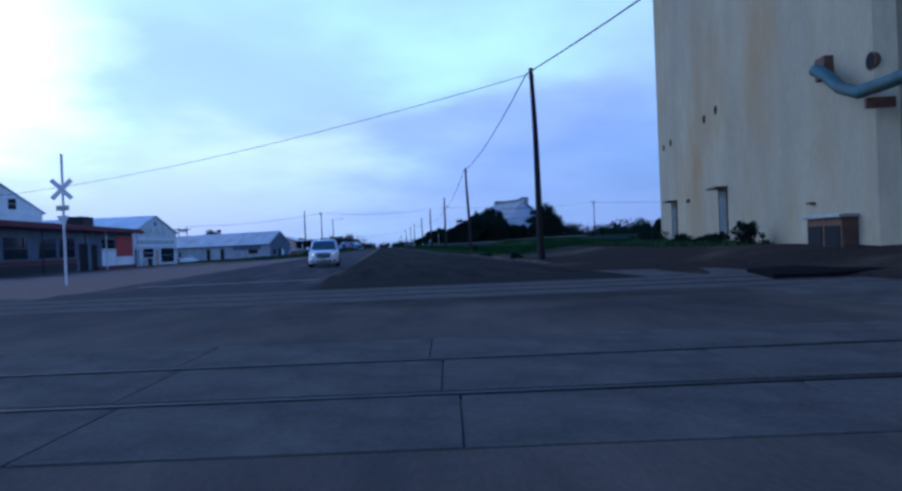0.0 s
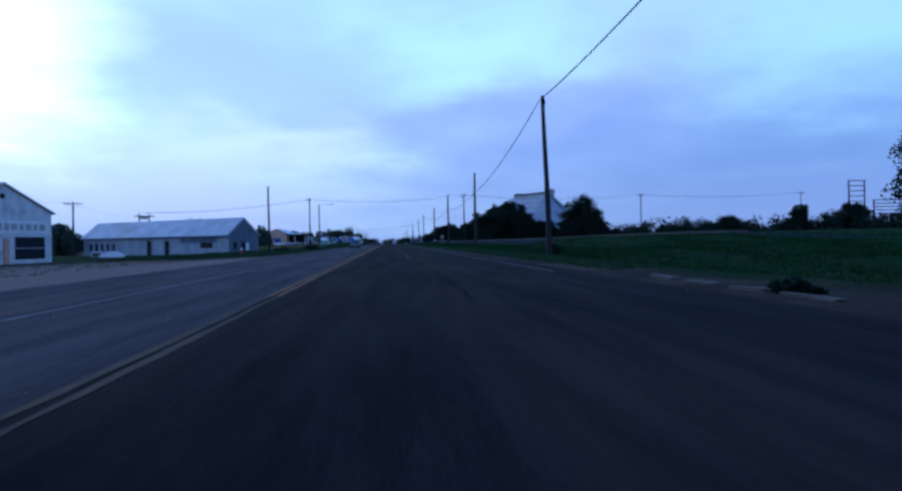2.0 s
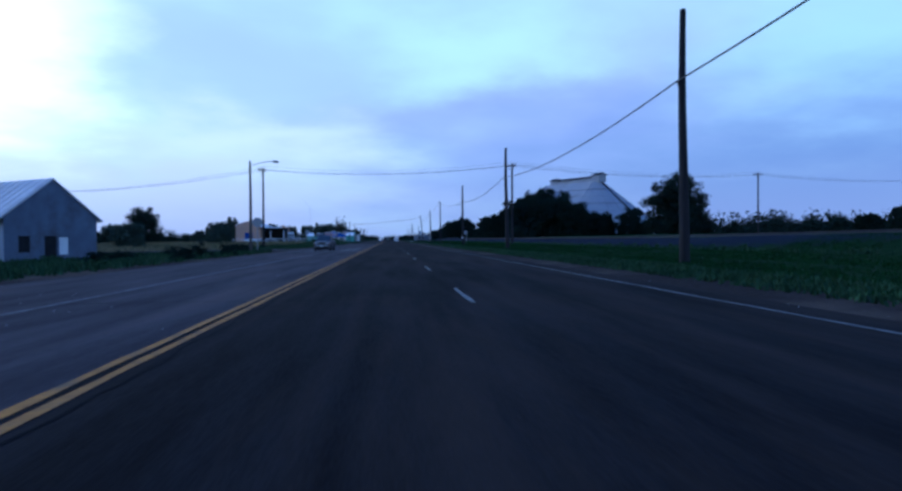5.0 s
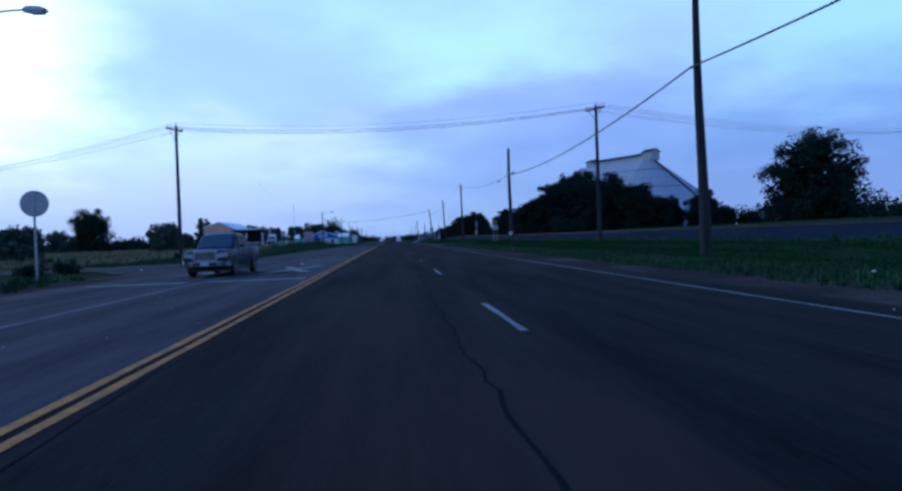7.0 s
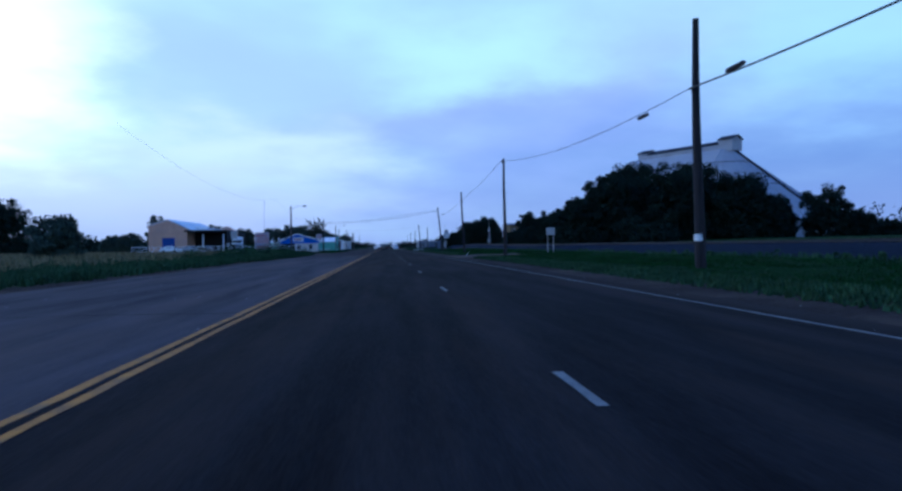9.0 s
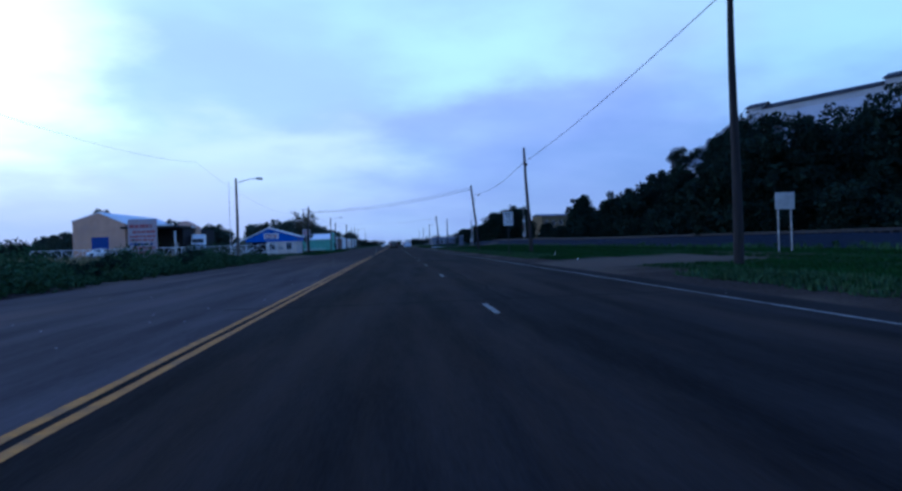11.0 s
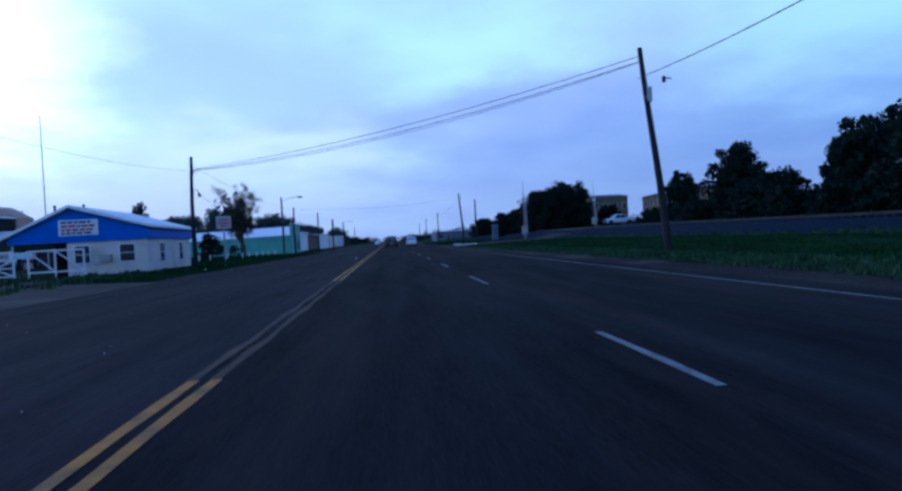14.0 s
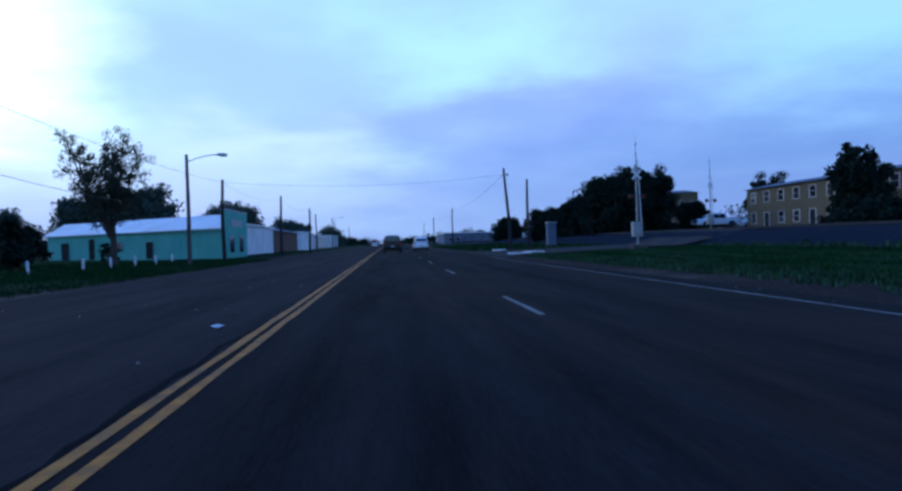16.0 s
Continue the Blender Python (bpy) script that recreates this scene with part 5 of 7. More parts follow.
def green_shop():
    t = thing("turquoise_shop", -11.6, 397.6, 0.25, 145.5 - 180, "turquoise plaster shop with a white roof and false front", "shop")
    t.scale = (1, 1, 0.91)
    L, W = 24.5, 6.5
    b = B()
    prism(b, [(0, 0), (W, 0), (W, 2.7), (W / 2, 4.0), (0, 2.7)], "x", -L, -0.1)
    part("wall", b, TEAL, t, "turquoise wall")
    for s in (0, 1):
        b = B()
        a = (-0.3, 2.62) if s == 0 else (W + 0.3, 2.62)
        prism(b, [a, (W / 2, 4.02), (W / 2, 4.14), (a[0], a[1] + 0.12)], "x", -L - 0.3, -0.1)
        part("roof", b, TIN_WHITE, t, "bright white roof")
    b = B()
    box(b, -0.1, 0.25, -0.3, W + 0.2, 0, 4.3)
    f = part("false_front", b, TEAL, t, "stepped turquoise false front")
    b = B()
    box(b, -0.14, 0.3, -0.34, W + 0.24, 4.3, 4.42)
    part("coping", b, SIGN_BACK, f)
    for y0 in (1.2, 4.1):
        b = B()
        box(b, 0.25, 0.3, y0, y0 + 1.2, 0.5, 2.0)
        part("window", b, WINDOW, t)
    b = B()
    box(b, 0.25, 0.32, 1.6, 4.9, 2.9, 3.5)
    part("sign_board", b, SIGN_BACK, t, "grey sign board")
    for x0, x1, z0, z1, m in ((-22.2, -20.9, 0.1, 1.9, DARK_OPEN), (-17.8, -16.9, 0.1, 2.2, DARK_OPEN), (-9.6, -8.6, 0.1, 1.7, DARK_OPEN), (-14.0, -12.8, 0.9, 1.8, WINDOW), (-6.4, -5.2, 0.9, 1.8, TEAL), (-3.6, -2.0, 1.2, 1.5, TEAL)):
        opening(t, "opening", x0, x1, z0, z1, -0.02, 0.07, m, TEAL, rails=False)
    # the plot is skewed: the false front follows the street
    skew = Matrix.Identity(4)
    skew[0][1] = -0.687
    for o in t.children_recursive:
        o.data.transform(skew)


green_shop()


def white_block():
    t = thing("white_block_building", -13.4, 411.0, 0.3, 0, "small white flat-roofed block building by the street", "shop")
    wall_box(t, -9, 0, 0, 20, 0, 3.1, WHITE_BOARD)
    b = B()
    box(b, -9.2, 0.2, -0.2, 20.2, 3.1, 3.3, 0.02)
    part("roof", b, TIN_WHITE, t)
    opening(t, "window", -5, -3.6, 1.0, 2.3, -0.02, 0.08)
    t2 = thing("brown_shed", -14.5, 436.0, 0.3, 0, "low brown board shed by the street", "shed")
    wall_box(t2, -9, 0, 0, 26, 0, 3.0, RUST)
    b = B()
    prism(b, [(-9.4, 3.0), (-4.5, 4.2), (0.4, 3.0)], "y", -0.3, 26.3)
    part("roof", b, GREY_WALL, t2)
    for k, (x, y, w, d, h, m) in enumerate(((-16, 480, 12, 20, 3.6, WHITE_BOARD), (-17, 520, 14, 24, 3.2, CREAM), (-18, 570, 12, 30, 4.0, WHITE_WALL), (20, 560, 16, 30, 3.6, GREY_WALL), (26, 640, 30, 40, 4.2, SHED_WALL), (60, 720, 60, 30, 5, TIN), (-40, 640, 30, 30, 5, WHITE_WALL))):
        q = thing("distant_store", x, y, 0.1, 0, "low pale store building far along the highway", "shop", "distant stores")
        s = 1 if x > 0 else -1
        x0, x1 = (0, w) if s > 0 else (-w, 0)
        wall_box(q, x0, x1, 0, d, 0, h, m)
        b = B()
        box(b, x0 - 0.3, x1 + 0.3, -0.3, d + 0.3, h, h + 0.3)
        part("roof", b, TIN_WHITE, q)
        opening(q, "window", x0 + 1.0, x0 + 3.0, 1.0, 2.2, -0.02, 0.08)
        opening(q, "door", x0 + 4.0, x0 + 5.2, 0.1, 2.2, -0.02, 0.08, DARK_OPEN)


white_block()


def apartment(x, y, turn, L, D, H, n, label, seed):
    t = thing("apartment_block", x, y, ground_z(x, y) - 0.2, turn, label, "apartment house", "apartment blocks")
    wall_box(t, 0, L, 0, D, 0, H, ADOBE, "wall")
    b = B()
    prism(b, [(-0.4, H), (D + 0.4, H), (D / 2, H + 0.75)], "x", -0.4, L + 0.4)
    part("roof", b, GREY_WALL, t, "low grey roof")
    rng = random.Random(seed)
    for k in range(n):
        u = 1.0 + (L - 2.5) * k / max(1, n - 1)
        for z in (0.9, H * 0.5 + 0.9):
            if z < 1 and k % 3 == 1:
                opening(t, "door", u, u + 1.0, 0.1, 2.2, -0.01, 0.09, DARK_OPEN, CREAM, rails=False)
            else:
                opening(t, "window", u, u + 1.1, z, z + 1.3, -0.01, 0.08, DARK_OPEN if rng.random() < 0.4 else None, CREAM)


apartment(50.0, 428.0, -90, 27.0, 7, 5.4, 9, "two-storey yellow stucco apartment block with dark windows", 3)
apartment(50.5, 462.0, 8, 10.0, 9, 7.6, 4, "two-storey brown stucco house behind dark trees", 4)


def bulk_store():
    """The large conical grain store with its raised ridge gallery."""
    t = thing("grain_store", 0, 0, 0, 0, "huge conical sheet-metal grain store with ridge gallery", "grain store")
    r0, r1 = Vector((56.5, 347.0)), Vector((66.2, 328.8))
    d = (r1 - r0).normalized()
    q = Vector((-d.y, d.x))
    ring = []
    R, zr, ze = 19.0, 18.6, 4.5
    n = 24
    for k in range(2 * n):
        a = math.pi * k / n
        c = r1 if a < math.pi else r0
        off = q * math.cos(a) * R + d * math.sin(a) * R
        ring.append((c.x + off.x, c.y + off.y))
    b = B()
    low = [b.verts.new((x, y, ze)) for x, y in ring]
    base = [b.verts.new((x, y, 0.5)) for x, y in ring]
    top = []
    for k in range(2 * n):
        a = math.pi * k / n
        c = r1 if a < math.pi else r0
        off = q * math.cos(a) * 1.6 + d * math.sin(a) * 1.6
        top.append(b.verts.new((c.x + off.x, c.y + off.y, zr)))
    m = 2 * n
    for k in range(m):
        b.faces.new((low[k], low[(k + 1) % m], top[(k + 1) % m], top[k]))
        b.faces.new((base[k], base[(k + 1) % m], low[(k + 1) % m], low[k]))
    b.faces.new(top)
    lows, tops = [v.co.copy() for v in low], [v.co.copy() for v in top]
    part("roof", b, DOME, t, "streaked grey sheet roof")
    for k in range(0, m, 2):
        b = B()
        x, y = ring[k]
        a = math.pi * k / n
        c = r1 if a < math.pi else r0
        off = q * math.cos(a) * 1.6 + d * math.sin(a) * 1.6
        tube(b, (x, y, ze + 0.05), (c.x + off.x, c.y + off.y, zr + 0.05), 0.09, 0.09, 6)
        part("roof_rib", b, DOME, t)
    # sheet laps round the cone
    for f in (0.16, 0.32, 0.48, 0.64, 0.8):
        b = B()
        loop = [v.lerp(u, f) + Vector((0, 0, 0.06)) for v, u in zip(lows, tops)]
        path_tube(b, loop + loop[:1], 0.06, 5)
        part("sheet_lap", b, IRON if f in (0.48, 0.8) else DOME, t)
    # gallery along the ridge, with a head at each end
    e0, e1 = r0 + d * 2.5, r1 + d * 1.0
    w = 1.3

    def shed(p0, p1, half, eave, ridge, name, material, label):
        b = B()
        pts = [p0 - q * half, p0 + q * half, p1 + q * half, p1 - q * half]
        lo = [b.verts.new((p.x, p.y, zr - 0.4)) for p in pts]
        hi = [b.verts.new((p.x, p.y, zr + eave)) for p in pts]
        ra, rb = b.verts.new((p0.x, p0.y, zr + ridge)), b.verts.new((p1.x, p1.y, zr + ridge))
        for k in range(4):
            b.faces.new((lo[k], lo[(k + 1) % 4], hi[(k + 1) % 4], hi[k]))
        b.faces.new((hi[0], ra, hi[1]))
        b.faces.new((hi[2], rb, hi[3]))
        b.faces.new((hi[1], ra, rb, hi[2]))
        b.faces.new((hi[3], rb, ra, hi[0]))
        b.faces.new(lo[::-1])
        ob = part(name, b, material, t, label)
        for sgn in (-1, 1):
            b = B()
            a0, a1 = p0 - d * 0.3, p1 + d * 0.3
            o = q * (half + 0.15) * sgn
            quad = [(a0.x + o.x, a0.y + o.y, zr + eave - 0.06), (a1.x + o.x, a1.y + o.y, zr + eave - 0.06), (a1.x, a1.y, zr + ridge + 0.06), (a0.x, a0.y, zr + ridge + 0.06)]
            lo = [b.verts.new(p) for p in quad]
            hi = [b.verts.new((p[0], p[1], p[2] + 0.12)) for p in quad]
            b.faces.new(lo[::-1])
            b.faces.new(hi)
            for k in range(4):
                b.faces.new((lo[k], lo[(k + 1) % 4], hi[(k + 1) % 4], hi[k]))
            part("roof_sheet", b, IRON, ob, "dark rusted roof sheet")
    shed(e0, e1, w, 1.0, 1.6, "gallery", DOME, "raised grey gallery on the ridge")
    shed(e1 - d * 1.2, e1 + d * 1.6, w + 0.25, 1.7, 2.4, "gallery_head", DOME, "taller head of the ridge gallery")
    shed(e0 - d * 1.2, e0 + d * 1.2, w + 0.15, 1.4, 2.0, "gallery_head", DOME, "taller head of the ridge gallery")
    b = B()
    tube(b, (r1.x + d.x * 19, r1.y + d.y * 19, 4.6), (r1.x + d.x * 1.5, r1.y + d.y * 1.5, zr + 0.3), 0.22, 0.22, 8)
    part("conveyor", b, IRON, t, "dark inclined conveyor")


bulk_store()


# ---- trees and plants ----
def leaf_cloud(centres, radii, per, size, rng, flat=0.75):
    """Small folded leaf sprays scattered through clumps."""
    c = np.repeat(np.asarray(centres, float), per, axis=0)
    r = np.repeat(np.asarray(radii, float), per)
    n = len(c)
    d = rng.normal(size=(n, 3))
    d /= np.linalg.norm(d, axis=1, keepdims=True)
    d *= (rng.random(n) ** 0.45 * r)[:, None]
    d[:, 2] *= flat
    p = c + d
    a = rng.normal(size=(n, 3))
    a /= np.linalg.norm(a, axis=1, keepdims=True)
    b = np.cross(a, rng.normal(size=(n, 3)))
    b /= np.linalg.norm(b, axis=1, keepdims=True)
    s = (size * rng.uniform(0.5, 1.3, n))[:, None]
    v = np.stack([p - a * s, p + b * s * 0.55, p + a * s, p - b * s * 0.55], 1).reshape(-1, 3)
    f = np.arange(4 * n).reshape(-1, 4)
    return v, f


def mass_tree(x, y, h, r, seed, leaves=9000, size=0.24, name="tree", label="dark leafy tree in full crown behind the railway", group="trees", material=None):
    """A dense tree clothed to the ground, with ragged boughs standing out of its outline."""
    rng = np.random.default_rng(seed)
    z = ground_z(x, y) - 0.15
    hh = h - z
    t = thing(name, x, y, z, 0, label, "tree" if name == "tree" else "shrub", group)
    lobes = 5 + int(rng.integers(0, 4))
    la, lw = rng.uniform(0, 2 * math.pi, lobes), rng.uniform(0.45, 1.0, lobes)
    n = 90
    u = rng.uniform(0.04, 0.95, n)
    a = rng.uniform(0, 2 * math.pi, n)
    bulge = np.array([max(lw * np.clip(np.cos(la - q), 0, 1) ** 2) for q in a])
    reach = r * np.sqrt(np.clip(1 - ((u - 0.38) / 0.64) ** 2, 0.02, 1)) * (0.62 + 0.38 * bulge) * rng.uniform(0.2, 1.0, n) ** 0.5
    c = np.stack([np.cos(a) * reach, np.sin(a) * reach, u * hh * rng.uniform(0.86, 1.0, n)], 1)
    rad = r * rng.uniform(0.13, 0.27, n)
    b = B()
    tr = 0.028 * hh + 0.05
    trunk = [(0, 0, 0), (0.1, 0.05, hh * 0.25), (0.0, 0.1, hh * 0.5), (-0.1, 0.0, hh * 0.75)]
    path_tube(b, trunk, [tr * 1.3, tr, tr * 0.7, tr * 0.3], 8)
    for k in range(12):
        s0 = Vector(trunk[1 + k % 3])
        e = Vector(c[k])
        path_tube(b, [s0, s0.lerp(e, 0.5) + Vector((0, 0, 0.03 * hh)), e], [tr * 0.4, tr * 0.25, tr * 0.08], 5)
    part("trunk", b, BARK, t, smooth=True)
    v, f = leaf_cloud(c, rad, max(10, leaves // n), size, rng, 0.85)
    v2, f2 = leaf_cloud(c * np.array((0.62, 0.62, 0.82)), rad * 1.5, 20, r * 0.085, rng, 0.9)
    v, f = np.concatenate([v, v2]), np.concatenate([f, f2 + len(v)])
    ob = new("crown", from_arrays("crown", v.tolist(), f.tolist(), material or LEAF))
    ob.parent = t
    return t


def feather_tree(x, y, h, r, seed):
    """A tall open tree: many thin limbs fanning upwards, each tipped with fine sprays."""
    rng = np.random.default_rng(seed)
    z = ground_z(x, y) - 0.1
    hh = h - z
    t = thing("tree", x, y, z, 0, "tall feathery tree before the turquoise shop", "tree", "trees")
    b = B()
    path_tube(b, [(0, 0, 0), (0.05, 0, hh * 0.14), (0.0, 0.05, hh * 0.28)], [0.26, 0.19, 0.16], 10)
    cs, rs = [], []
    for k in range(15):
        a = 2 * math.pi * k / 15 + rng.uniform(-0.2, 0.2)
        out = r * rng.uniform(0.15, 0.82)
        top = hh * rng.uniform(0.62, 0.98) * (1.0 - 0.28 * (out / r) ** 2)
        p0 = Vector((0, 0, hh * rng.uniform(0.16, 0.28)))
        p3 = Vector((math.cos(a) * out, math.sin(a) * out, top))
        p1 = p0.lerp(p3, 0.35) + Vector((math.cos(a) * out * 0.12, math.sin(a) * out * 0.12, 0))
        p2 = p0.lerp(p3, 0.7) + Vector((rng.uniform(-0.2, 0.2), rng.uniform(-0.2, 0.2), 0))
        path_tube(b, [p0, p1, p2, p3], [0.11, 0.075, 0.045, 0.012], 6)
        for s in np.linspace(0.35, 1.02, 9):
            q = p0.lerp(p1, s / 0.35) if s < 0.35 else (p1.lerp(p2, (s - 0.35) / 0.35) if s < 0.7 else p2.lerp(p3, (s - 0.7) / 0.3))
            for _ in range(2):
                e = q + Vector(rng.normal(0, 0.38, 3))
                path_tube(b, [q, e], [0.014, 0.005], 4)
                cs.append(tuple(e))
                rs.append(rng.uniform(0.22, 0.5))
    part("trunk", b, BARK, t, smooth=True)
    for k in range(9):
        a = rng.uniform(0, 2 * math.pi)
        o = r * rng.uniform(0.2, 0.6)
        cs.append((math.cos(a) * o, math.sin(a) * o, hh * rng.uniform(0.26, 0.42)))
        rs.append(rng.uniform(0.35, 0.6))
    v, f = leaf_cloud(cs, rs, 60, 0.075, rng, 1.1)
    ob = new("crown", from_arrays("crown", v.tolist(), f.tolist(), LEAF_PALE))
    ob.parent = t


def tree(x, y, h, r, seed, leaves=2600, size=0.34, name="tree", label="dark leafy tree in full crown behind the railway", material=None, low=0.16, gaps=0.5, clumps=34, group="trees", z=None, tall=1.0):
    rng = np.random.default_rng(seed)
    z = ground_z(x, y) - 0.1 if z is None else z
    hh = h - z
    t = thing(name, x, y, z, 0, label, "tree", group)
    b = B()
    tr = 0.035 * hh + 0.06
    bend = rng.uniform(-0.3, 0.3, 2)
    trunk = [(bend[0] * s * s * 2, bend[1] * s * s * 2, hh * 0.62 * s) for s in (0, 0.2, 0.45, 0.7, 1.0)]
    path_tube(b, trunk, [tr * 1.3, tr, tr * 0.8, tr * 0.6, tr * 0.3], 8)
    centres, radii = [], []
    mid = hh * (low + 1) / 2
    half = hh * (1 - low) / 2
    for k in range(clumps):
        u = rng.normal(size=3)
        u /= np.linalg.norm(u)
        q = rng.uniform(gaps, 0.92)
        cx, cy, cz = u[0] * r * q, u[1] * r * q, mid + u[2] * half * q * tall
        shape = 1.0 - 0.35 * max(0.0, (cz - mid) / half)
        cx, cy = cx * shape, cy * shape
        centres.append((cx, cy, cz))
        radii.append(r * rng.uniform(0.18, 0.34))
    for k in range(min(12, clumps)):
        cx, cy, cz = centres[k]
        s0 = Vector(trunk[1 + k % 3])
        path_tube(b, [s0, s0.lerp(Vector((cx, cy, cz)), 0.5) + Vector((0, 0, 0.04 * hh)), (cx, cy, cz)], [tr * 0.4, tr * 0.25, tr * 0.08], 5)
    if name == "weed_clump":
        b.free()
    else:
        part("trunk", b, BARK, t, smooth=True)
    per = max(8, leaves // clumps)
    v, f = leaf_cloud(centres, radii, per, size, rng)
    ob = new("crown", from_arrays("crown", v.tolist(), f.tolist(), material or LEAF))
    ob.parent = t
    return t


RAILSIDE = [  # x, y, height, crown radius
    (64.5, 136, 19.6, 6.9), (72, 142, 13, 5.5), (57, 252, 13.8, 6.8), (62, 258, 10, 5.0),
    (40, 316, 11.6, 5.0), (45, 326, 15.4, 6.0), (50, 336, 17.4, 6.6), (43, 306, 12.2, 5.2), (46, 299, 12.4, 5.2), (50, 294, 10.2, 4.6), (55, 298, 8.2, 4.2), (60, 304, 8.6, 4.4), (38, 326, 10.0, 4.6), (36, 336, 8.0, 4.0), (52, 318, 15.0, 6.0), (58, 326, 12.0, 5.0), (36, 314, 7.0, 3.4),
    (74, 318, 10.0, 4.6), (68, 330, 8.0, 4.0),
    (47, 347, 15.5, 5.8), (42, 344, 11.5, 5.0), (44, 358, 10.6, 4.8), (39, 354, 8.8, 4.4), (38, 365, 6.0, 3.6), (40, 374, 6.6, 3.8), (45, 381, 7.0, 4.0), (50, 370, 8.6, 4.4), (54, 360, 13.0, 5.0), (60, 384, 7.0, 4.0), (38, 346, 7.5, 3.6),
    (35, 430, 10.2, 4.8), (33, 437, 9.6, 4.6), (38, 438, 11.6, 5.2), (32, 446, 7.6, 4.0), (29, 458, 6.4, 3.8), (42, 452, 9.0, 4.2), (34, 466, 7.5, 4.5), (27, 480, 6.0, 4.0), (31, 427, 9.8, 5.4), (36.5, 429, 10.4, 5.2), (28.5, 434, 6.6, 3.8), (25.5, 441, 4.6, 3.0), (46, 436, 6.0, 3.0), (70, 455, 12.0, 4.6), (52.5, 303, 8.8, 4.4), (57, 301, 6.4, 3.6), (65, 298, 9.2, 3.9), (69.6, 298, 5.6, 2.7), (76, 300, 3.9, 2.6), (86, 306, 4.2, 3.2), (108, 230, 9.4, 3.0), (118, 224, 9.0, 4.6), (93, 238, 6.8, 3.6), (128, 262, 7.4, 4.2), (104, 262, 6.0, 3.4), (37.6, 371, 9.5, 3.7), (45, 400.5, 9.6, 3.2), (61, 424, 9.6, 3.0), (42, 322, 12.6, 5.0), (47, 332, 15.6, 5.6), (38, 320, 7.5, 4.0), (41, 334, 9.0, 4.6), (53, 338, 18.5, 6.0), (31, 303, 7.8, 4.2), (35, 301, 11.2, 4.8), (42, 297, 12.2, 5.4), (48, 292, 10.4, 4.6),
]
for k, (tx, ty, th, tr) in enumerate(RAILSIDE):
    mass_tree(tx, ty, th, tr, 100 + k, leaves=14500 if tr > 4.3 else 9000, size=0.19)

for k, (tx, ty, th, tr) in enumerate([(-110, 380, 8.6, 5.0), (-118, 376, 9, 5), (-100, 385, 7.6, 4.5), (-126, 372, 8, 5), (-92, 380, 6.5, 3.5), (-62, 384, 5.6, 3.4), (-56, 392, 6.5, 3.0), (-72, 398, 5.2, 3.6), (-42, 386, 7.6, 3.2), (-35.5, 390, 6.8, 3.0), (-58, 392, 10.5, 3.4), (-33, 422, 8.0, 4.6), (-40, 418, 6.4, 4.0), (-24, 416, 8.4, 4.6), (-28, 426, 8.6, 4.4), (-20, 440, 7.6, 4.6), (-23, 448, 8.4, 5.0), (-58, 196, 5.6, 5.0), (-66, 202, 6.0, 5.0), (-50, 270, 5.0, 4), (-40, 300, 5.5, 4), (-30, 470, 8, 5), (-22, 500, 8, 5), (-24, 540, 8, 5), (-22, 610, 9, 6), (-26, 700, 9, 7)]):
    mass_tree(tx, ty, th, tr, 300 + k, leaves=5000, size=0.24, label="dark leafy tree behind the roadside buildings", material=LEAF_HAZED)
mass_tree(-80.0, 362.0, 13.6, 7.2, 400, leaves=9000, size=0.22, label="round dark tree standing alone in a dry field")
feather_tree(-15.7, 386.6, 9.4, 3.3, 401)
tree(-17.5, 379.0, 3.2, 1.8, 402, leaves=1500, size=0.16, name="shrub", label="dark round shrub in the grass", clumps=24, low=0.02, gaps=0.2)
tree(-20.4, 366.5, 5.6, 2.5, 403, leaves=2400, size=0.18, name="shrub", label="dark shrub beside the blue shop", clumps=30, low=0.02, gaps=0.2)
tree(-22.5, 371.0, 5.4, 2.4, 404, leaves=1400, size=0.18, label="sparse pale tree behind the shrub", material=LEAF_PALE, clumps=30, low=0.2)
tree(-17.6, 390.5, 1.9, 0.8, 405, leaves=900, size=0.10, name="shrub", label="dark shrub against the turquoise wall", clumps=18, low=0.05)
tree(16.9, 56.6, 1.7, 0.8, 406, leaves=2200, size=0.06, name="shrub", label="small dark shrub at the elevator wall", clumps=34, low=0.0, gaps=0.1)


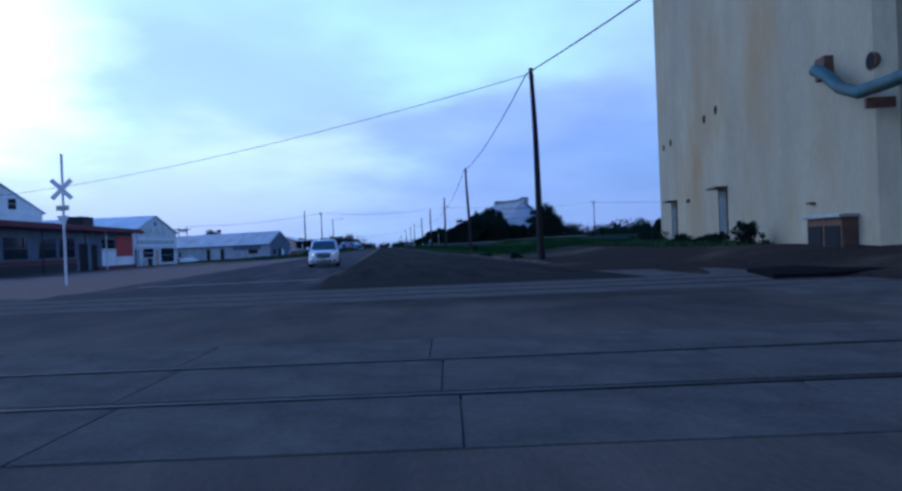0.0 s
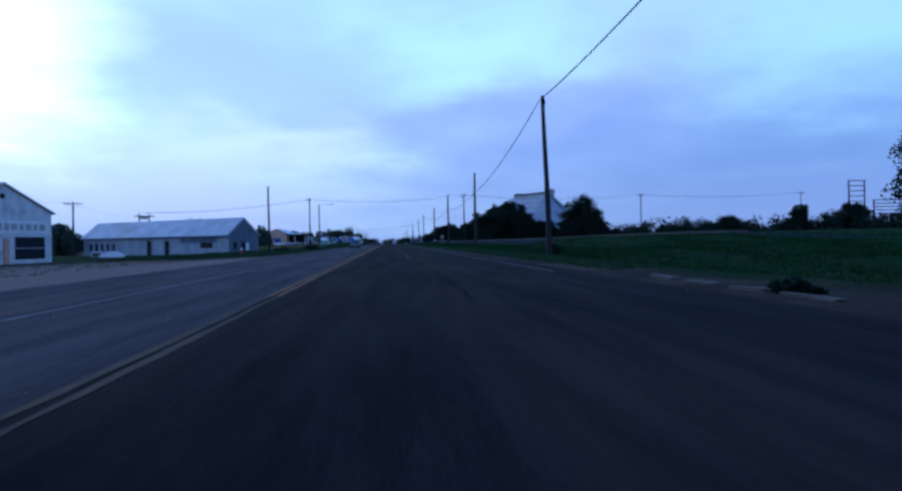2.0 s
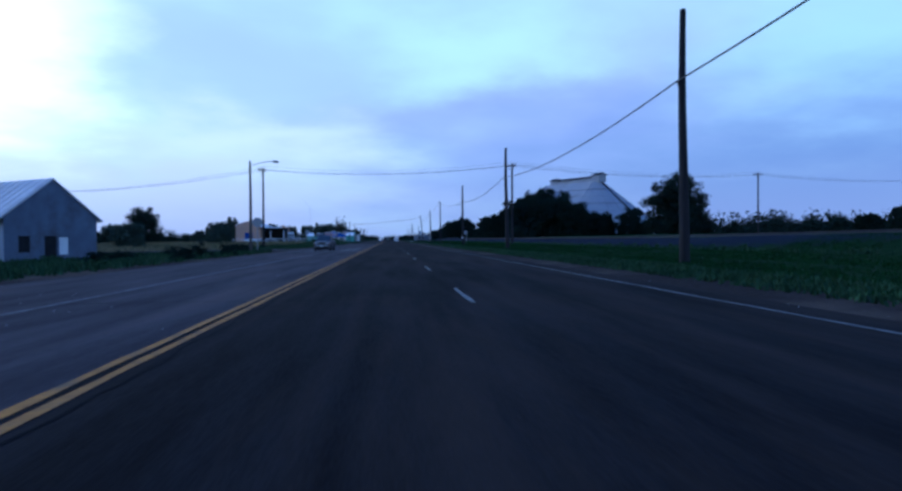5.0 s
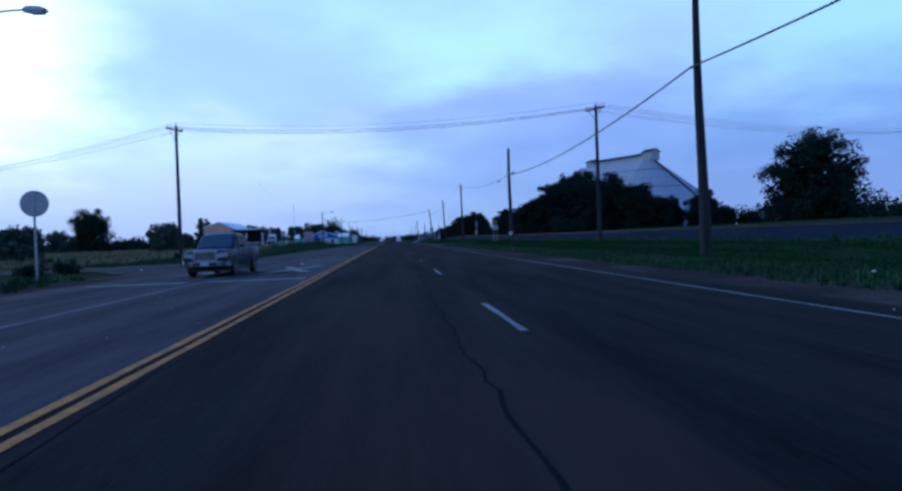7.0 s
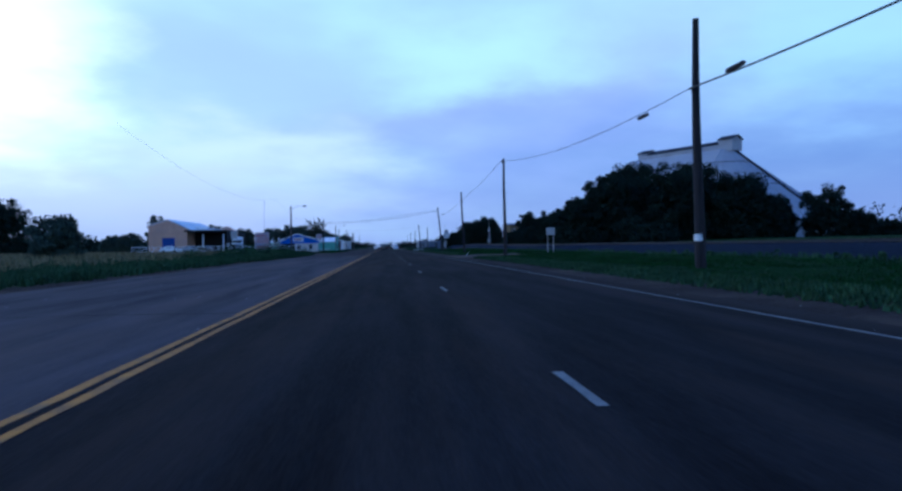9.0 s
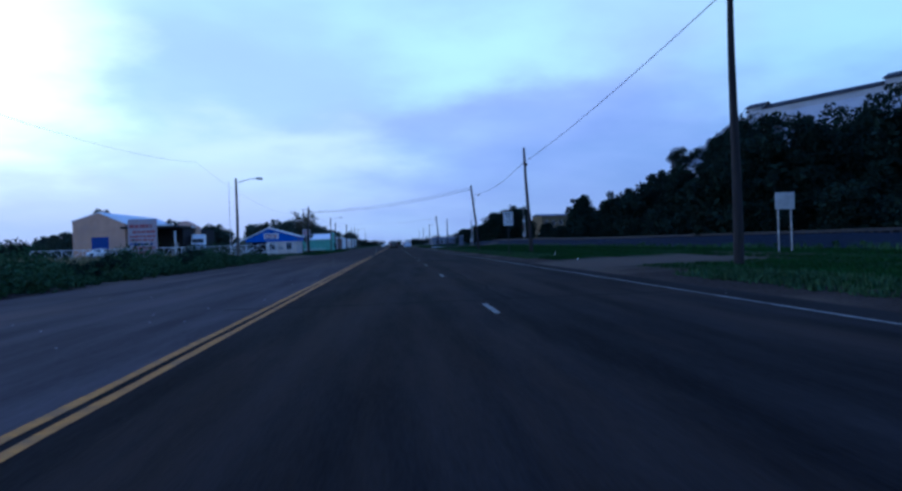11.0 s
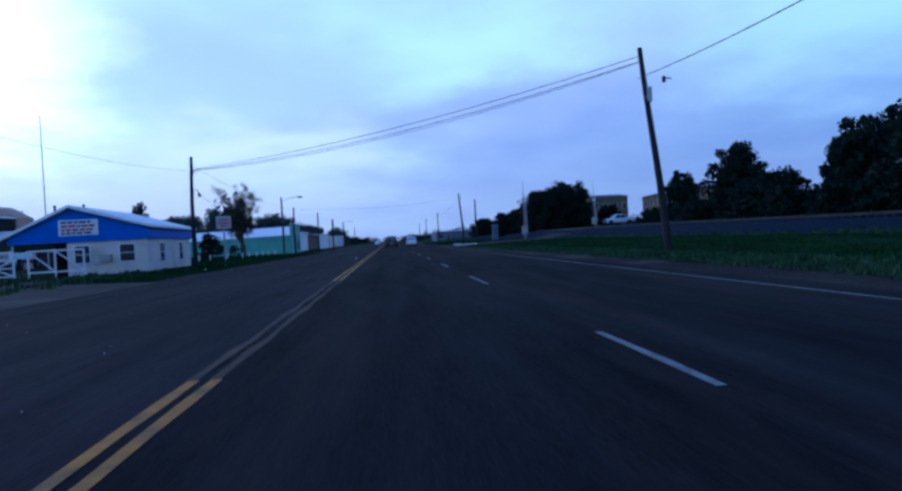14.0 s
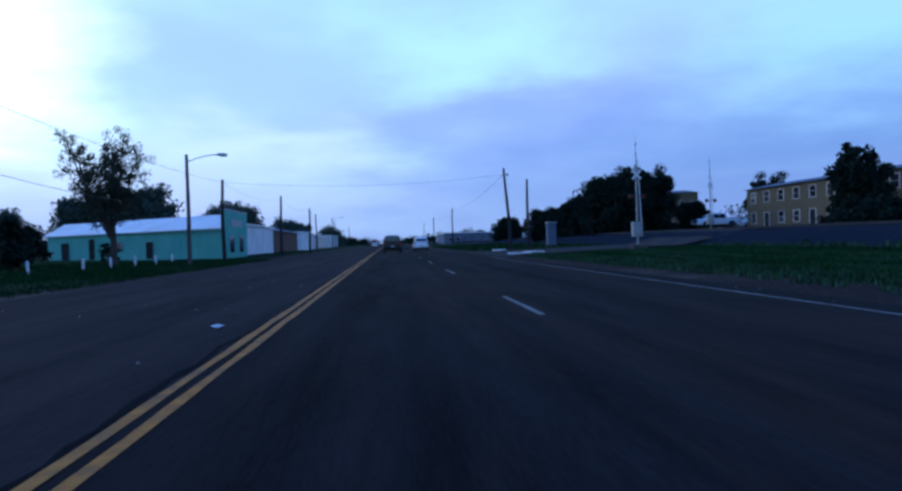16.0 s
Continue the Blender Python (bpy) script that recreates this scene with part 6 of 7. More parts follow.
rng_h = random.Random(31)
for k in range(26):
    hx, hy = 34.5 + rng_h.uniform(-1, 2.5), 284 + k * 5.0
    if 392 < hy < 420:
        continue
    mass_tree(hx, hy, ground_z(hx, hy) + rng_h.uniform(2.2, 4.2) * (0.5 if hy > 374 else 1.0), rng_h.uniform(2.6, 3.4), 500 + k, leaves=2600, size=0.17, name="shrub", label="dark tangled shrub at the foot of the trees", group="railside shrubs")
for k, (hx, hy, hh, hr) in enumerate(((-9.8, 172.5, 0.8, 0.8), (-10.4, 176.5, 1.0, 1.0), (-9.4, 179.6, 0.9, 0.9), (-10.6, 186.0, 0.9, 1.0), (-11.4, 193.5, 1.1, 1.2), (-9.0, 168.2, 0.6, 0.7), (-12.0, 199.0, 1.0, 1.1), (-13.0, 204.0, 0.9, 1.0), (-12.8, 166.5, 0.8, 1.0), (-15.0, 176.0, 0.9, 1.3), (-15.5, 188.0, 0.9, 1.3), (-16.6, 232.0, 0.8, 1.0), (10.3, 72.0, 0.25, 0.5), (11.8, 79.5, 0.2, 0.4), (10.1, 82.0, 0.28, 0.5), (13.4, 112.5, 0.7, 0.8), (18.8, 66.5, 0.6, 0.9), (18.3, 63.2, 0.5, 0.8), (17.7, 60.4, 0.6, 0.8), (20.2, 73.5, 0.9, 1.2), (20.9, 77.0, 1.1, 1.4), (-10.2, 271.0, 0.9, 0.9), (-9.6, 275.5, 0.8, 0.9), (-10.4, 281.0, 1.1, 1.1), (-10.0, 287.5, 1.0, 1.0), (-10.8, 293.0, 1.1, 1.1), (-10.2, 299.0, 0.9, 1.0))):
    tree(hx, hy, ground_z(hx, hy) + hh, hr, 560 + k, leaves=1500, size=0.055, name="weed_clump", label="low dark weed clump on the verge", material=LEAF, clumps=16, low=0.0, gaps=0.1, group="weed clumps")


def far_woods():
    rng = np.random.default_rng(77)
    cs, rs = [], []
    for x0, x1, y0, y1, n, h in ((-260, -90, 430, 620, 150, 7), (95, 420, 300, 560, 420, 9.5), (40, 300, 600, 900, 200, 8), (-300, -40, 640, 1000, 220, 8), (-170, -70, 250, 330, 60, 5), (100, 190, 190, 260, 30, 6), (-260, 260, 1620, 1900, 260, 15), (12, 60, 700, 900, 50, 7), (-70, -16, 700, 1000, 60, 7)):
        for _ in range(n):
            x, y = rng.uniform(x0, x1), rng.uniform(y0, y1)
            hh = h * rng.uniform(0.5, 1.1)
            for k in range(3):
                cs.append((x + rng.uniform(-2, 2), y + rng.uniform(-2, 2), ground_z(x, y) + hh * (0.12 + 0.22 * k)))
                rs.append(hh * 0.38)
    v, f = leaf_cloud(cs, rs, 70, 0.55, rng, 0.8)
    tagged(new("far_woods", from_arrays("far_woods", v.tolist(), f.tolist(), LEAF)), "distant dark tree line on the flat horizon", "woods", kind="stuff")


far_woods()


def blades(name, areas, material, label, seed, width=0.02):
    """Thin bent blades in tufts over strips of ground: x0, x1, y0, y1, tufts, height."""
    rng = np.random.default_rng(seed)
    V, F = [], []
    base = 0
    for x0, x1, y0, y1, n, h, bias in areas:
        x = x0 + (x1 - x0) * rng.random(n) ** bias
        y = rng.uniform(y0, y1, n)
        per = 5
        x, y = np.repeat(x, per) + rng.normal(0, 0.10, n * per), np.repeat(y, per) + rng.normal(0, 0.10, n * per)
        z = np.array([ground_z(a, b) for a, b in zip(x, y)]) - 0.02
        hh = h * rng.uniform(0.45, 1.25, n * per)
        ang = rng.uniform(0, 2 * math.pi, n * per)
        lean = rng.uniform(0.1, 0.6, n * per) * hh
        w = width * (1 + hh)
        p = np.stack([x, y, z], 1)
        side = np.stack([np.cos(ang), np.sin(ang), 0 * ang], 1) * w[:, None]
        tip = p + np.stack([-np.sin(ang) * lean, np.cos(ang) * lean, hh], 1)
        V.append(np.stack([p - side, p + side, tip], 1).reshape(-1, 3))
        F.append(np.arange(3 * len(x)).reshape(-1, 3) + base)
        base += 3 * len(x)
    v, f = np.concatenate(V), np.concatenate(F)
    tagged(new(name, from_arrays(name, v.tolist(), f.tolist(), material)), label, "grass", kind="stuff")


blades("grass", [(22, 27, 98, 165, 6500, 0.11, 1.0), (12.5, 30, 82, 98, 6000, 0.10, 1.0), (10.6, 22, 98, 180, 20000, 0.10, 1.2), (10.6, 22, 180, 268, 24000, 0.10, 1.2), (10.6, 22, 283, 384, 24500, 0.10, 1.2), (11, 22, 267, 273, 1300, 0.10, 1.0), (16.5, 22, 272, 284, 1500, 0.10, 1.0), (9.6, 22, 402, 470, 1800, 0.3, 1.0), (22, 60, 98, 122, 1500, 0.14, 1.0), (-12, -8.0, 334, 398, 7000, 0.13, 1.0), (-22, -11.5, 354, 392, 1800, 0.25, 1.0)], GRASS, "green mown verge grass along the highway", 11, 0.018)
def weed_mass():
    rng = np.random.default_rng(41)
    cs, rs = [], []
    for x0, x1, y0, y1, n, h in ((-15, -9.0, 268, 300, 620, 1.6), (-10.5, -8.0, 266, 306, 420, 0.95), (-15, -9.3, 296, 307, 200, 0.85), (-15, -9.6, 303, 316, 120, 0.32), (-19, -9.0, 218, 268, 420, 0.55), (-24, -9.0, 130, 198, 520, 0.5), (-15, -9.5, 334, 362, 70, 0.18), (21.5, 23.5, 118, 384, 220, 0.28), (13, 21, 402, 440, 60, 0.5)):
        for _ in range(n):
            x, y = rng.uniform(x0, x1), rng.uniform(y0, y1)
            q = h * rng.uniform(0.3, 1.0) * (0.6 + 0.4 * math.sin(y * 0.55 + x))
            cs.append((x, y, ground_z(x, y) + q * 0.45))
            rs.append(max(0.15, q * 0.75))
    v, f = leaf_cloud(cs, rs, 80, 0.075, rng, 0.9)
    tagged(new("weed_patch", from_arrays("weed_patch", v.tolist(), f.tolist(), WEED)), "tangled dark weeds crowding the road verge", "weeds", kind="stuff")


weed_mass()
blades("roadside_weeds", [(-16, -8.8, 268, 318, 3500, 0.2, 0.8), (-20, -8.6, 222, 268, 1800, 0.40, 0.8), (-24, -8.4, 130, 196, 2200, 0.34, 0.8), (-22, -10, 290, 340, 900, 0.3, 1.0), (21.2, 22.8, 118, 384, 1200, 0.3, 1.0), (31, 40, 118, 400, 2600, 0.28, 1.0), (16.5, 21, 56, 78, 900, 0.25, 1.0), (10.0, 12.0, 92, 268, 9000, 0.15, 1.0), (10.0, 12.0, 288, 384, 5000, 0.15, 1.0)], WEED, "dark uneven roadside weeds", 12, 0.035)
blades("dry_grass", [(-90, -18, 225, 345, 5000, 0.5, 1.0), (-60, -14, 100, 130, 800, 0.15, 1.0)], DRY, "dry straw-coloured grass in the field and verge", 13, 0.03)


# ---- vehicles ----
def loft(bm, rings, cap=True):
    vs = [[bm.verts.new(p) for p in r] for r in rings]
    n = len(rings[0])
    for a, b in zip(vs, vs[1:]):
        for k in range(n):
            bm.faces.new((a[k], a[(k + 1) % n], b[(k + 1) % n], b[k]))
    if cap:
        bm.faces.new(vs[0][::-1])
        bm.faces.new(vs[-1])
    return bm


def body_ring(y, w, z0, z1, crown=0.04, tuck=0.08):
    """A closed section across the body at y, from sill z0 to shoulder z1, half width w."""
    h = z1 - z0
    side = [(w - tuck, z0), (w - 0.02, z0 + h * 0.18), (w, z0 + h * 0.45), (w - 0.015, z0 + h * 0.8), (w - 0.07, z1 - 0.01), (w * 0.5, z1 + crown)]
    return [(x, y, z) for x, z in side] + [(-x, y, z) for x, z in side[::-1]]


def cabin_ring(y, wb, wt, zb, zt, crown=0.03):
    side = [(wb, zb), (wb - (wb - wt) * 0.5, (zb + zt) / 2), (wt + 0.02, zt - 0.07), (wt - 0.08, zt), (wt * 0.4, zt + crown)]
    return [(x, y, z) for x, z in side] + [(-x, y, z) for x, z in side[::-1]]


def quad_panel(t, name, pts, material, out, label="", push=0.004):
    """A thin panel on four corners, pushed out along a direction."""
    b = B()
    o = Vector(out)
    lo = [b.verts.new(Vector(p) + o * push) for p in pts]
    hi = [b.verts.new(Vector(p) + o * (push + 0.012)) for p in pts]
    b.faces.new(lo[::-1])
    b.faces.new(hi)
    for k in range(4):
        b.faces.new((lo[k], lo[(k + 1) % 4], hi[(k + 1) % 4], hi[k]))
    return part(name, b, material, t, label)


def wheel(t, x, y, r, width, rimmat):
    s = 1 if x > 0 else -1
    b = B()
    n = 28
    prof = [(0.0, r * 0.62), (0.0, r * 0.9), (width * 0.12, r), (width * 0.88, r), (width, r * 0.9), (width, r * 0.62)]
    rings = []
    for k in range(n):
        a = 2 * math.pi * k / n
        rings.append([b.verts.new((x - s * width * 0.5 + s * (q - width * 0.0), y + math.cos(a) * rr, r + math.sin(a) * rr)) for q, rr in prof])
    for k in range(n):
        for j in range(len(prof) - 1):
            b.faces.new((rings[k][j], rings[k][j + 1], rings[(k + 1) % n][j + 1], rings[(k + 1) % n][j]))
    w = part("wheel", b, RUBBER, t, smooth=True)
    b = B()
    xo = x + s * width * 0.42
    tube(b, (xo - s * 0.05, y, r), (xo, y, r), r * 0.64, r * 0.62, 24)
    part("rim_disc", b, PLASTIC, w)
    b = B()
    for k in range(6):
        a = 2 * math.pi * k / 6
        tube(b, (xo + s * 0.01, y + math.cos(a) * r * 0.1, r + math.sin(a) * r * 0.1), (xo + s * 0.005, y + math.cos(a) * r * 0.58, r + math.sin(a) * r * 0.58), r * 0.10, r * 0.12, 6)
    for k in range(18):
        a0, a1 = 2 * math.pi * k / 18, 2 * math.pi * (k + 1) / 18
        tube(b, (xo + s * 0.01, y + math.cos(a0) * r * 0.6, r + math.sin(a0) * r * 0.6), (xo + s * 0.01, y + math.cos(a1) * r * 0.6, r + math.sin(a1) * r * 0.6), 0.018, 0.018, 5, False)
    part("rim", b, rimmat, w)


def arch(t, x, y, r):
    b = B()
    s = 1 if x > 0 else -1
    pts = [(y + math.cos(math.pi * k / 12) * r * 1.2, r + math.sin(math.pi * k / 12) * r * 1.2) for k in range(13)]
    prism(b, pts, "x", min(x, x - s * 0.25), max(x, x - s * 0.25))
    part("wheel_arch", b, PLASTIC, t)


def vehicle(kind, x, y, turn, paint_mat, label, z=None, lit=False, scale=1.0):
    """A car seen from its nose at local -y. Kinds: van, pickup, suv, sedan."""
    z = 0.034 if z is None else z
    t = thing({"van": "minivan", "pickup": "pickup_truck", "suv": "suv", "sedan": "sedan_car"}[kind], x, y, z, turn, label, "car")
    t.scale = (scale, scale, scale)
    W = {"van": 0.97, "pickup": 0.99, "suv": 0.93, "sedan": 0.9}[kind]
    if kind == "van":
        L, r, wy = 5.1, 0.355, (0.95, 4.0)
        st = [(-0.06, W * 0.60, 0.38, 0.66), (0.0, W * 0.76, 0.32, 0.80), (0.10, W * 0.88, 0.27, 0.90), (0.30, W * 0.96, 0.22, 0.975), (0.75, W, 0.22, 1.05), (1.25, W, 0.22, 1.11), (3.0, W, 0.22, 1.14), (4.6, W, 0.24, 1.14), (5.0, W * 0.96, 0.30, 1.12), (5.1, W * 0.9, 0.38, 1.02)]
        cab = [(0.98, 0.90, 0.86, 1.02, 1.10), (2.0, 0.92, 0.77, 1.07, 1.69), (2.6, 0.92, 0.76, 1.09, 1.76), (4.4, 0.92, 0.75, 1.1, 1.74), (4.75, 0.91, 0.76, 1.1, 1.66), (5.02, 0.88, 0.80, 1.08, 1.14)]
    elif kind == "pickup":
        L, r, wy = 5.9, 0.42, (1.05, 4.65)
        st = [(-0.02, W * 0.9, 0.50, 1.08), (0.06, W * 0.97, 0.46, 1.13), (0.4, W, 0.46, 1.17), (1.5, W, 0.46, 1.22), (4.0, W, 0.48, 1.26), (4.02, W, 0.48, 1.30), (5.75, W, 0.50, 1.30), (5.9, W * 0.97, 0.56, 1.28)]
        cab = [(1.35, 0.92, 0.86, 1.14, 1.22), (2.1, 0.94, 0.76, 1.18, 1.84), (2.5, 0.94, 0.75, 1.2, 1.92), (3.6, 0.94, 0.75, 1.2, 1.91), (3.95, 0.93, 0.78, 1.2, 1.80), (4.05, 0.92, 0.84, 1.2, 1.28)]
    elif kind == "suv":
        L, r, wy = 4.6, 0.35, (0.9, 3.55)
        st = [(0.0, W * 0.84, 0.40, 0.78), (0.12, W * 0.95, 0.32, 0.92), (0.6, W, 0.28, 1.0), (1.4, W, 0.28, 1.08), (4.0, W, 0.28, 1.10), (4.5, W * 0.97, 0.36, 1.08), (4.6, W * 0.92, 0.42, 0.98)]
        cab = [(1.15, 0.88, 0.8, 1.0, 1.07), (1.9, 0.88, 0.72, 1.04, 1.62), (2.4, 0.88, 0.71, 1.06, 1.70), (3.9, 0.87, 0.71, 1.06, 1.68), (4.3, 0.86, 0.72, 1.06, 1.55), (4.52, 0.84, 0.78, 1.04, 1.1)]
    else:
        L, r, wy = 4.8, 0.33, (0.95, 3.7)
        st = [(0.0, W * 0.82, 0.34, 0.62), (0.12, W * 0.94, 0.26, 0.74), (0.6, W, 0.22, 0.84), (1.4, W, 0.22, 0.92), (3.8, W, 0.22, 0.96), (4.7, W * 0.95, 0.3, 0.92), (4.8, W * 0.9, 0.36, 0.84)]
        cab = [(1.2, 0.86, 0.8, 0.84, 0.92), (2.05, 0.84, 0.64, 0.9, 1.36), (2.6, 0.84, 0.63, 0.92, 1.43), (3.2, 0.84, 0.63, 0.92, 1.41), (4.0, 0.84, 0.72, 0.9, 0.98)]
    b = B()
    loft(b, [body_ring(yy, w, z0, z1) for yy, w, z0, z1 in st])
    part("body", b, paint_mat, t, smooth=True)
    b = B()
    loft(b, [cabin_ring(*c) for c in cab])
    part("cabin", b, paint_mat, t, smooth=True)
    # panes laid on the cabin
    f0, f1 = cab[0], cab[1]
    quad_panel(t, "windscreen", [(-f0[2] * 0.90, f0[0] + 0.07, f0[4] + 0.035), (f0[2] * 0.90, f0[0] + 0.07, f0[4] + 0.035), (f1[2] * 0.86, f1[0] - 0.05, f1[4] - 0.05), (-f1[2] * 0.86, f1[0] - 0.05, f1[4] - 0.05)], CAR_GLASS, (0, -0.9, 0.8), push=0.045)
    b = B()
    box(b, -f0[2] * 0.90, f0[2] * 0.90, f0[0] - 0.10, f0[0] + 0.06, f0[4] - 0.01, f0[4] + 0.045, 0.01)
    part("wiper_cowl", b, PLASTIC, t, "dark cowl below the windscreen")
    q0, q1 = cab[-1], cab[-2]
    quad_panel(t, "rear_window", [(q0[2] * 0.9, q0[0] - 0.02, q0[4] + 0.08), (-q0[2] * 0.9, q0[0] - 0.02, q0[4] + 0.08), (-q1[2] * 0.9, q1[0] + 0.03, q1[4] - 0.05), (q1[2] * 0.9, q1[0] + 0.03, q1[4] - 0.05)], CAR_GLASS, (0, 1, 0.25), push=0.035)
    zb, zt = cab[2][3] + 0.05, cab[2][4] - 0.10
    y_front, y_back = cab[1][0] - 0.25, cab[-2][0] - 0.02
    cuts = {"van": (0.0, 0.40, 0.72, 1.0), "pickup": (0.0, 0.5, 0.96), "suv": (0.0, 0.42, 0.76, 1.0), "sedan": (0.0, 0.5, 1.0)}[kind]
    for s in (-1, 1):
        for u0, u1 in zip(cuts, cuts[1:]):
            ya, yb = y_front + (y_back - y_front) * u0 + 0.04, y_front + (y_back - y_front) * u1 - 0.04
            wb, wt = cab[2][1] - 0.006, cab[2][2] + 0.035
            yt = ya + (0.32 if u0 == 0 else 0.02)
            quad_panel(t, "side_window", [(s * wb, ya, zb), (s * wb, yb, zb), (s * wt, yb - 0.03, zt), (s * wt, yt, zt)], SIDE_GLASS, (s, 0, 0.15), push=0.012)
        b = B()
        box(b, min(s * W, s * (W + 0.19)), max(s * W, s * (W + 0.19)), y_front + 0.02, y_front + 0.11, zb + 0.02, zb + 0.16, 0.03)
        part("mirror", b, paint_mat if kind == "van" else PLASTIC, t)
        for yy in {"van": (1.62, 2.62, 3.72), "pickup": (1.72, 2.72, 3.72), "suv": (1.5, 2.4, 3.3), "sedan": (1.5, 2.5, 3.4)}[kind]:
            b = B()
            box(b, s * (W - 0.006) - 0.007, s * (W - 0.006) + 0.007, yy - 0.004, yy + 0.004, st[3][2] + 0.2, zb - 0.06)
            part("door_seam", b, PLASTIC, t)
        for yy in {"van": (2.45, 2.8), "pickup": (2.5, 3.5), "suv": (2.2, 3.1), "sedan": (2.3, 3.2)}[kind]:
            b = B()
            box(b, s * W - 0.02, s * W + 0.02, yy - 0.09, yy + 0.09, zb - 0.17, zb - 0.135, 0.008)
            part("door_handle", b, paint_mat, t)
        for wyy in wy:
            arch(t, s * (W + 0.004), wyy, r)
            wheel(t, s * (W - 0.10), wyy, r, 0.24, RIM)
        b = B()
        hz = {"van": (0.72, 0.93), "pickup": (0.84, 1.06), "suv": (0.74, 0.9), "sedan": (0.58, 0.70)}[kind]
        prism(b, [(s * W * 0.52, hz[0]), (s * W * 0.95, hz[0] + 0.04), (s * W * 0.95, hz[1]), (s * W * 0.55, hz[1] - 0.02)], "y", -0.05 if kind == "pickup" else 0.0, 0.30)
        if kind == "van":
            for v in b.verts:
                u = (abs(v.co.x) / W - 0.5) / 0.45
                v.co.y += 0.40 * u * u - 0.085
                v.co.x *= 0.98
        hl = part("headlight", b, LAMP_CLEAR, t)
        b = B()
        yb = -0.045 if kind == "van" else -0.055
        tube(b, (s * W * 0.66, yb, (hz[0] + hz[1]) / 2), (s * W * 0.66, 0.15, (hz[0] + hz[1]) / 2), 0.036, 0.036, 12)
        part("bulb", b, LAMP_ON if lit else LAMP_CLEAR, hl)
        b = B()
        if kind == "van":
            box(b, s * W * 0.80 - 0.025, s * W * 0.80 + 0.025, 0.02, 0.30, hz[0] + 0.05, hz[1] - 0.06, 0.01)
        else:
            box(b, s * W * 0.89 - 0.03, s * W * 0.89 + 0.03, -0.058, 0.36, hz[0] + 0.02, hz[1] - 0.02, 0.01)
        part("indicator", b, LAMP_AMBER, hl)
        b = B()
        tz = (0.78, 1.12) if kind != "sedan" else (0.62, 0.8)
        box(b, s * W * 0.9 - 0.09, s * W * 0.9 + 0.07, L - 0.22, L + 0.012, tz[0], tz[1], 0.01)
        part("tail_light", b, LAMP_RED, t)
    gz = {"van": (0.60, 0.87, 0.45), "pickup": (0.76, 1.10, 0.44), "suv": (0.62, 0.82, 0.45), "sedan": (0.5, 0.64, 0.4)}[kind]
    b = B()
    prism(b, [(-gz[2], gz[1]), (gz[2], gz[1]), (gz[2] * 0.86, gz[0]), (-gz[2] * 0.86, gz[0])], "y", -0.095 if kind == "van" else -0.03, 0.25)
    g = part("grille", b, PLASTIC, t)
    for k in range(4):
        zz = gz[0] + (gz[1] - gz[0]) * (k + 0.5) / 4
        b = B()
        yg = -0.108 if kind == "van" else -0.045
        box(b, -gz[2] * 0.9, gz[2] * 0.9, yg, yg + 0.02, zz - 0.008, zz + 0.008)
        part("grille_bar", b, CHROME, g)
    if kind == "van":
        b = B()
        box(b, -gz[2] - 0.03, gz[2] + 0.03, -0.115, 0.1, gz[1], gz[1] + 0.03, 0.01)
        box(b, -gz[2] * 0.86, gz[2] * 0.86, -0.11, 0.1, gz[0] - 0.025, gz[0], 0.01)
        part("grille_surround", b, CHROME, g)
    if kind == "pickup":
        b = B()
        for a in ((-gz[2] - 0.06, -gz[2], gz[0] - 0.06, gz[1] + 0.07), (gz[2], gz[2] + 0.06, gz[0] - 0.06, gz[1] + 0.07), (-gz[2], gz[2], gz[1], gz[1] + 0.07), (-gz[2], gz[2], gz[0] - 0.06, gz[0])):
            box(b, a[0], a[1], -0.06, 0.1, a[2], a[3], 0.01)
        part("grille_surround", b, CHROME, g)
    b = B()
    bz = {"van": (0.28, 0.60), "pickup": (0.48, 0.70), "suv": (0.34, 0.60), "sedan": (0.26, 0.50)}[kind]
    rings = []
    for uu in (-0.98, -0.93, -0.84, -0.65, -0.35, 0, 0.35, 0.65, 0.84, 0.93, 0.98):
        xx = W * uu
        f = -0.10 + (0.40 if kind != "pickup" else 0.16) * abs(uu) ** 5
        rings.append([(xx, f + 0.05, bz[0]), (xx, f, bz[0] + 0.08), (xx, f - 0.01, bz[1] - 0.07), (xx, f + 0.08, bz[1]), (xx, 0.5, bz[1]), (xx, 0.5, bz[0])])
    loft(b, rings)
    bp = part("front_bumper", b, CHROME if kind == "pickup" and paint_mat is not CAR_WHITE else paint_mat, t, smooth=True)
    b = B()
    box(b, -W * 0.50, W * 0.50, -0.125, 0.0, bz[0] + 0.05, bz[0] + 0.15, 0.01)
    part("air_intake", b, PLASTIC, bp)
    for s in (-1, 1):
        b = B()
        box(b, s * W * 0.74 - 0.11, s * W * 0.74 + 0.11, -0.075, 0.1, bz[0] + 0.08, bz[0] + 0.16, 0.02)
        part("fog_light", b, PLASTIC, bp)
    b = B()
    box(b, -0.17, 0.17, -0.145, -0.10, bz[1] - 0.2, bz[1] - 0.06)
    part("front_plate", b, PLATE, bp)
    b = B()
    box(b, -W * 0.95, W * 0.95, L - 0.1, L + 0.12, bz[0] + 0.08, bz[1] + 0.05, 0.03)
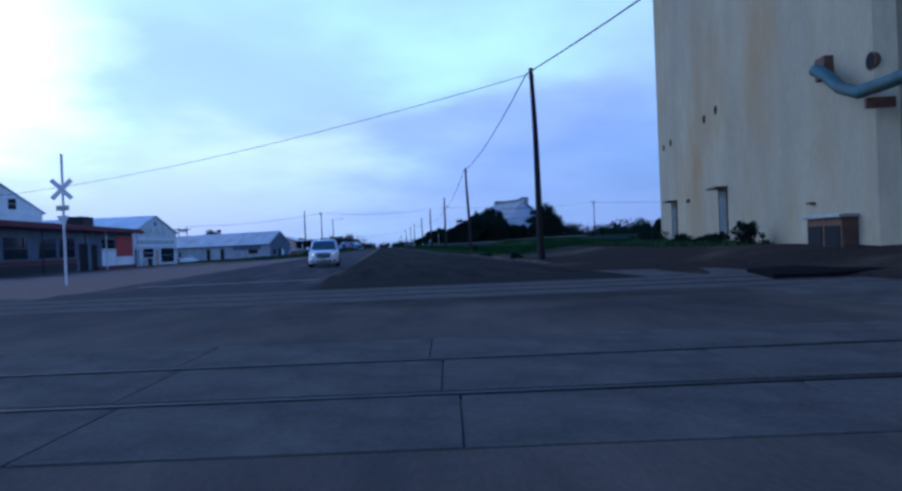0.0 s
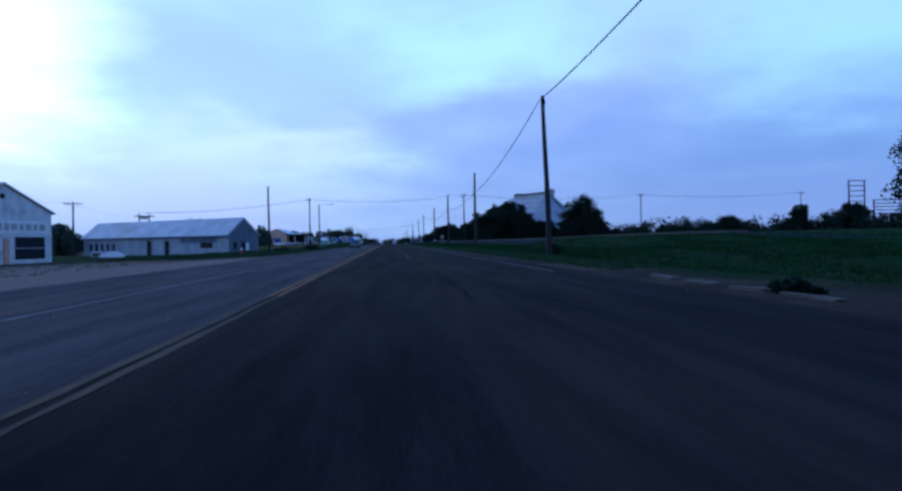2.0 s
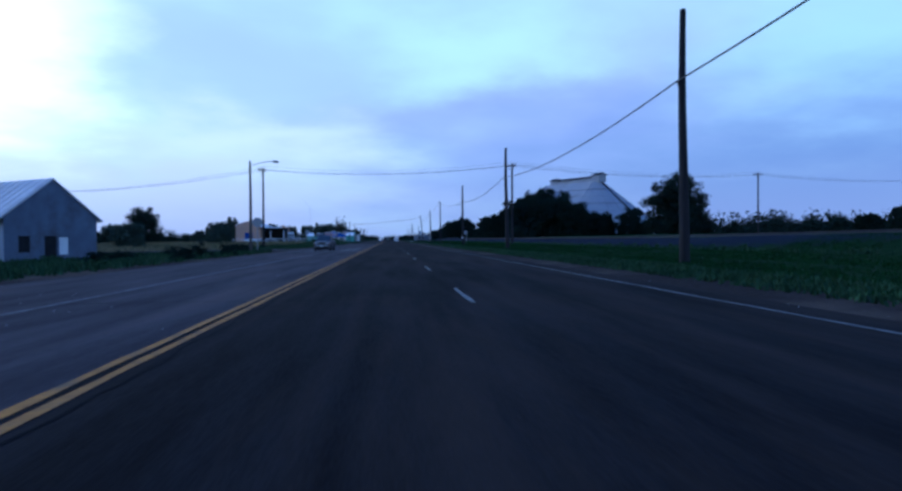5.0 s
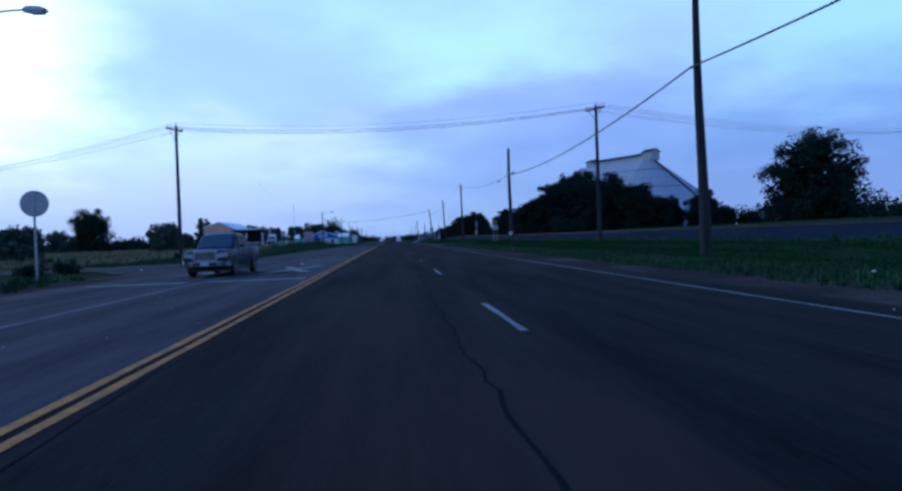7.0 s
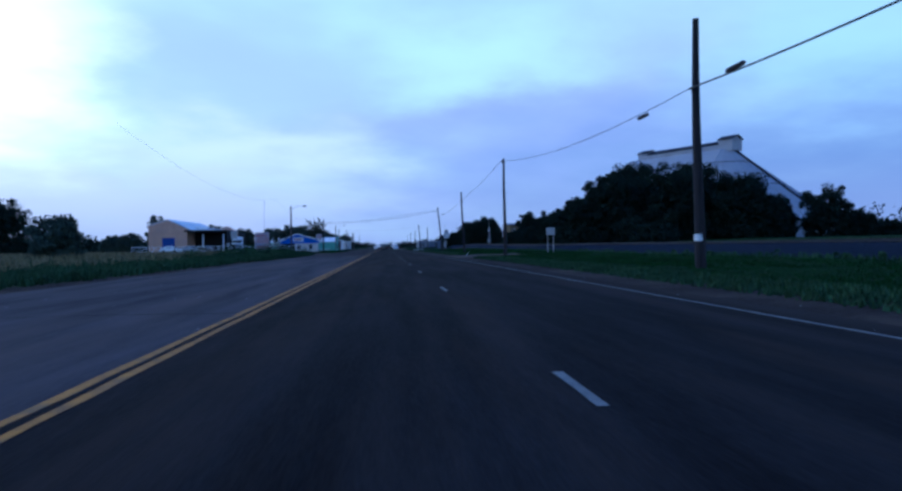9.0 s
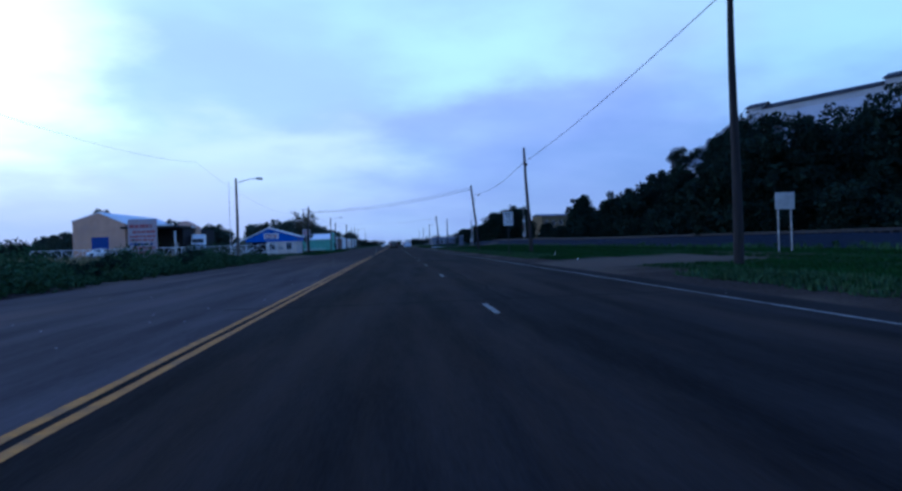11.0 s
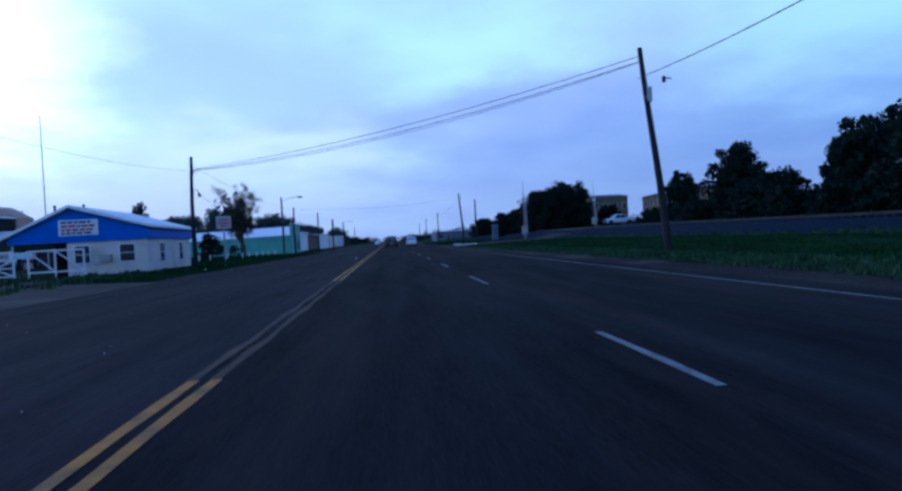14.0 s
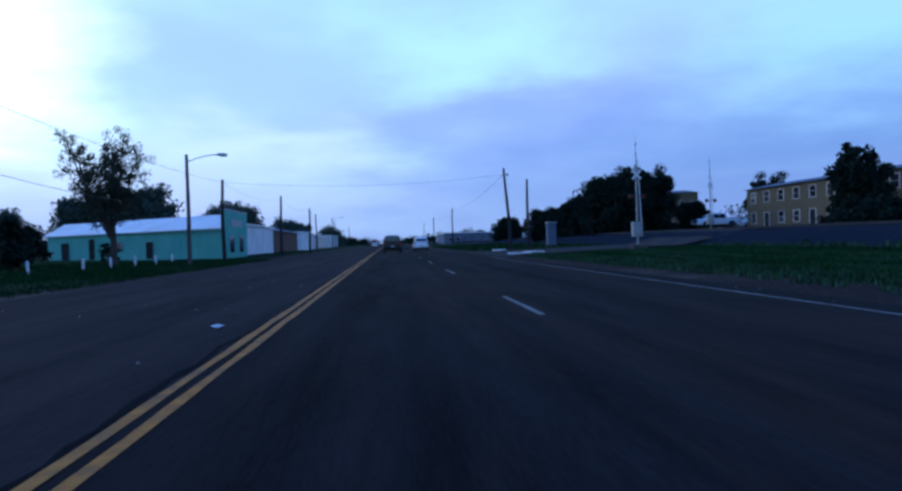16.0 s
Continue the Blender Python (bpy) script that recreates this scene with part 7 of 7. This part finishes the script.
    rb = part("rear_bumper", b, CHROME if kind == "pickup" and paint_mat is not CAR_BLACK else paint_mat, t)
    b = B()
    box(b, -0.17, 0.17, L + 0.115, L + 0.14, bz[0] + 0.14, bz[0] + 0.3)
    part("rear_plate", b, PLATE, rb)
    if kind == "pickup":
        b = B()
        box(b, -W * 0.86, W * 0.86, 4.12, 5.76, 0.9, 1.348)
        bed = part("cargo_bed", b, PLASTIC, t, "dark open cargo bed")
        b = B()
        box(b, -W * 0.8, W * 0.8, L - 0.03, L + 0.03, 0.7, 1.29, 0.02)
        tg = part("tailgate", b, paint_mat, t)
        b = B()
        box(b, -0.12, 0.12, L + 0.028, L + 0.045, 1.0, 1.06)
        part("handle", b, PLASTIC, tg)
    if kind == "van":
        for s in (-1, 1):
            b = B()
            path_tube(b, [(s * 0.64, 2.5, 1.735), (s * 0.64, 2.6, 1.765), (s * 0.64, 4.2, 1.765), (s * 0.64, 4.35, 1.735)], 0.018, 6)
            part("roof_rail", b, PLASTIC, t)
    b = B()
    box(b, -W * 0.9, W * 0.9, 0.5, L - 0.4, r * 0.55, 0.5)
    part("underbody", b, PLASTIC, t)
    return t


vehicle("van", -1.55, 69.9, 3, CAR_WHITE, "white minivan with lit headlights in the oncoming lane", lit=True, scale=0.92)
vehicle("pickup", -4.05, 194.5, -2.0, CAR_GREY, "slate grey pickup truck with a chrome grille", scale=0.79)
vehicle("pickup", 2.0, 420.0, 180, CAR_BLACK, "black pickup truck seen from behind in the lane", scale=1.0)
vehicle("suv", 5.7, 431.0, 180, CAR_WHITE, "white sport utility car driving ahead")
vehicle("pickup", 41.6, 426.0, -87, CAR_WHITE, "white crew cab pickup parked by the apartments", z=ground_z(45, 427) + 0.25)
vehicle("sedan", 49.5, 430.0, -83, CAR_WHITE, "silver car parked by the apartments", z=ground_z(53, 429) + 0.15)
vehicle("sedan", 36.0, 440.0, 90, CAR_SILVER, "silver sedan parked under the trees", z=ground_z(36, 440) + 0.02)
vehicle("sedan", -3.0, 560.0, 0, CAR_WHITE, "far oncoming car with lit headlights", lit=True)
for k, (cx, cy, ca, m, kd) in enumerate(((-38.0, 358.0, 60, CAR_SILVER, "sedan"), (-41.5, 357.0, 70, CAR_WHITE, "sedan"), (-35.0, 356.5, 50, CAR_BLACK, "sedan"), (-29.5, 361.5, 40, CAR_GREY, "suv"))):
    vehicle(kd, cx, cy, ca, m, "car parked in the yard before the brick hall", z=ground_z(cx, cy) + 0.02)


def semi_truck():
    t = thing("semi_truck", -32.2, 368.0, 0.36, 8, "white semi truck tractor parked in the yard", "truck")
    b = B()
    box(b, -1.1, 1.1, 1.3, 3.6, 0.9, 3.0, 0.12)
    c = part("cab", b, CAR_WHITE, t)
    b = B()
    box(b, -1.1, 1.1, 1.9, 3.9, 2.95, 3.55, 0.15)
    part("roof_fairing", b, CAR_WHITE, t)
    b = B()
    prism(b, [(0.0, 0.7), (0.0, 1.5), (0.2, 1.75), (1.35, 1.95), (1.35, 0.7)], "x", -0.9, 0.9)
    part("bonnet", b, CAR_WHITE, t)
    b = B()
    box(b, -0.45, 0.45, -0.04, 0.05, 0.8, 1.5)
    part("grille", b, CHROME, t)
    b = B()
    box(b, -0.95, 0.95, 1.28, 1.32, 2.05, 2.75)
    part("windscreen", b, CAR_GLASS, t)
    b = B()
    box(b, -1.1, 1.1, -0.25, 0.0, 0.45, 0.75, 0.05)
    part("bumper", b, CHROME, t)
    for s in (-1, 1):
        b = B()
        box(b, s * 0.82 - 0.14, s * 0.82 + 0.14, -0.03, 0.06, 1.0, 1.25, 0.02)
        part("headlight", b, LAMP_CLEAR, t)
        for yy in (0.8, 4.6, 5.8):
            wheel(t, s * 1.0, yy, 0.5, 0.3, RIM)
    b = B()
    box(b, -0.45, 0.45, 0.3, 6.4, 0.6, 0.9)
    part("chassis", b, PLASTIC, t)


semi_truck()


# ---- signs and street furniture ----
def text_mesh(body, size, extrude=0.002):
    c = bpy.data.curves.new("letters", "FONT")
    c.body, c.size, c.extrude, c.align_x = body, size, extrude, "CENTER"
    o = bpy.data.objects.new("letters", c)
    scene.collection.objects.link(o)
    bpy.context.view_layer.update()
    me = bpy.data.meshes.new_from_object(o.evaluated_get(bpy.context.evaluated_depsgraph_get()))
    bpy.data.objects.remove(o)
    return me


def put_text(t, body, size, x, y, z, material, sx=1.0):
    me = text_mesh(body, size)
    me.materials.append(material)
    me.transform(Matrix.Diagonal((sx, 1, 1, 1)))
    return shared("lettering", me, t, pose(x, y, z, 90, 0, 0))


def speed_sign():
    x, y = 10.15, 295.3
    z = ground_z(x, y) - 0.1
    t = thing("speed_limit_sign", x, y, z, 4, "white speed limit sign reading 50 on a steel post", "road sign")
    b = B()
    box(b, -0.03, 0.03, -0.02, 0.02, 0, 3.15 - z)
    part("post", b, IRON, t, "dark rusted steel post")
    b = B()
    box(b, -0.34, 0.34, -0.05, -0.03, 2.2 - z, 3.15 - z, 0.006)
    p = part("plate", b, SIGN_WHITE, t)
    b = B()
    zz = 2.2 - z
    for a in ((-0.315, 0.315, 0.02, 0.035), (-0.315, 0.315, 0.915, 0.93), (-0.315, -0.30, 0.02, 0.93), (0.30, 0.315, 0.02, 0.93)):
        box(b, a[0], a[1], -0.056, -0.049, zz + a[2], zz + a[3])
    part("border", b, SIGN_BLACK, p)
    for z0, w in ((0.73, 0.25), (0.55, 0.19)):
        b = B()
        for k in range(5):
            box(b, -w + k * w * 0.4 + 0.01, -w + (k + 1) * w * 0.4 - 0.01, -0.056, -0.049, zz + z0, zz + z0 + 0.11)
        part("bar", b, SIGN_BLACK, p)
    put_text(p, "50", 0.46, 0, -0.053, zz + 0.10, SIGN_BLACK, 1.05)


speed_sign()


def round_back_sign():
    x, y = -10.35, 196.1
    z = ground_z(x, y) - 0.1
    t = thing("warning_sign", x, y, z, 8, "plain grey back of a round warning sign on a post", "road sign")
    b = B()
    box(b, -0.035, 0.035, -0.03, 0.01, 0, 3.25 - z)
    part("post", b, GALV, t)
    b = B()
    tube(b, (0, 0.012, 2.84 - z), (0, 0.028, 2.84 - z), 0.47, 0.47, 36)
    part("plate", b, SIGN_BACK, t)


round_back_sign()


def small_signs():
    for x, y, z1, w, h, m, lab in ((19.4, 277.6, 2.9, 0.9, 0.75, SIGN_BACK, "pale sign board on two legs beside the railway"), (-30.5, 352.0, 2.3, 0.6, 0.6, SIGN_BACK, "grey round-cornered sign plate at the gate"), (-19.0, 306.0, 3.6, 0.9, 1.0, SIGN_BACK, "grey sign plate on a post behind the weeds")):
        z = ground_z(x, y) - 0.1
        t = thing("sign", x, y, z, 0, lab, "sign")
        for s in (-w / 3, w / 3):
            b = B()
            tube(b, (s, 0, 0), (s, 0, z1 - z), 0.035, 0.035, 8)
            part("leg", b, GALV, t)
        b = B()
        box(b, -w / 2, w / 2, -0.06, -0.03, z1 - z - h, z1 - z, 0.01)
        part("plate", b, m, t)


small_signs()


def board_sign():
    t = thing("notice_board", -11.9, 288.3, 0.0, -4, "pale painted board with rows of red lettering", "sign board")
    b = B()
    box(b, -0.80, 0.80, -0.05, 0.05, 0.80, 2.95, 0.01)
    p = part("board", b, FADED_BOARD, t)
    for s in (-0.55, 0.55):
        b = B()
        box(b, s - 0.05, s + 0.05, 0.05, 0.13, -0.1, 2.6)
        part("post", b, POLE_WOOD, t)
    rng = random.Random(14)
    for z, hgt, m in ((2.45, 0.2, FADED_RED), (2.15, 0.16, FADED_RED), (1.92, 0.12, FADED_RED), (1.72, 0.12, FADED_RED), (1.50, 0.10, BLUE_DOOR), (1.24, 0.16, FADED_RED), (1.0, 0.14, FADED_RED)):
        b = B()
        x = -0.72 + rng.uniform(0, 0.25)
        while x < 0.58:
            w = rng.uniform(0.1, 0.3)
            box(b, x, min(x + w, 0.74), -0.066, -0.049, z, z + hgt)
            x += w + 0.05
        part("bar", b, m, p)


board_sign()


def motel_sign():
    t = thing("pole_sign", -13.4, 368.8, 0.1, 0, "faded square sign on a post with reddish letters", "sign")
    b = B()
    tube(b, (0, 0, 0), (0, 0, 3.2), 0.09, 0.08, 10)
    part("post", b, GALV, t)
    b = B()
    box(b, -0.65, 0.65, -0.1, 0.1, 3.0, 4.15, 0.02)
    p = part("cabinet", b, FADED_BOARD, t)
    b = B()
    for z, w in ((3.75, 0.45), (3.45, 0.5), (3.2, 0.3)):
        box(b, -w, w, -0.115, -0.098, z, z + 0.14)
    part("bar", b, FADED_RED, p)


motel_sign()


def crossbuck(x, y, z1, lights=False, drop=0.75, label="white railway crossbuck sign on a pole by the tracks", whip=0.0, size=1.0):
    z = ground_z(x, y) - 0.1
    t = thing("crossing_sign", x, y, z, 0, label, "railway sign", "railway signs")
    b = B()
    tube(b, (0, 0, 0), (0, 0, z1 - z - whip), 0.065, 0.06, 10)
    if whip:
        tube(b, (0, 0, z1 - z - whip), (0, 0, z1 - z), 0.035, 0.012, 8)
        for q in (0.25, 0.55, 0.8):
            box(b, -0.05, 0.05, -0.05, 0.05, z1 - z - whip * q - 0.08, z1 - z - whip * q + 0.08)
    part("mast", b, GALV if lights else SIGN_WHITE, t)
    cz = z1 - z - drop
    for s in (-1, 1):
        b = B()
        box(b, -0.66 * size, 0.66 * size, -0.10 - 0.012 * (s + 1), -0.08 - 0.012 * (s + 1), -0.115 * size, 0.115 * size, 0.004)
        bmesh.ops.rotate(b, verts=b.verts, cent=(0, 0, 0), matrix=Matrix.Rotation(radians(45 * s), 3, "Y"))
        bmesh.ops.translate(b, verts=b.verts, vec=(0, 0, cz))
        blade = part("blade", b, SIGN_WHITE, t)
    if lights:
        for lz in (cz - 1.45,):
            b = B()
            box(b, -0.5, 0.5, -0.03, 0.03, lz - 0.03, lz + 0.03)
            part("light_arm", b, IRON, t)
            for s in (-0.42, 0.42):
                b = B()
                tube(b, (s, -0.05, lz), (s, -0.16, lz), 0.17, 0.17, 18)
                d = part("signal_disc", b, SIGN_BLACK, t)
                b = B()
                tube(b, (s, -0.16, lz), (s, -0.2, lz), 0.09, 0.09, 14)
                part("signal_lens", b, LAMP_RED, d)
        b = B()
        box(b, -0.32, 0.32, -0.15, 0.3, 0.9, 1.9, 0.03)
        part("control_box", b, GALV, t)
        b = B()
        box(b, -0.5, 0.5, -0.5, 0.5, 0, 0.35, 0.03)
        part("foundation", b, KERB, t)
        b = B()
        tube(b, (0.30, 0, 1.4), (0.12, 0, cz + 1.2), 0.045, 0.025, 8)
        part("raised_gate_arm", b, SIGN_WHITE, t, "raised white gate arm")
    else:
        b = B()
        prism(b, [(-0.3, cz - 1.3), (0.3, cz - 1.3), (0, cz - 1.85)], "y", -0.08, -0.06)
        part("yield_plate", b, SIGN_WHITE, t)
        b = B()
        box(b, -0.3, 0.3, -0.08, -0.06, cz - 1.05, cz - 0.8)
        part("count_plate", b, SIGN_BACK, t)
    return t


crossbuck(-13.65, 65.0, 6.3, drop=1.75)
crossbuck(18.25, 386.1, 7.8, True, 2.6, "railway crossing signal with raised gate arm and lights", 2.2, 0.62)
crossbuck(33.2, 405.3, 8.8, True, 3.0, "railway crossing signal beyond the tracks", 2.6, 0.55)


def signal_case():
    t = thing("signal_cabinet", 18.6, 411.0, ground_z(18.6, 411) - 0.05, 0, "tall grey metal railway signal cabinet", "cabinet")
    b = B()
    box(b, -0.45, 0.45, -0.4, 0.4, 0.15, 2.5, 0.03)
    part("body", b, GREY_WALL, t)
    b = B()
    box(b, -0.55, 0.55, -0.5, 0.5, 2.5, 2.6, 0.02)
    part("roof", b, GALV, t)
    b = B()
    box(b, -0.55, 0.55, -0.5, 0.5, 0, 0.15)
    part("plinth", b, KERB, t)


signal_case()


def hydrant():
    t = thing("fire_hydrant", -14.5, 148.2, ground_z(-14.5, 148.2), 0, "red fire hydrant with a silver cap in weeds", "fire hydrant")
    b = B()
    tube(b, (0, 0, 0), (0, 0, 0.08), 0.2, 0.2, 14)
    tube(b, (0, 0, 0.08), (0, 0, 0.72), 0.14, 0.13, 14)
    part("barrel", b, HYDRANT_RED, t, smooth=True)
    b = B()
    tube(b, (0, 0, 0.72), (0, 0, 0.84), 0.17, 0.12, 14)
    tube(b, (0, 0, 0.84), (0, 0, 0.95), 0.12, 0.04, 14)
    part("bonnet", b, SILVER_PAINT, t, "silver cap", smooth=True)
    for s in (-1, 1):
        b = B()
        tube(b, (s * 0.1, 0, 0.52), (s * 0.26, 0, 0.52), 0.07, 0.07, 10)
        part("outlet", b, HYDRANT_RED, t)


hydrant()


def scrap():
    """The pale scrapped boat-like hull and box by the long shed."""
    t = thing("scrap_hull", -38.6, 172.0, -0.5, 20, "pale overturned fibreglass hull in the weeds", "scrap")
    b = B()
    loft(b, [[(-1.6, -0.5, 0), (-1.5, -0.45, 0.35), (-1.5, 0.45, 0.35), (-1.6, 0.5, 0)], [(-0.6, -0.75, 0), (-0.5, -0.6, 0.85), (-0.5, 0.6, 0.85), (-0.6, 0.75, 0)], [(0.9, -0.75, 0), (0.8, -0.6, 0.95), (0.8, 0.6, 0.95), (0.9, 0.75, 0)], [(1.9, -0.6, 0), (1.8, -0.5, 0.45), (1.8, 0.5, 0.45), (1.9, 0.6, 0)]])
    part("hull", b, SIGN_WHITE, t)
    t = thing("appliance", -41.0, 173.0, -0.5, 10, "rusty pale appliance box in the weeds", "scrap")
    b = B()
    box(b, -0.7, 0.7, -0.4, 0.4, 0, 0.85, 0.04)
    part("case", b, WHITE_WALL, t)
    b = B()
    box(b, -0.6, 0.6, -0.42, -0.39, 0.1, 0.7)
    part("door", b, RUST, t)


scrap()


def pipe_fence():
    t = thing("pipe_fence", 0, 0, 0, 0, "white welded pipe fence along the yard", "fence")

    def run(xs, y):
        for x in xs:
            b = B()
            tube(b, (x, y, ground_z(x, y) - 0.1), (x, y, 1.62), 0.05, 0.05, 8)
            part("post", b, SIGN_WHITE, t)
        for z in (0.5, 1.58):
            b = B()
            tube(b, (xs[0], y, z), (xs[-1], y, z), 0.05, 0.05, 6)
            part("rail", b, SIGN_WHITE, t)
        for xa, xb in zip(xs, xs[1:]):
            n = max(1, int(round((xb - xa) / 1.3)))
            for k in range(n):
                p0, p1 = xa + (xb - xa) * k / n, xa + (xb - xa) * (k + 1) / n
                b = B()
                tube(b, (p0, y, 0.5 if k % 2 else 1.58), (p1, y, 1.58 if k % 2 else 0.5), 0.035, 0.035, 6)
                part("brace", b, SIGN_WHITE, t)
                if k:
                    b = B()
                    tube(b, (p0, y, 0.4), (p0, y, 1.58), 0.04, 0.04, 6)
                    part("upright", b, SIGN_WHITE, t)
    run([-46, -42, -38, -34, -30, -26.5, -23, -20.0], 341.6)
    run([-16.6, -15.3, -13.9], 341.9)
    g = thing("pipe_gate", 0, 0, 0, 0, "white pipe gate with diagonal braces before the shop", "gate")
    a, c = Vector((-19.8, 341.3, 0)), Vector((-16.8, 341.0, 0))

    def at(u, z):
        p = a.lerp(c, u)
        return (p.x, p.y, z)
    for u in (0, 0.33, 0.66, 1.0):
        b = B()
        tube(b, at(u, 0.35), at(u, 1.6), 0.04, 0.04, 8)
        part("upright", b, SIGN_WHITE, g)
    for z in (0.38, 0.8, 1.2, 1.58):
        b = B()
        tube(b, at(0, z), at(1, z), 0.035, 0.035, 8)
        part("bar", b, SIGN_WHITE, g)
    for u0, u1, z0, z1 in ((0, 1.0, 1.58, 0.38), (0.33, 1.0, 0.38, 1.2)):
        b = B()
        tube(b, at(u0, z0), at(u1, z1), 0.035, 0.035, 8)
        part("brace", b, SIGN_WHITE, g)


pipe_fence()


def bollards():
    b = B()
    tube(b, (0, 0, -0.1), (0, 0, 0.58), 0.068, 0.065, 10)
    tube(b, (0, 0, 0.58), (0, 0, 0.61), 0.065, 0.04, 10)
    first = solo("bollard", b, SIGN_WHITE, "short white-painted post set in the grass", "bollard", "white posts")
    spots = [(-16.1, 366.7), (-15.7, 368.7), (-15.4, 371.2), (-14.6, 374.6), (-14.0, 378.6), (-14.0, 382.0), (-13.8, 385.0), (-13.6, 388.0), (-13.4, 390.6), (-13.0, 393.0), (-17.4, 362.0), (-18.8, 364.4)]
    first.matrix_basis = pose(-15.9, 363.8, ground_z(-15.9, 363.8))
    for k, (x, y) in enumerate(spots):
        copy_thing(first, pose(x, y, ground_z(x, y), 0, (-1) ** k * 2, 0))


bollards()


def antenna():
    b = B()
    tube(b, (-24.5, 360.0, 0.3), (-24.5, 360.0, 12.2), 0.06, 0.03, 8)
    solo("antenna_mast", b, GALV, "thin grey radio mast behind the blue shop", "antenna")


antenna()


def lattice():
    t = thing("substation_tower", 0, 0, 0, 0, "steel lattice frame far off beyond the railway", "steel tower")
    for x0, y0, w, h in ((196, 330, 7, 24), (212, 336, 14, 16)):
        for dx in (0, w):
            b = B()
            tube(b, (x0 + dx, y0, 0), (x0 + dx, y0, h), 0.35, 0.3, 6)
            part("leg", b, IRON, t)
        for k in range(7):
            z = h * (0.45 + 0.09 * k)
            b = B()
            tube(b, (x0 - 0.5, y0, z), (x0 + w + 0.5, y0, z), 0.22, 0.22, 6)
            part("girder", b, IRON, t)


lattice()


def litter():
    rng = random.Random(21)
    for k, (x, y) in enumerate(((-1.2, 73.0), (-2.2, 205), (-0.7, 352.4), (10.4, 214.5), (12.6, 292.0), (11.6, 318.0), (-9.4, 352.0), (-8.8, 345.0), (10.8, 120.0), (11.4, 183.0), (-9.8, 277.0), (-10.4, 232.0), (11.0, 281.0), (-10.0, 205.0))):
        b = B()
        s = rng.uniform(0.05, 0.10)
        n = 7
        vs = [b.verts.new((math.cos(2 * math.pi * i / n) * s * rng.uniform(0.6, 1.2), math.sin(2 * math.pi * i / n) * s * rng.uniform(0.6, 1.2), rng.uniform(0.01, 0.05))) for i in range(n)]
        c, d = b.verts.new((0, 0, 0.06)), b.verts.new((0, 0, 0.0))
        for i in range(n):
            b.faces.new((vs[i], vs[(i + 1) % n], c))
            b.faces.new((vs[(i + 1) % n], vs[i], d))
        o = solo("litter", b, SIGN_WHITE, "crumpled scrap of white litter on the ground", "litter", "litter")
        o.matrix_basis = pose(x, y, ground_z(x, y) + (0.034 if abs(x) < 8 else 0.05), 0, 0, k * 40)


litter()


def road_grit():
    rng = np.random.default_rng(61)
    V, F = [], []
    for k in range(900):
        x = rng.uniform(-7.2, 0.0) if k % 4 else rng.uniform(8.1, 9.6)
        y = rng.uniform(58, 400)
        s = rng.uniform(0.006, 0.02)
        b0 = len(V)
        z = 0.03 if -7.3 < x < 8.7 else ground_z(x, y)
        for q in ((-1, -0.8, 0), (1, -0.6, 0), (0.1, 1, 0), (0, 0, 1.1)):
            V.append((x + q[0] * s * rng.uniform(0.6, 1.3), y + q[1] * s * rng.uniform(0.6, 1.3), z + q[2] * s))
        F += [(b0, b0 + 1, b0 + 3), (b0 + 1, b0 + 2, b0 + 3), (b0 + 2, b0, b0 + 3), (b0, b0 + 2, b0 + 1)]
    tagged(new("road_grit", from_arrays("road_grit", V, F, CERAMIC)), "scattered pale grit and small stones on the asphalt", "grit", kind="stuff")


road_grit()
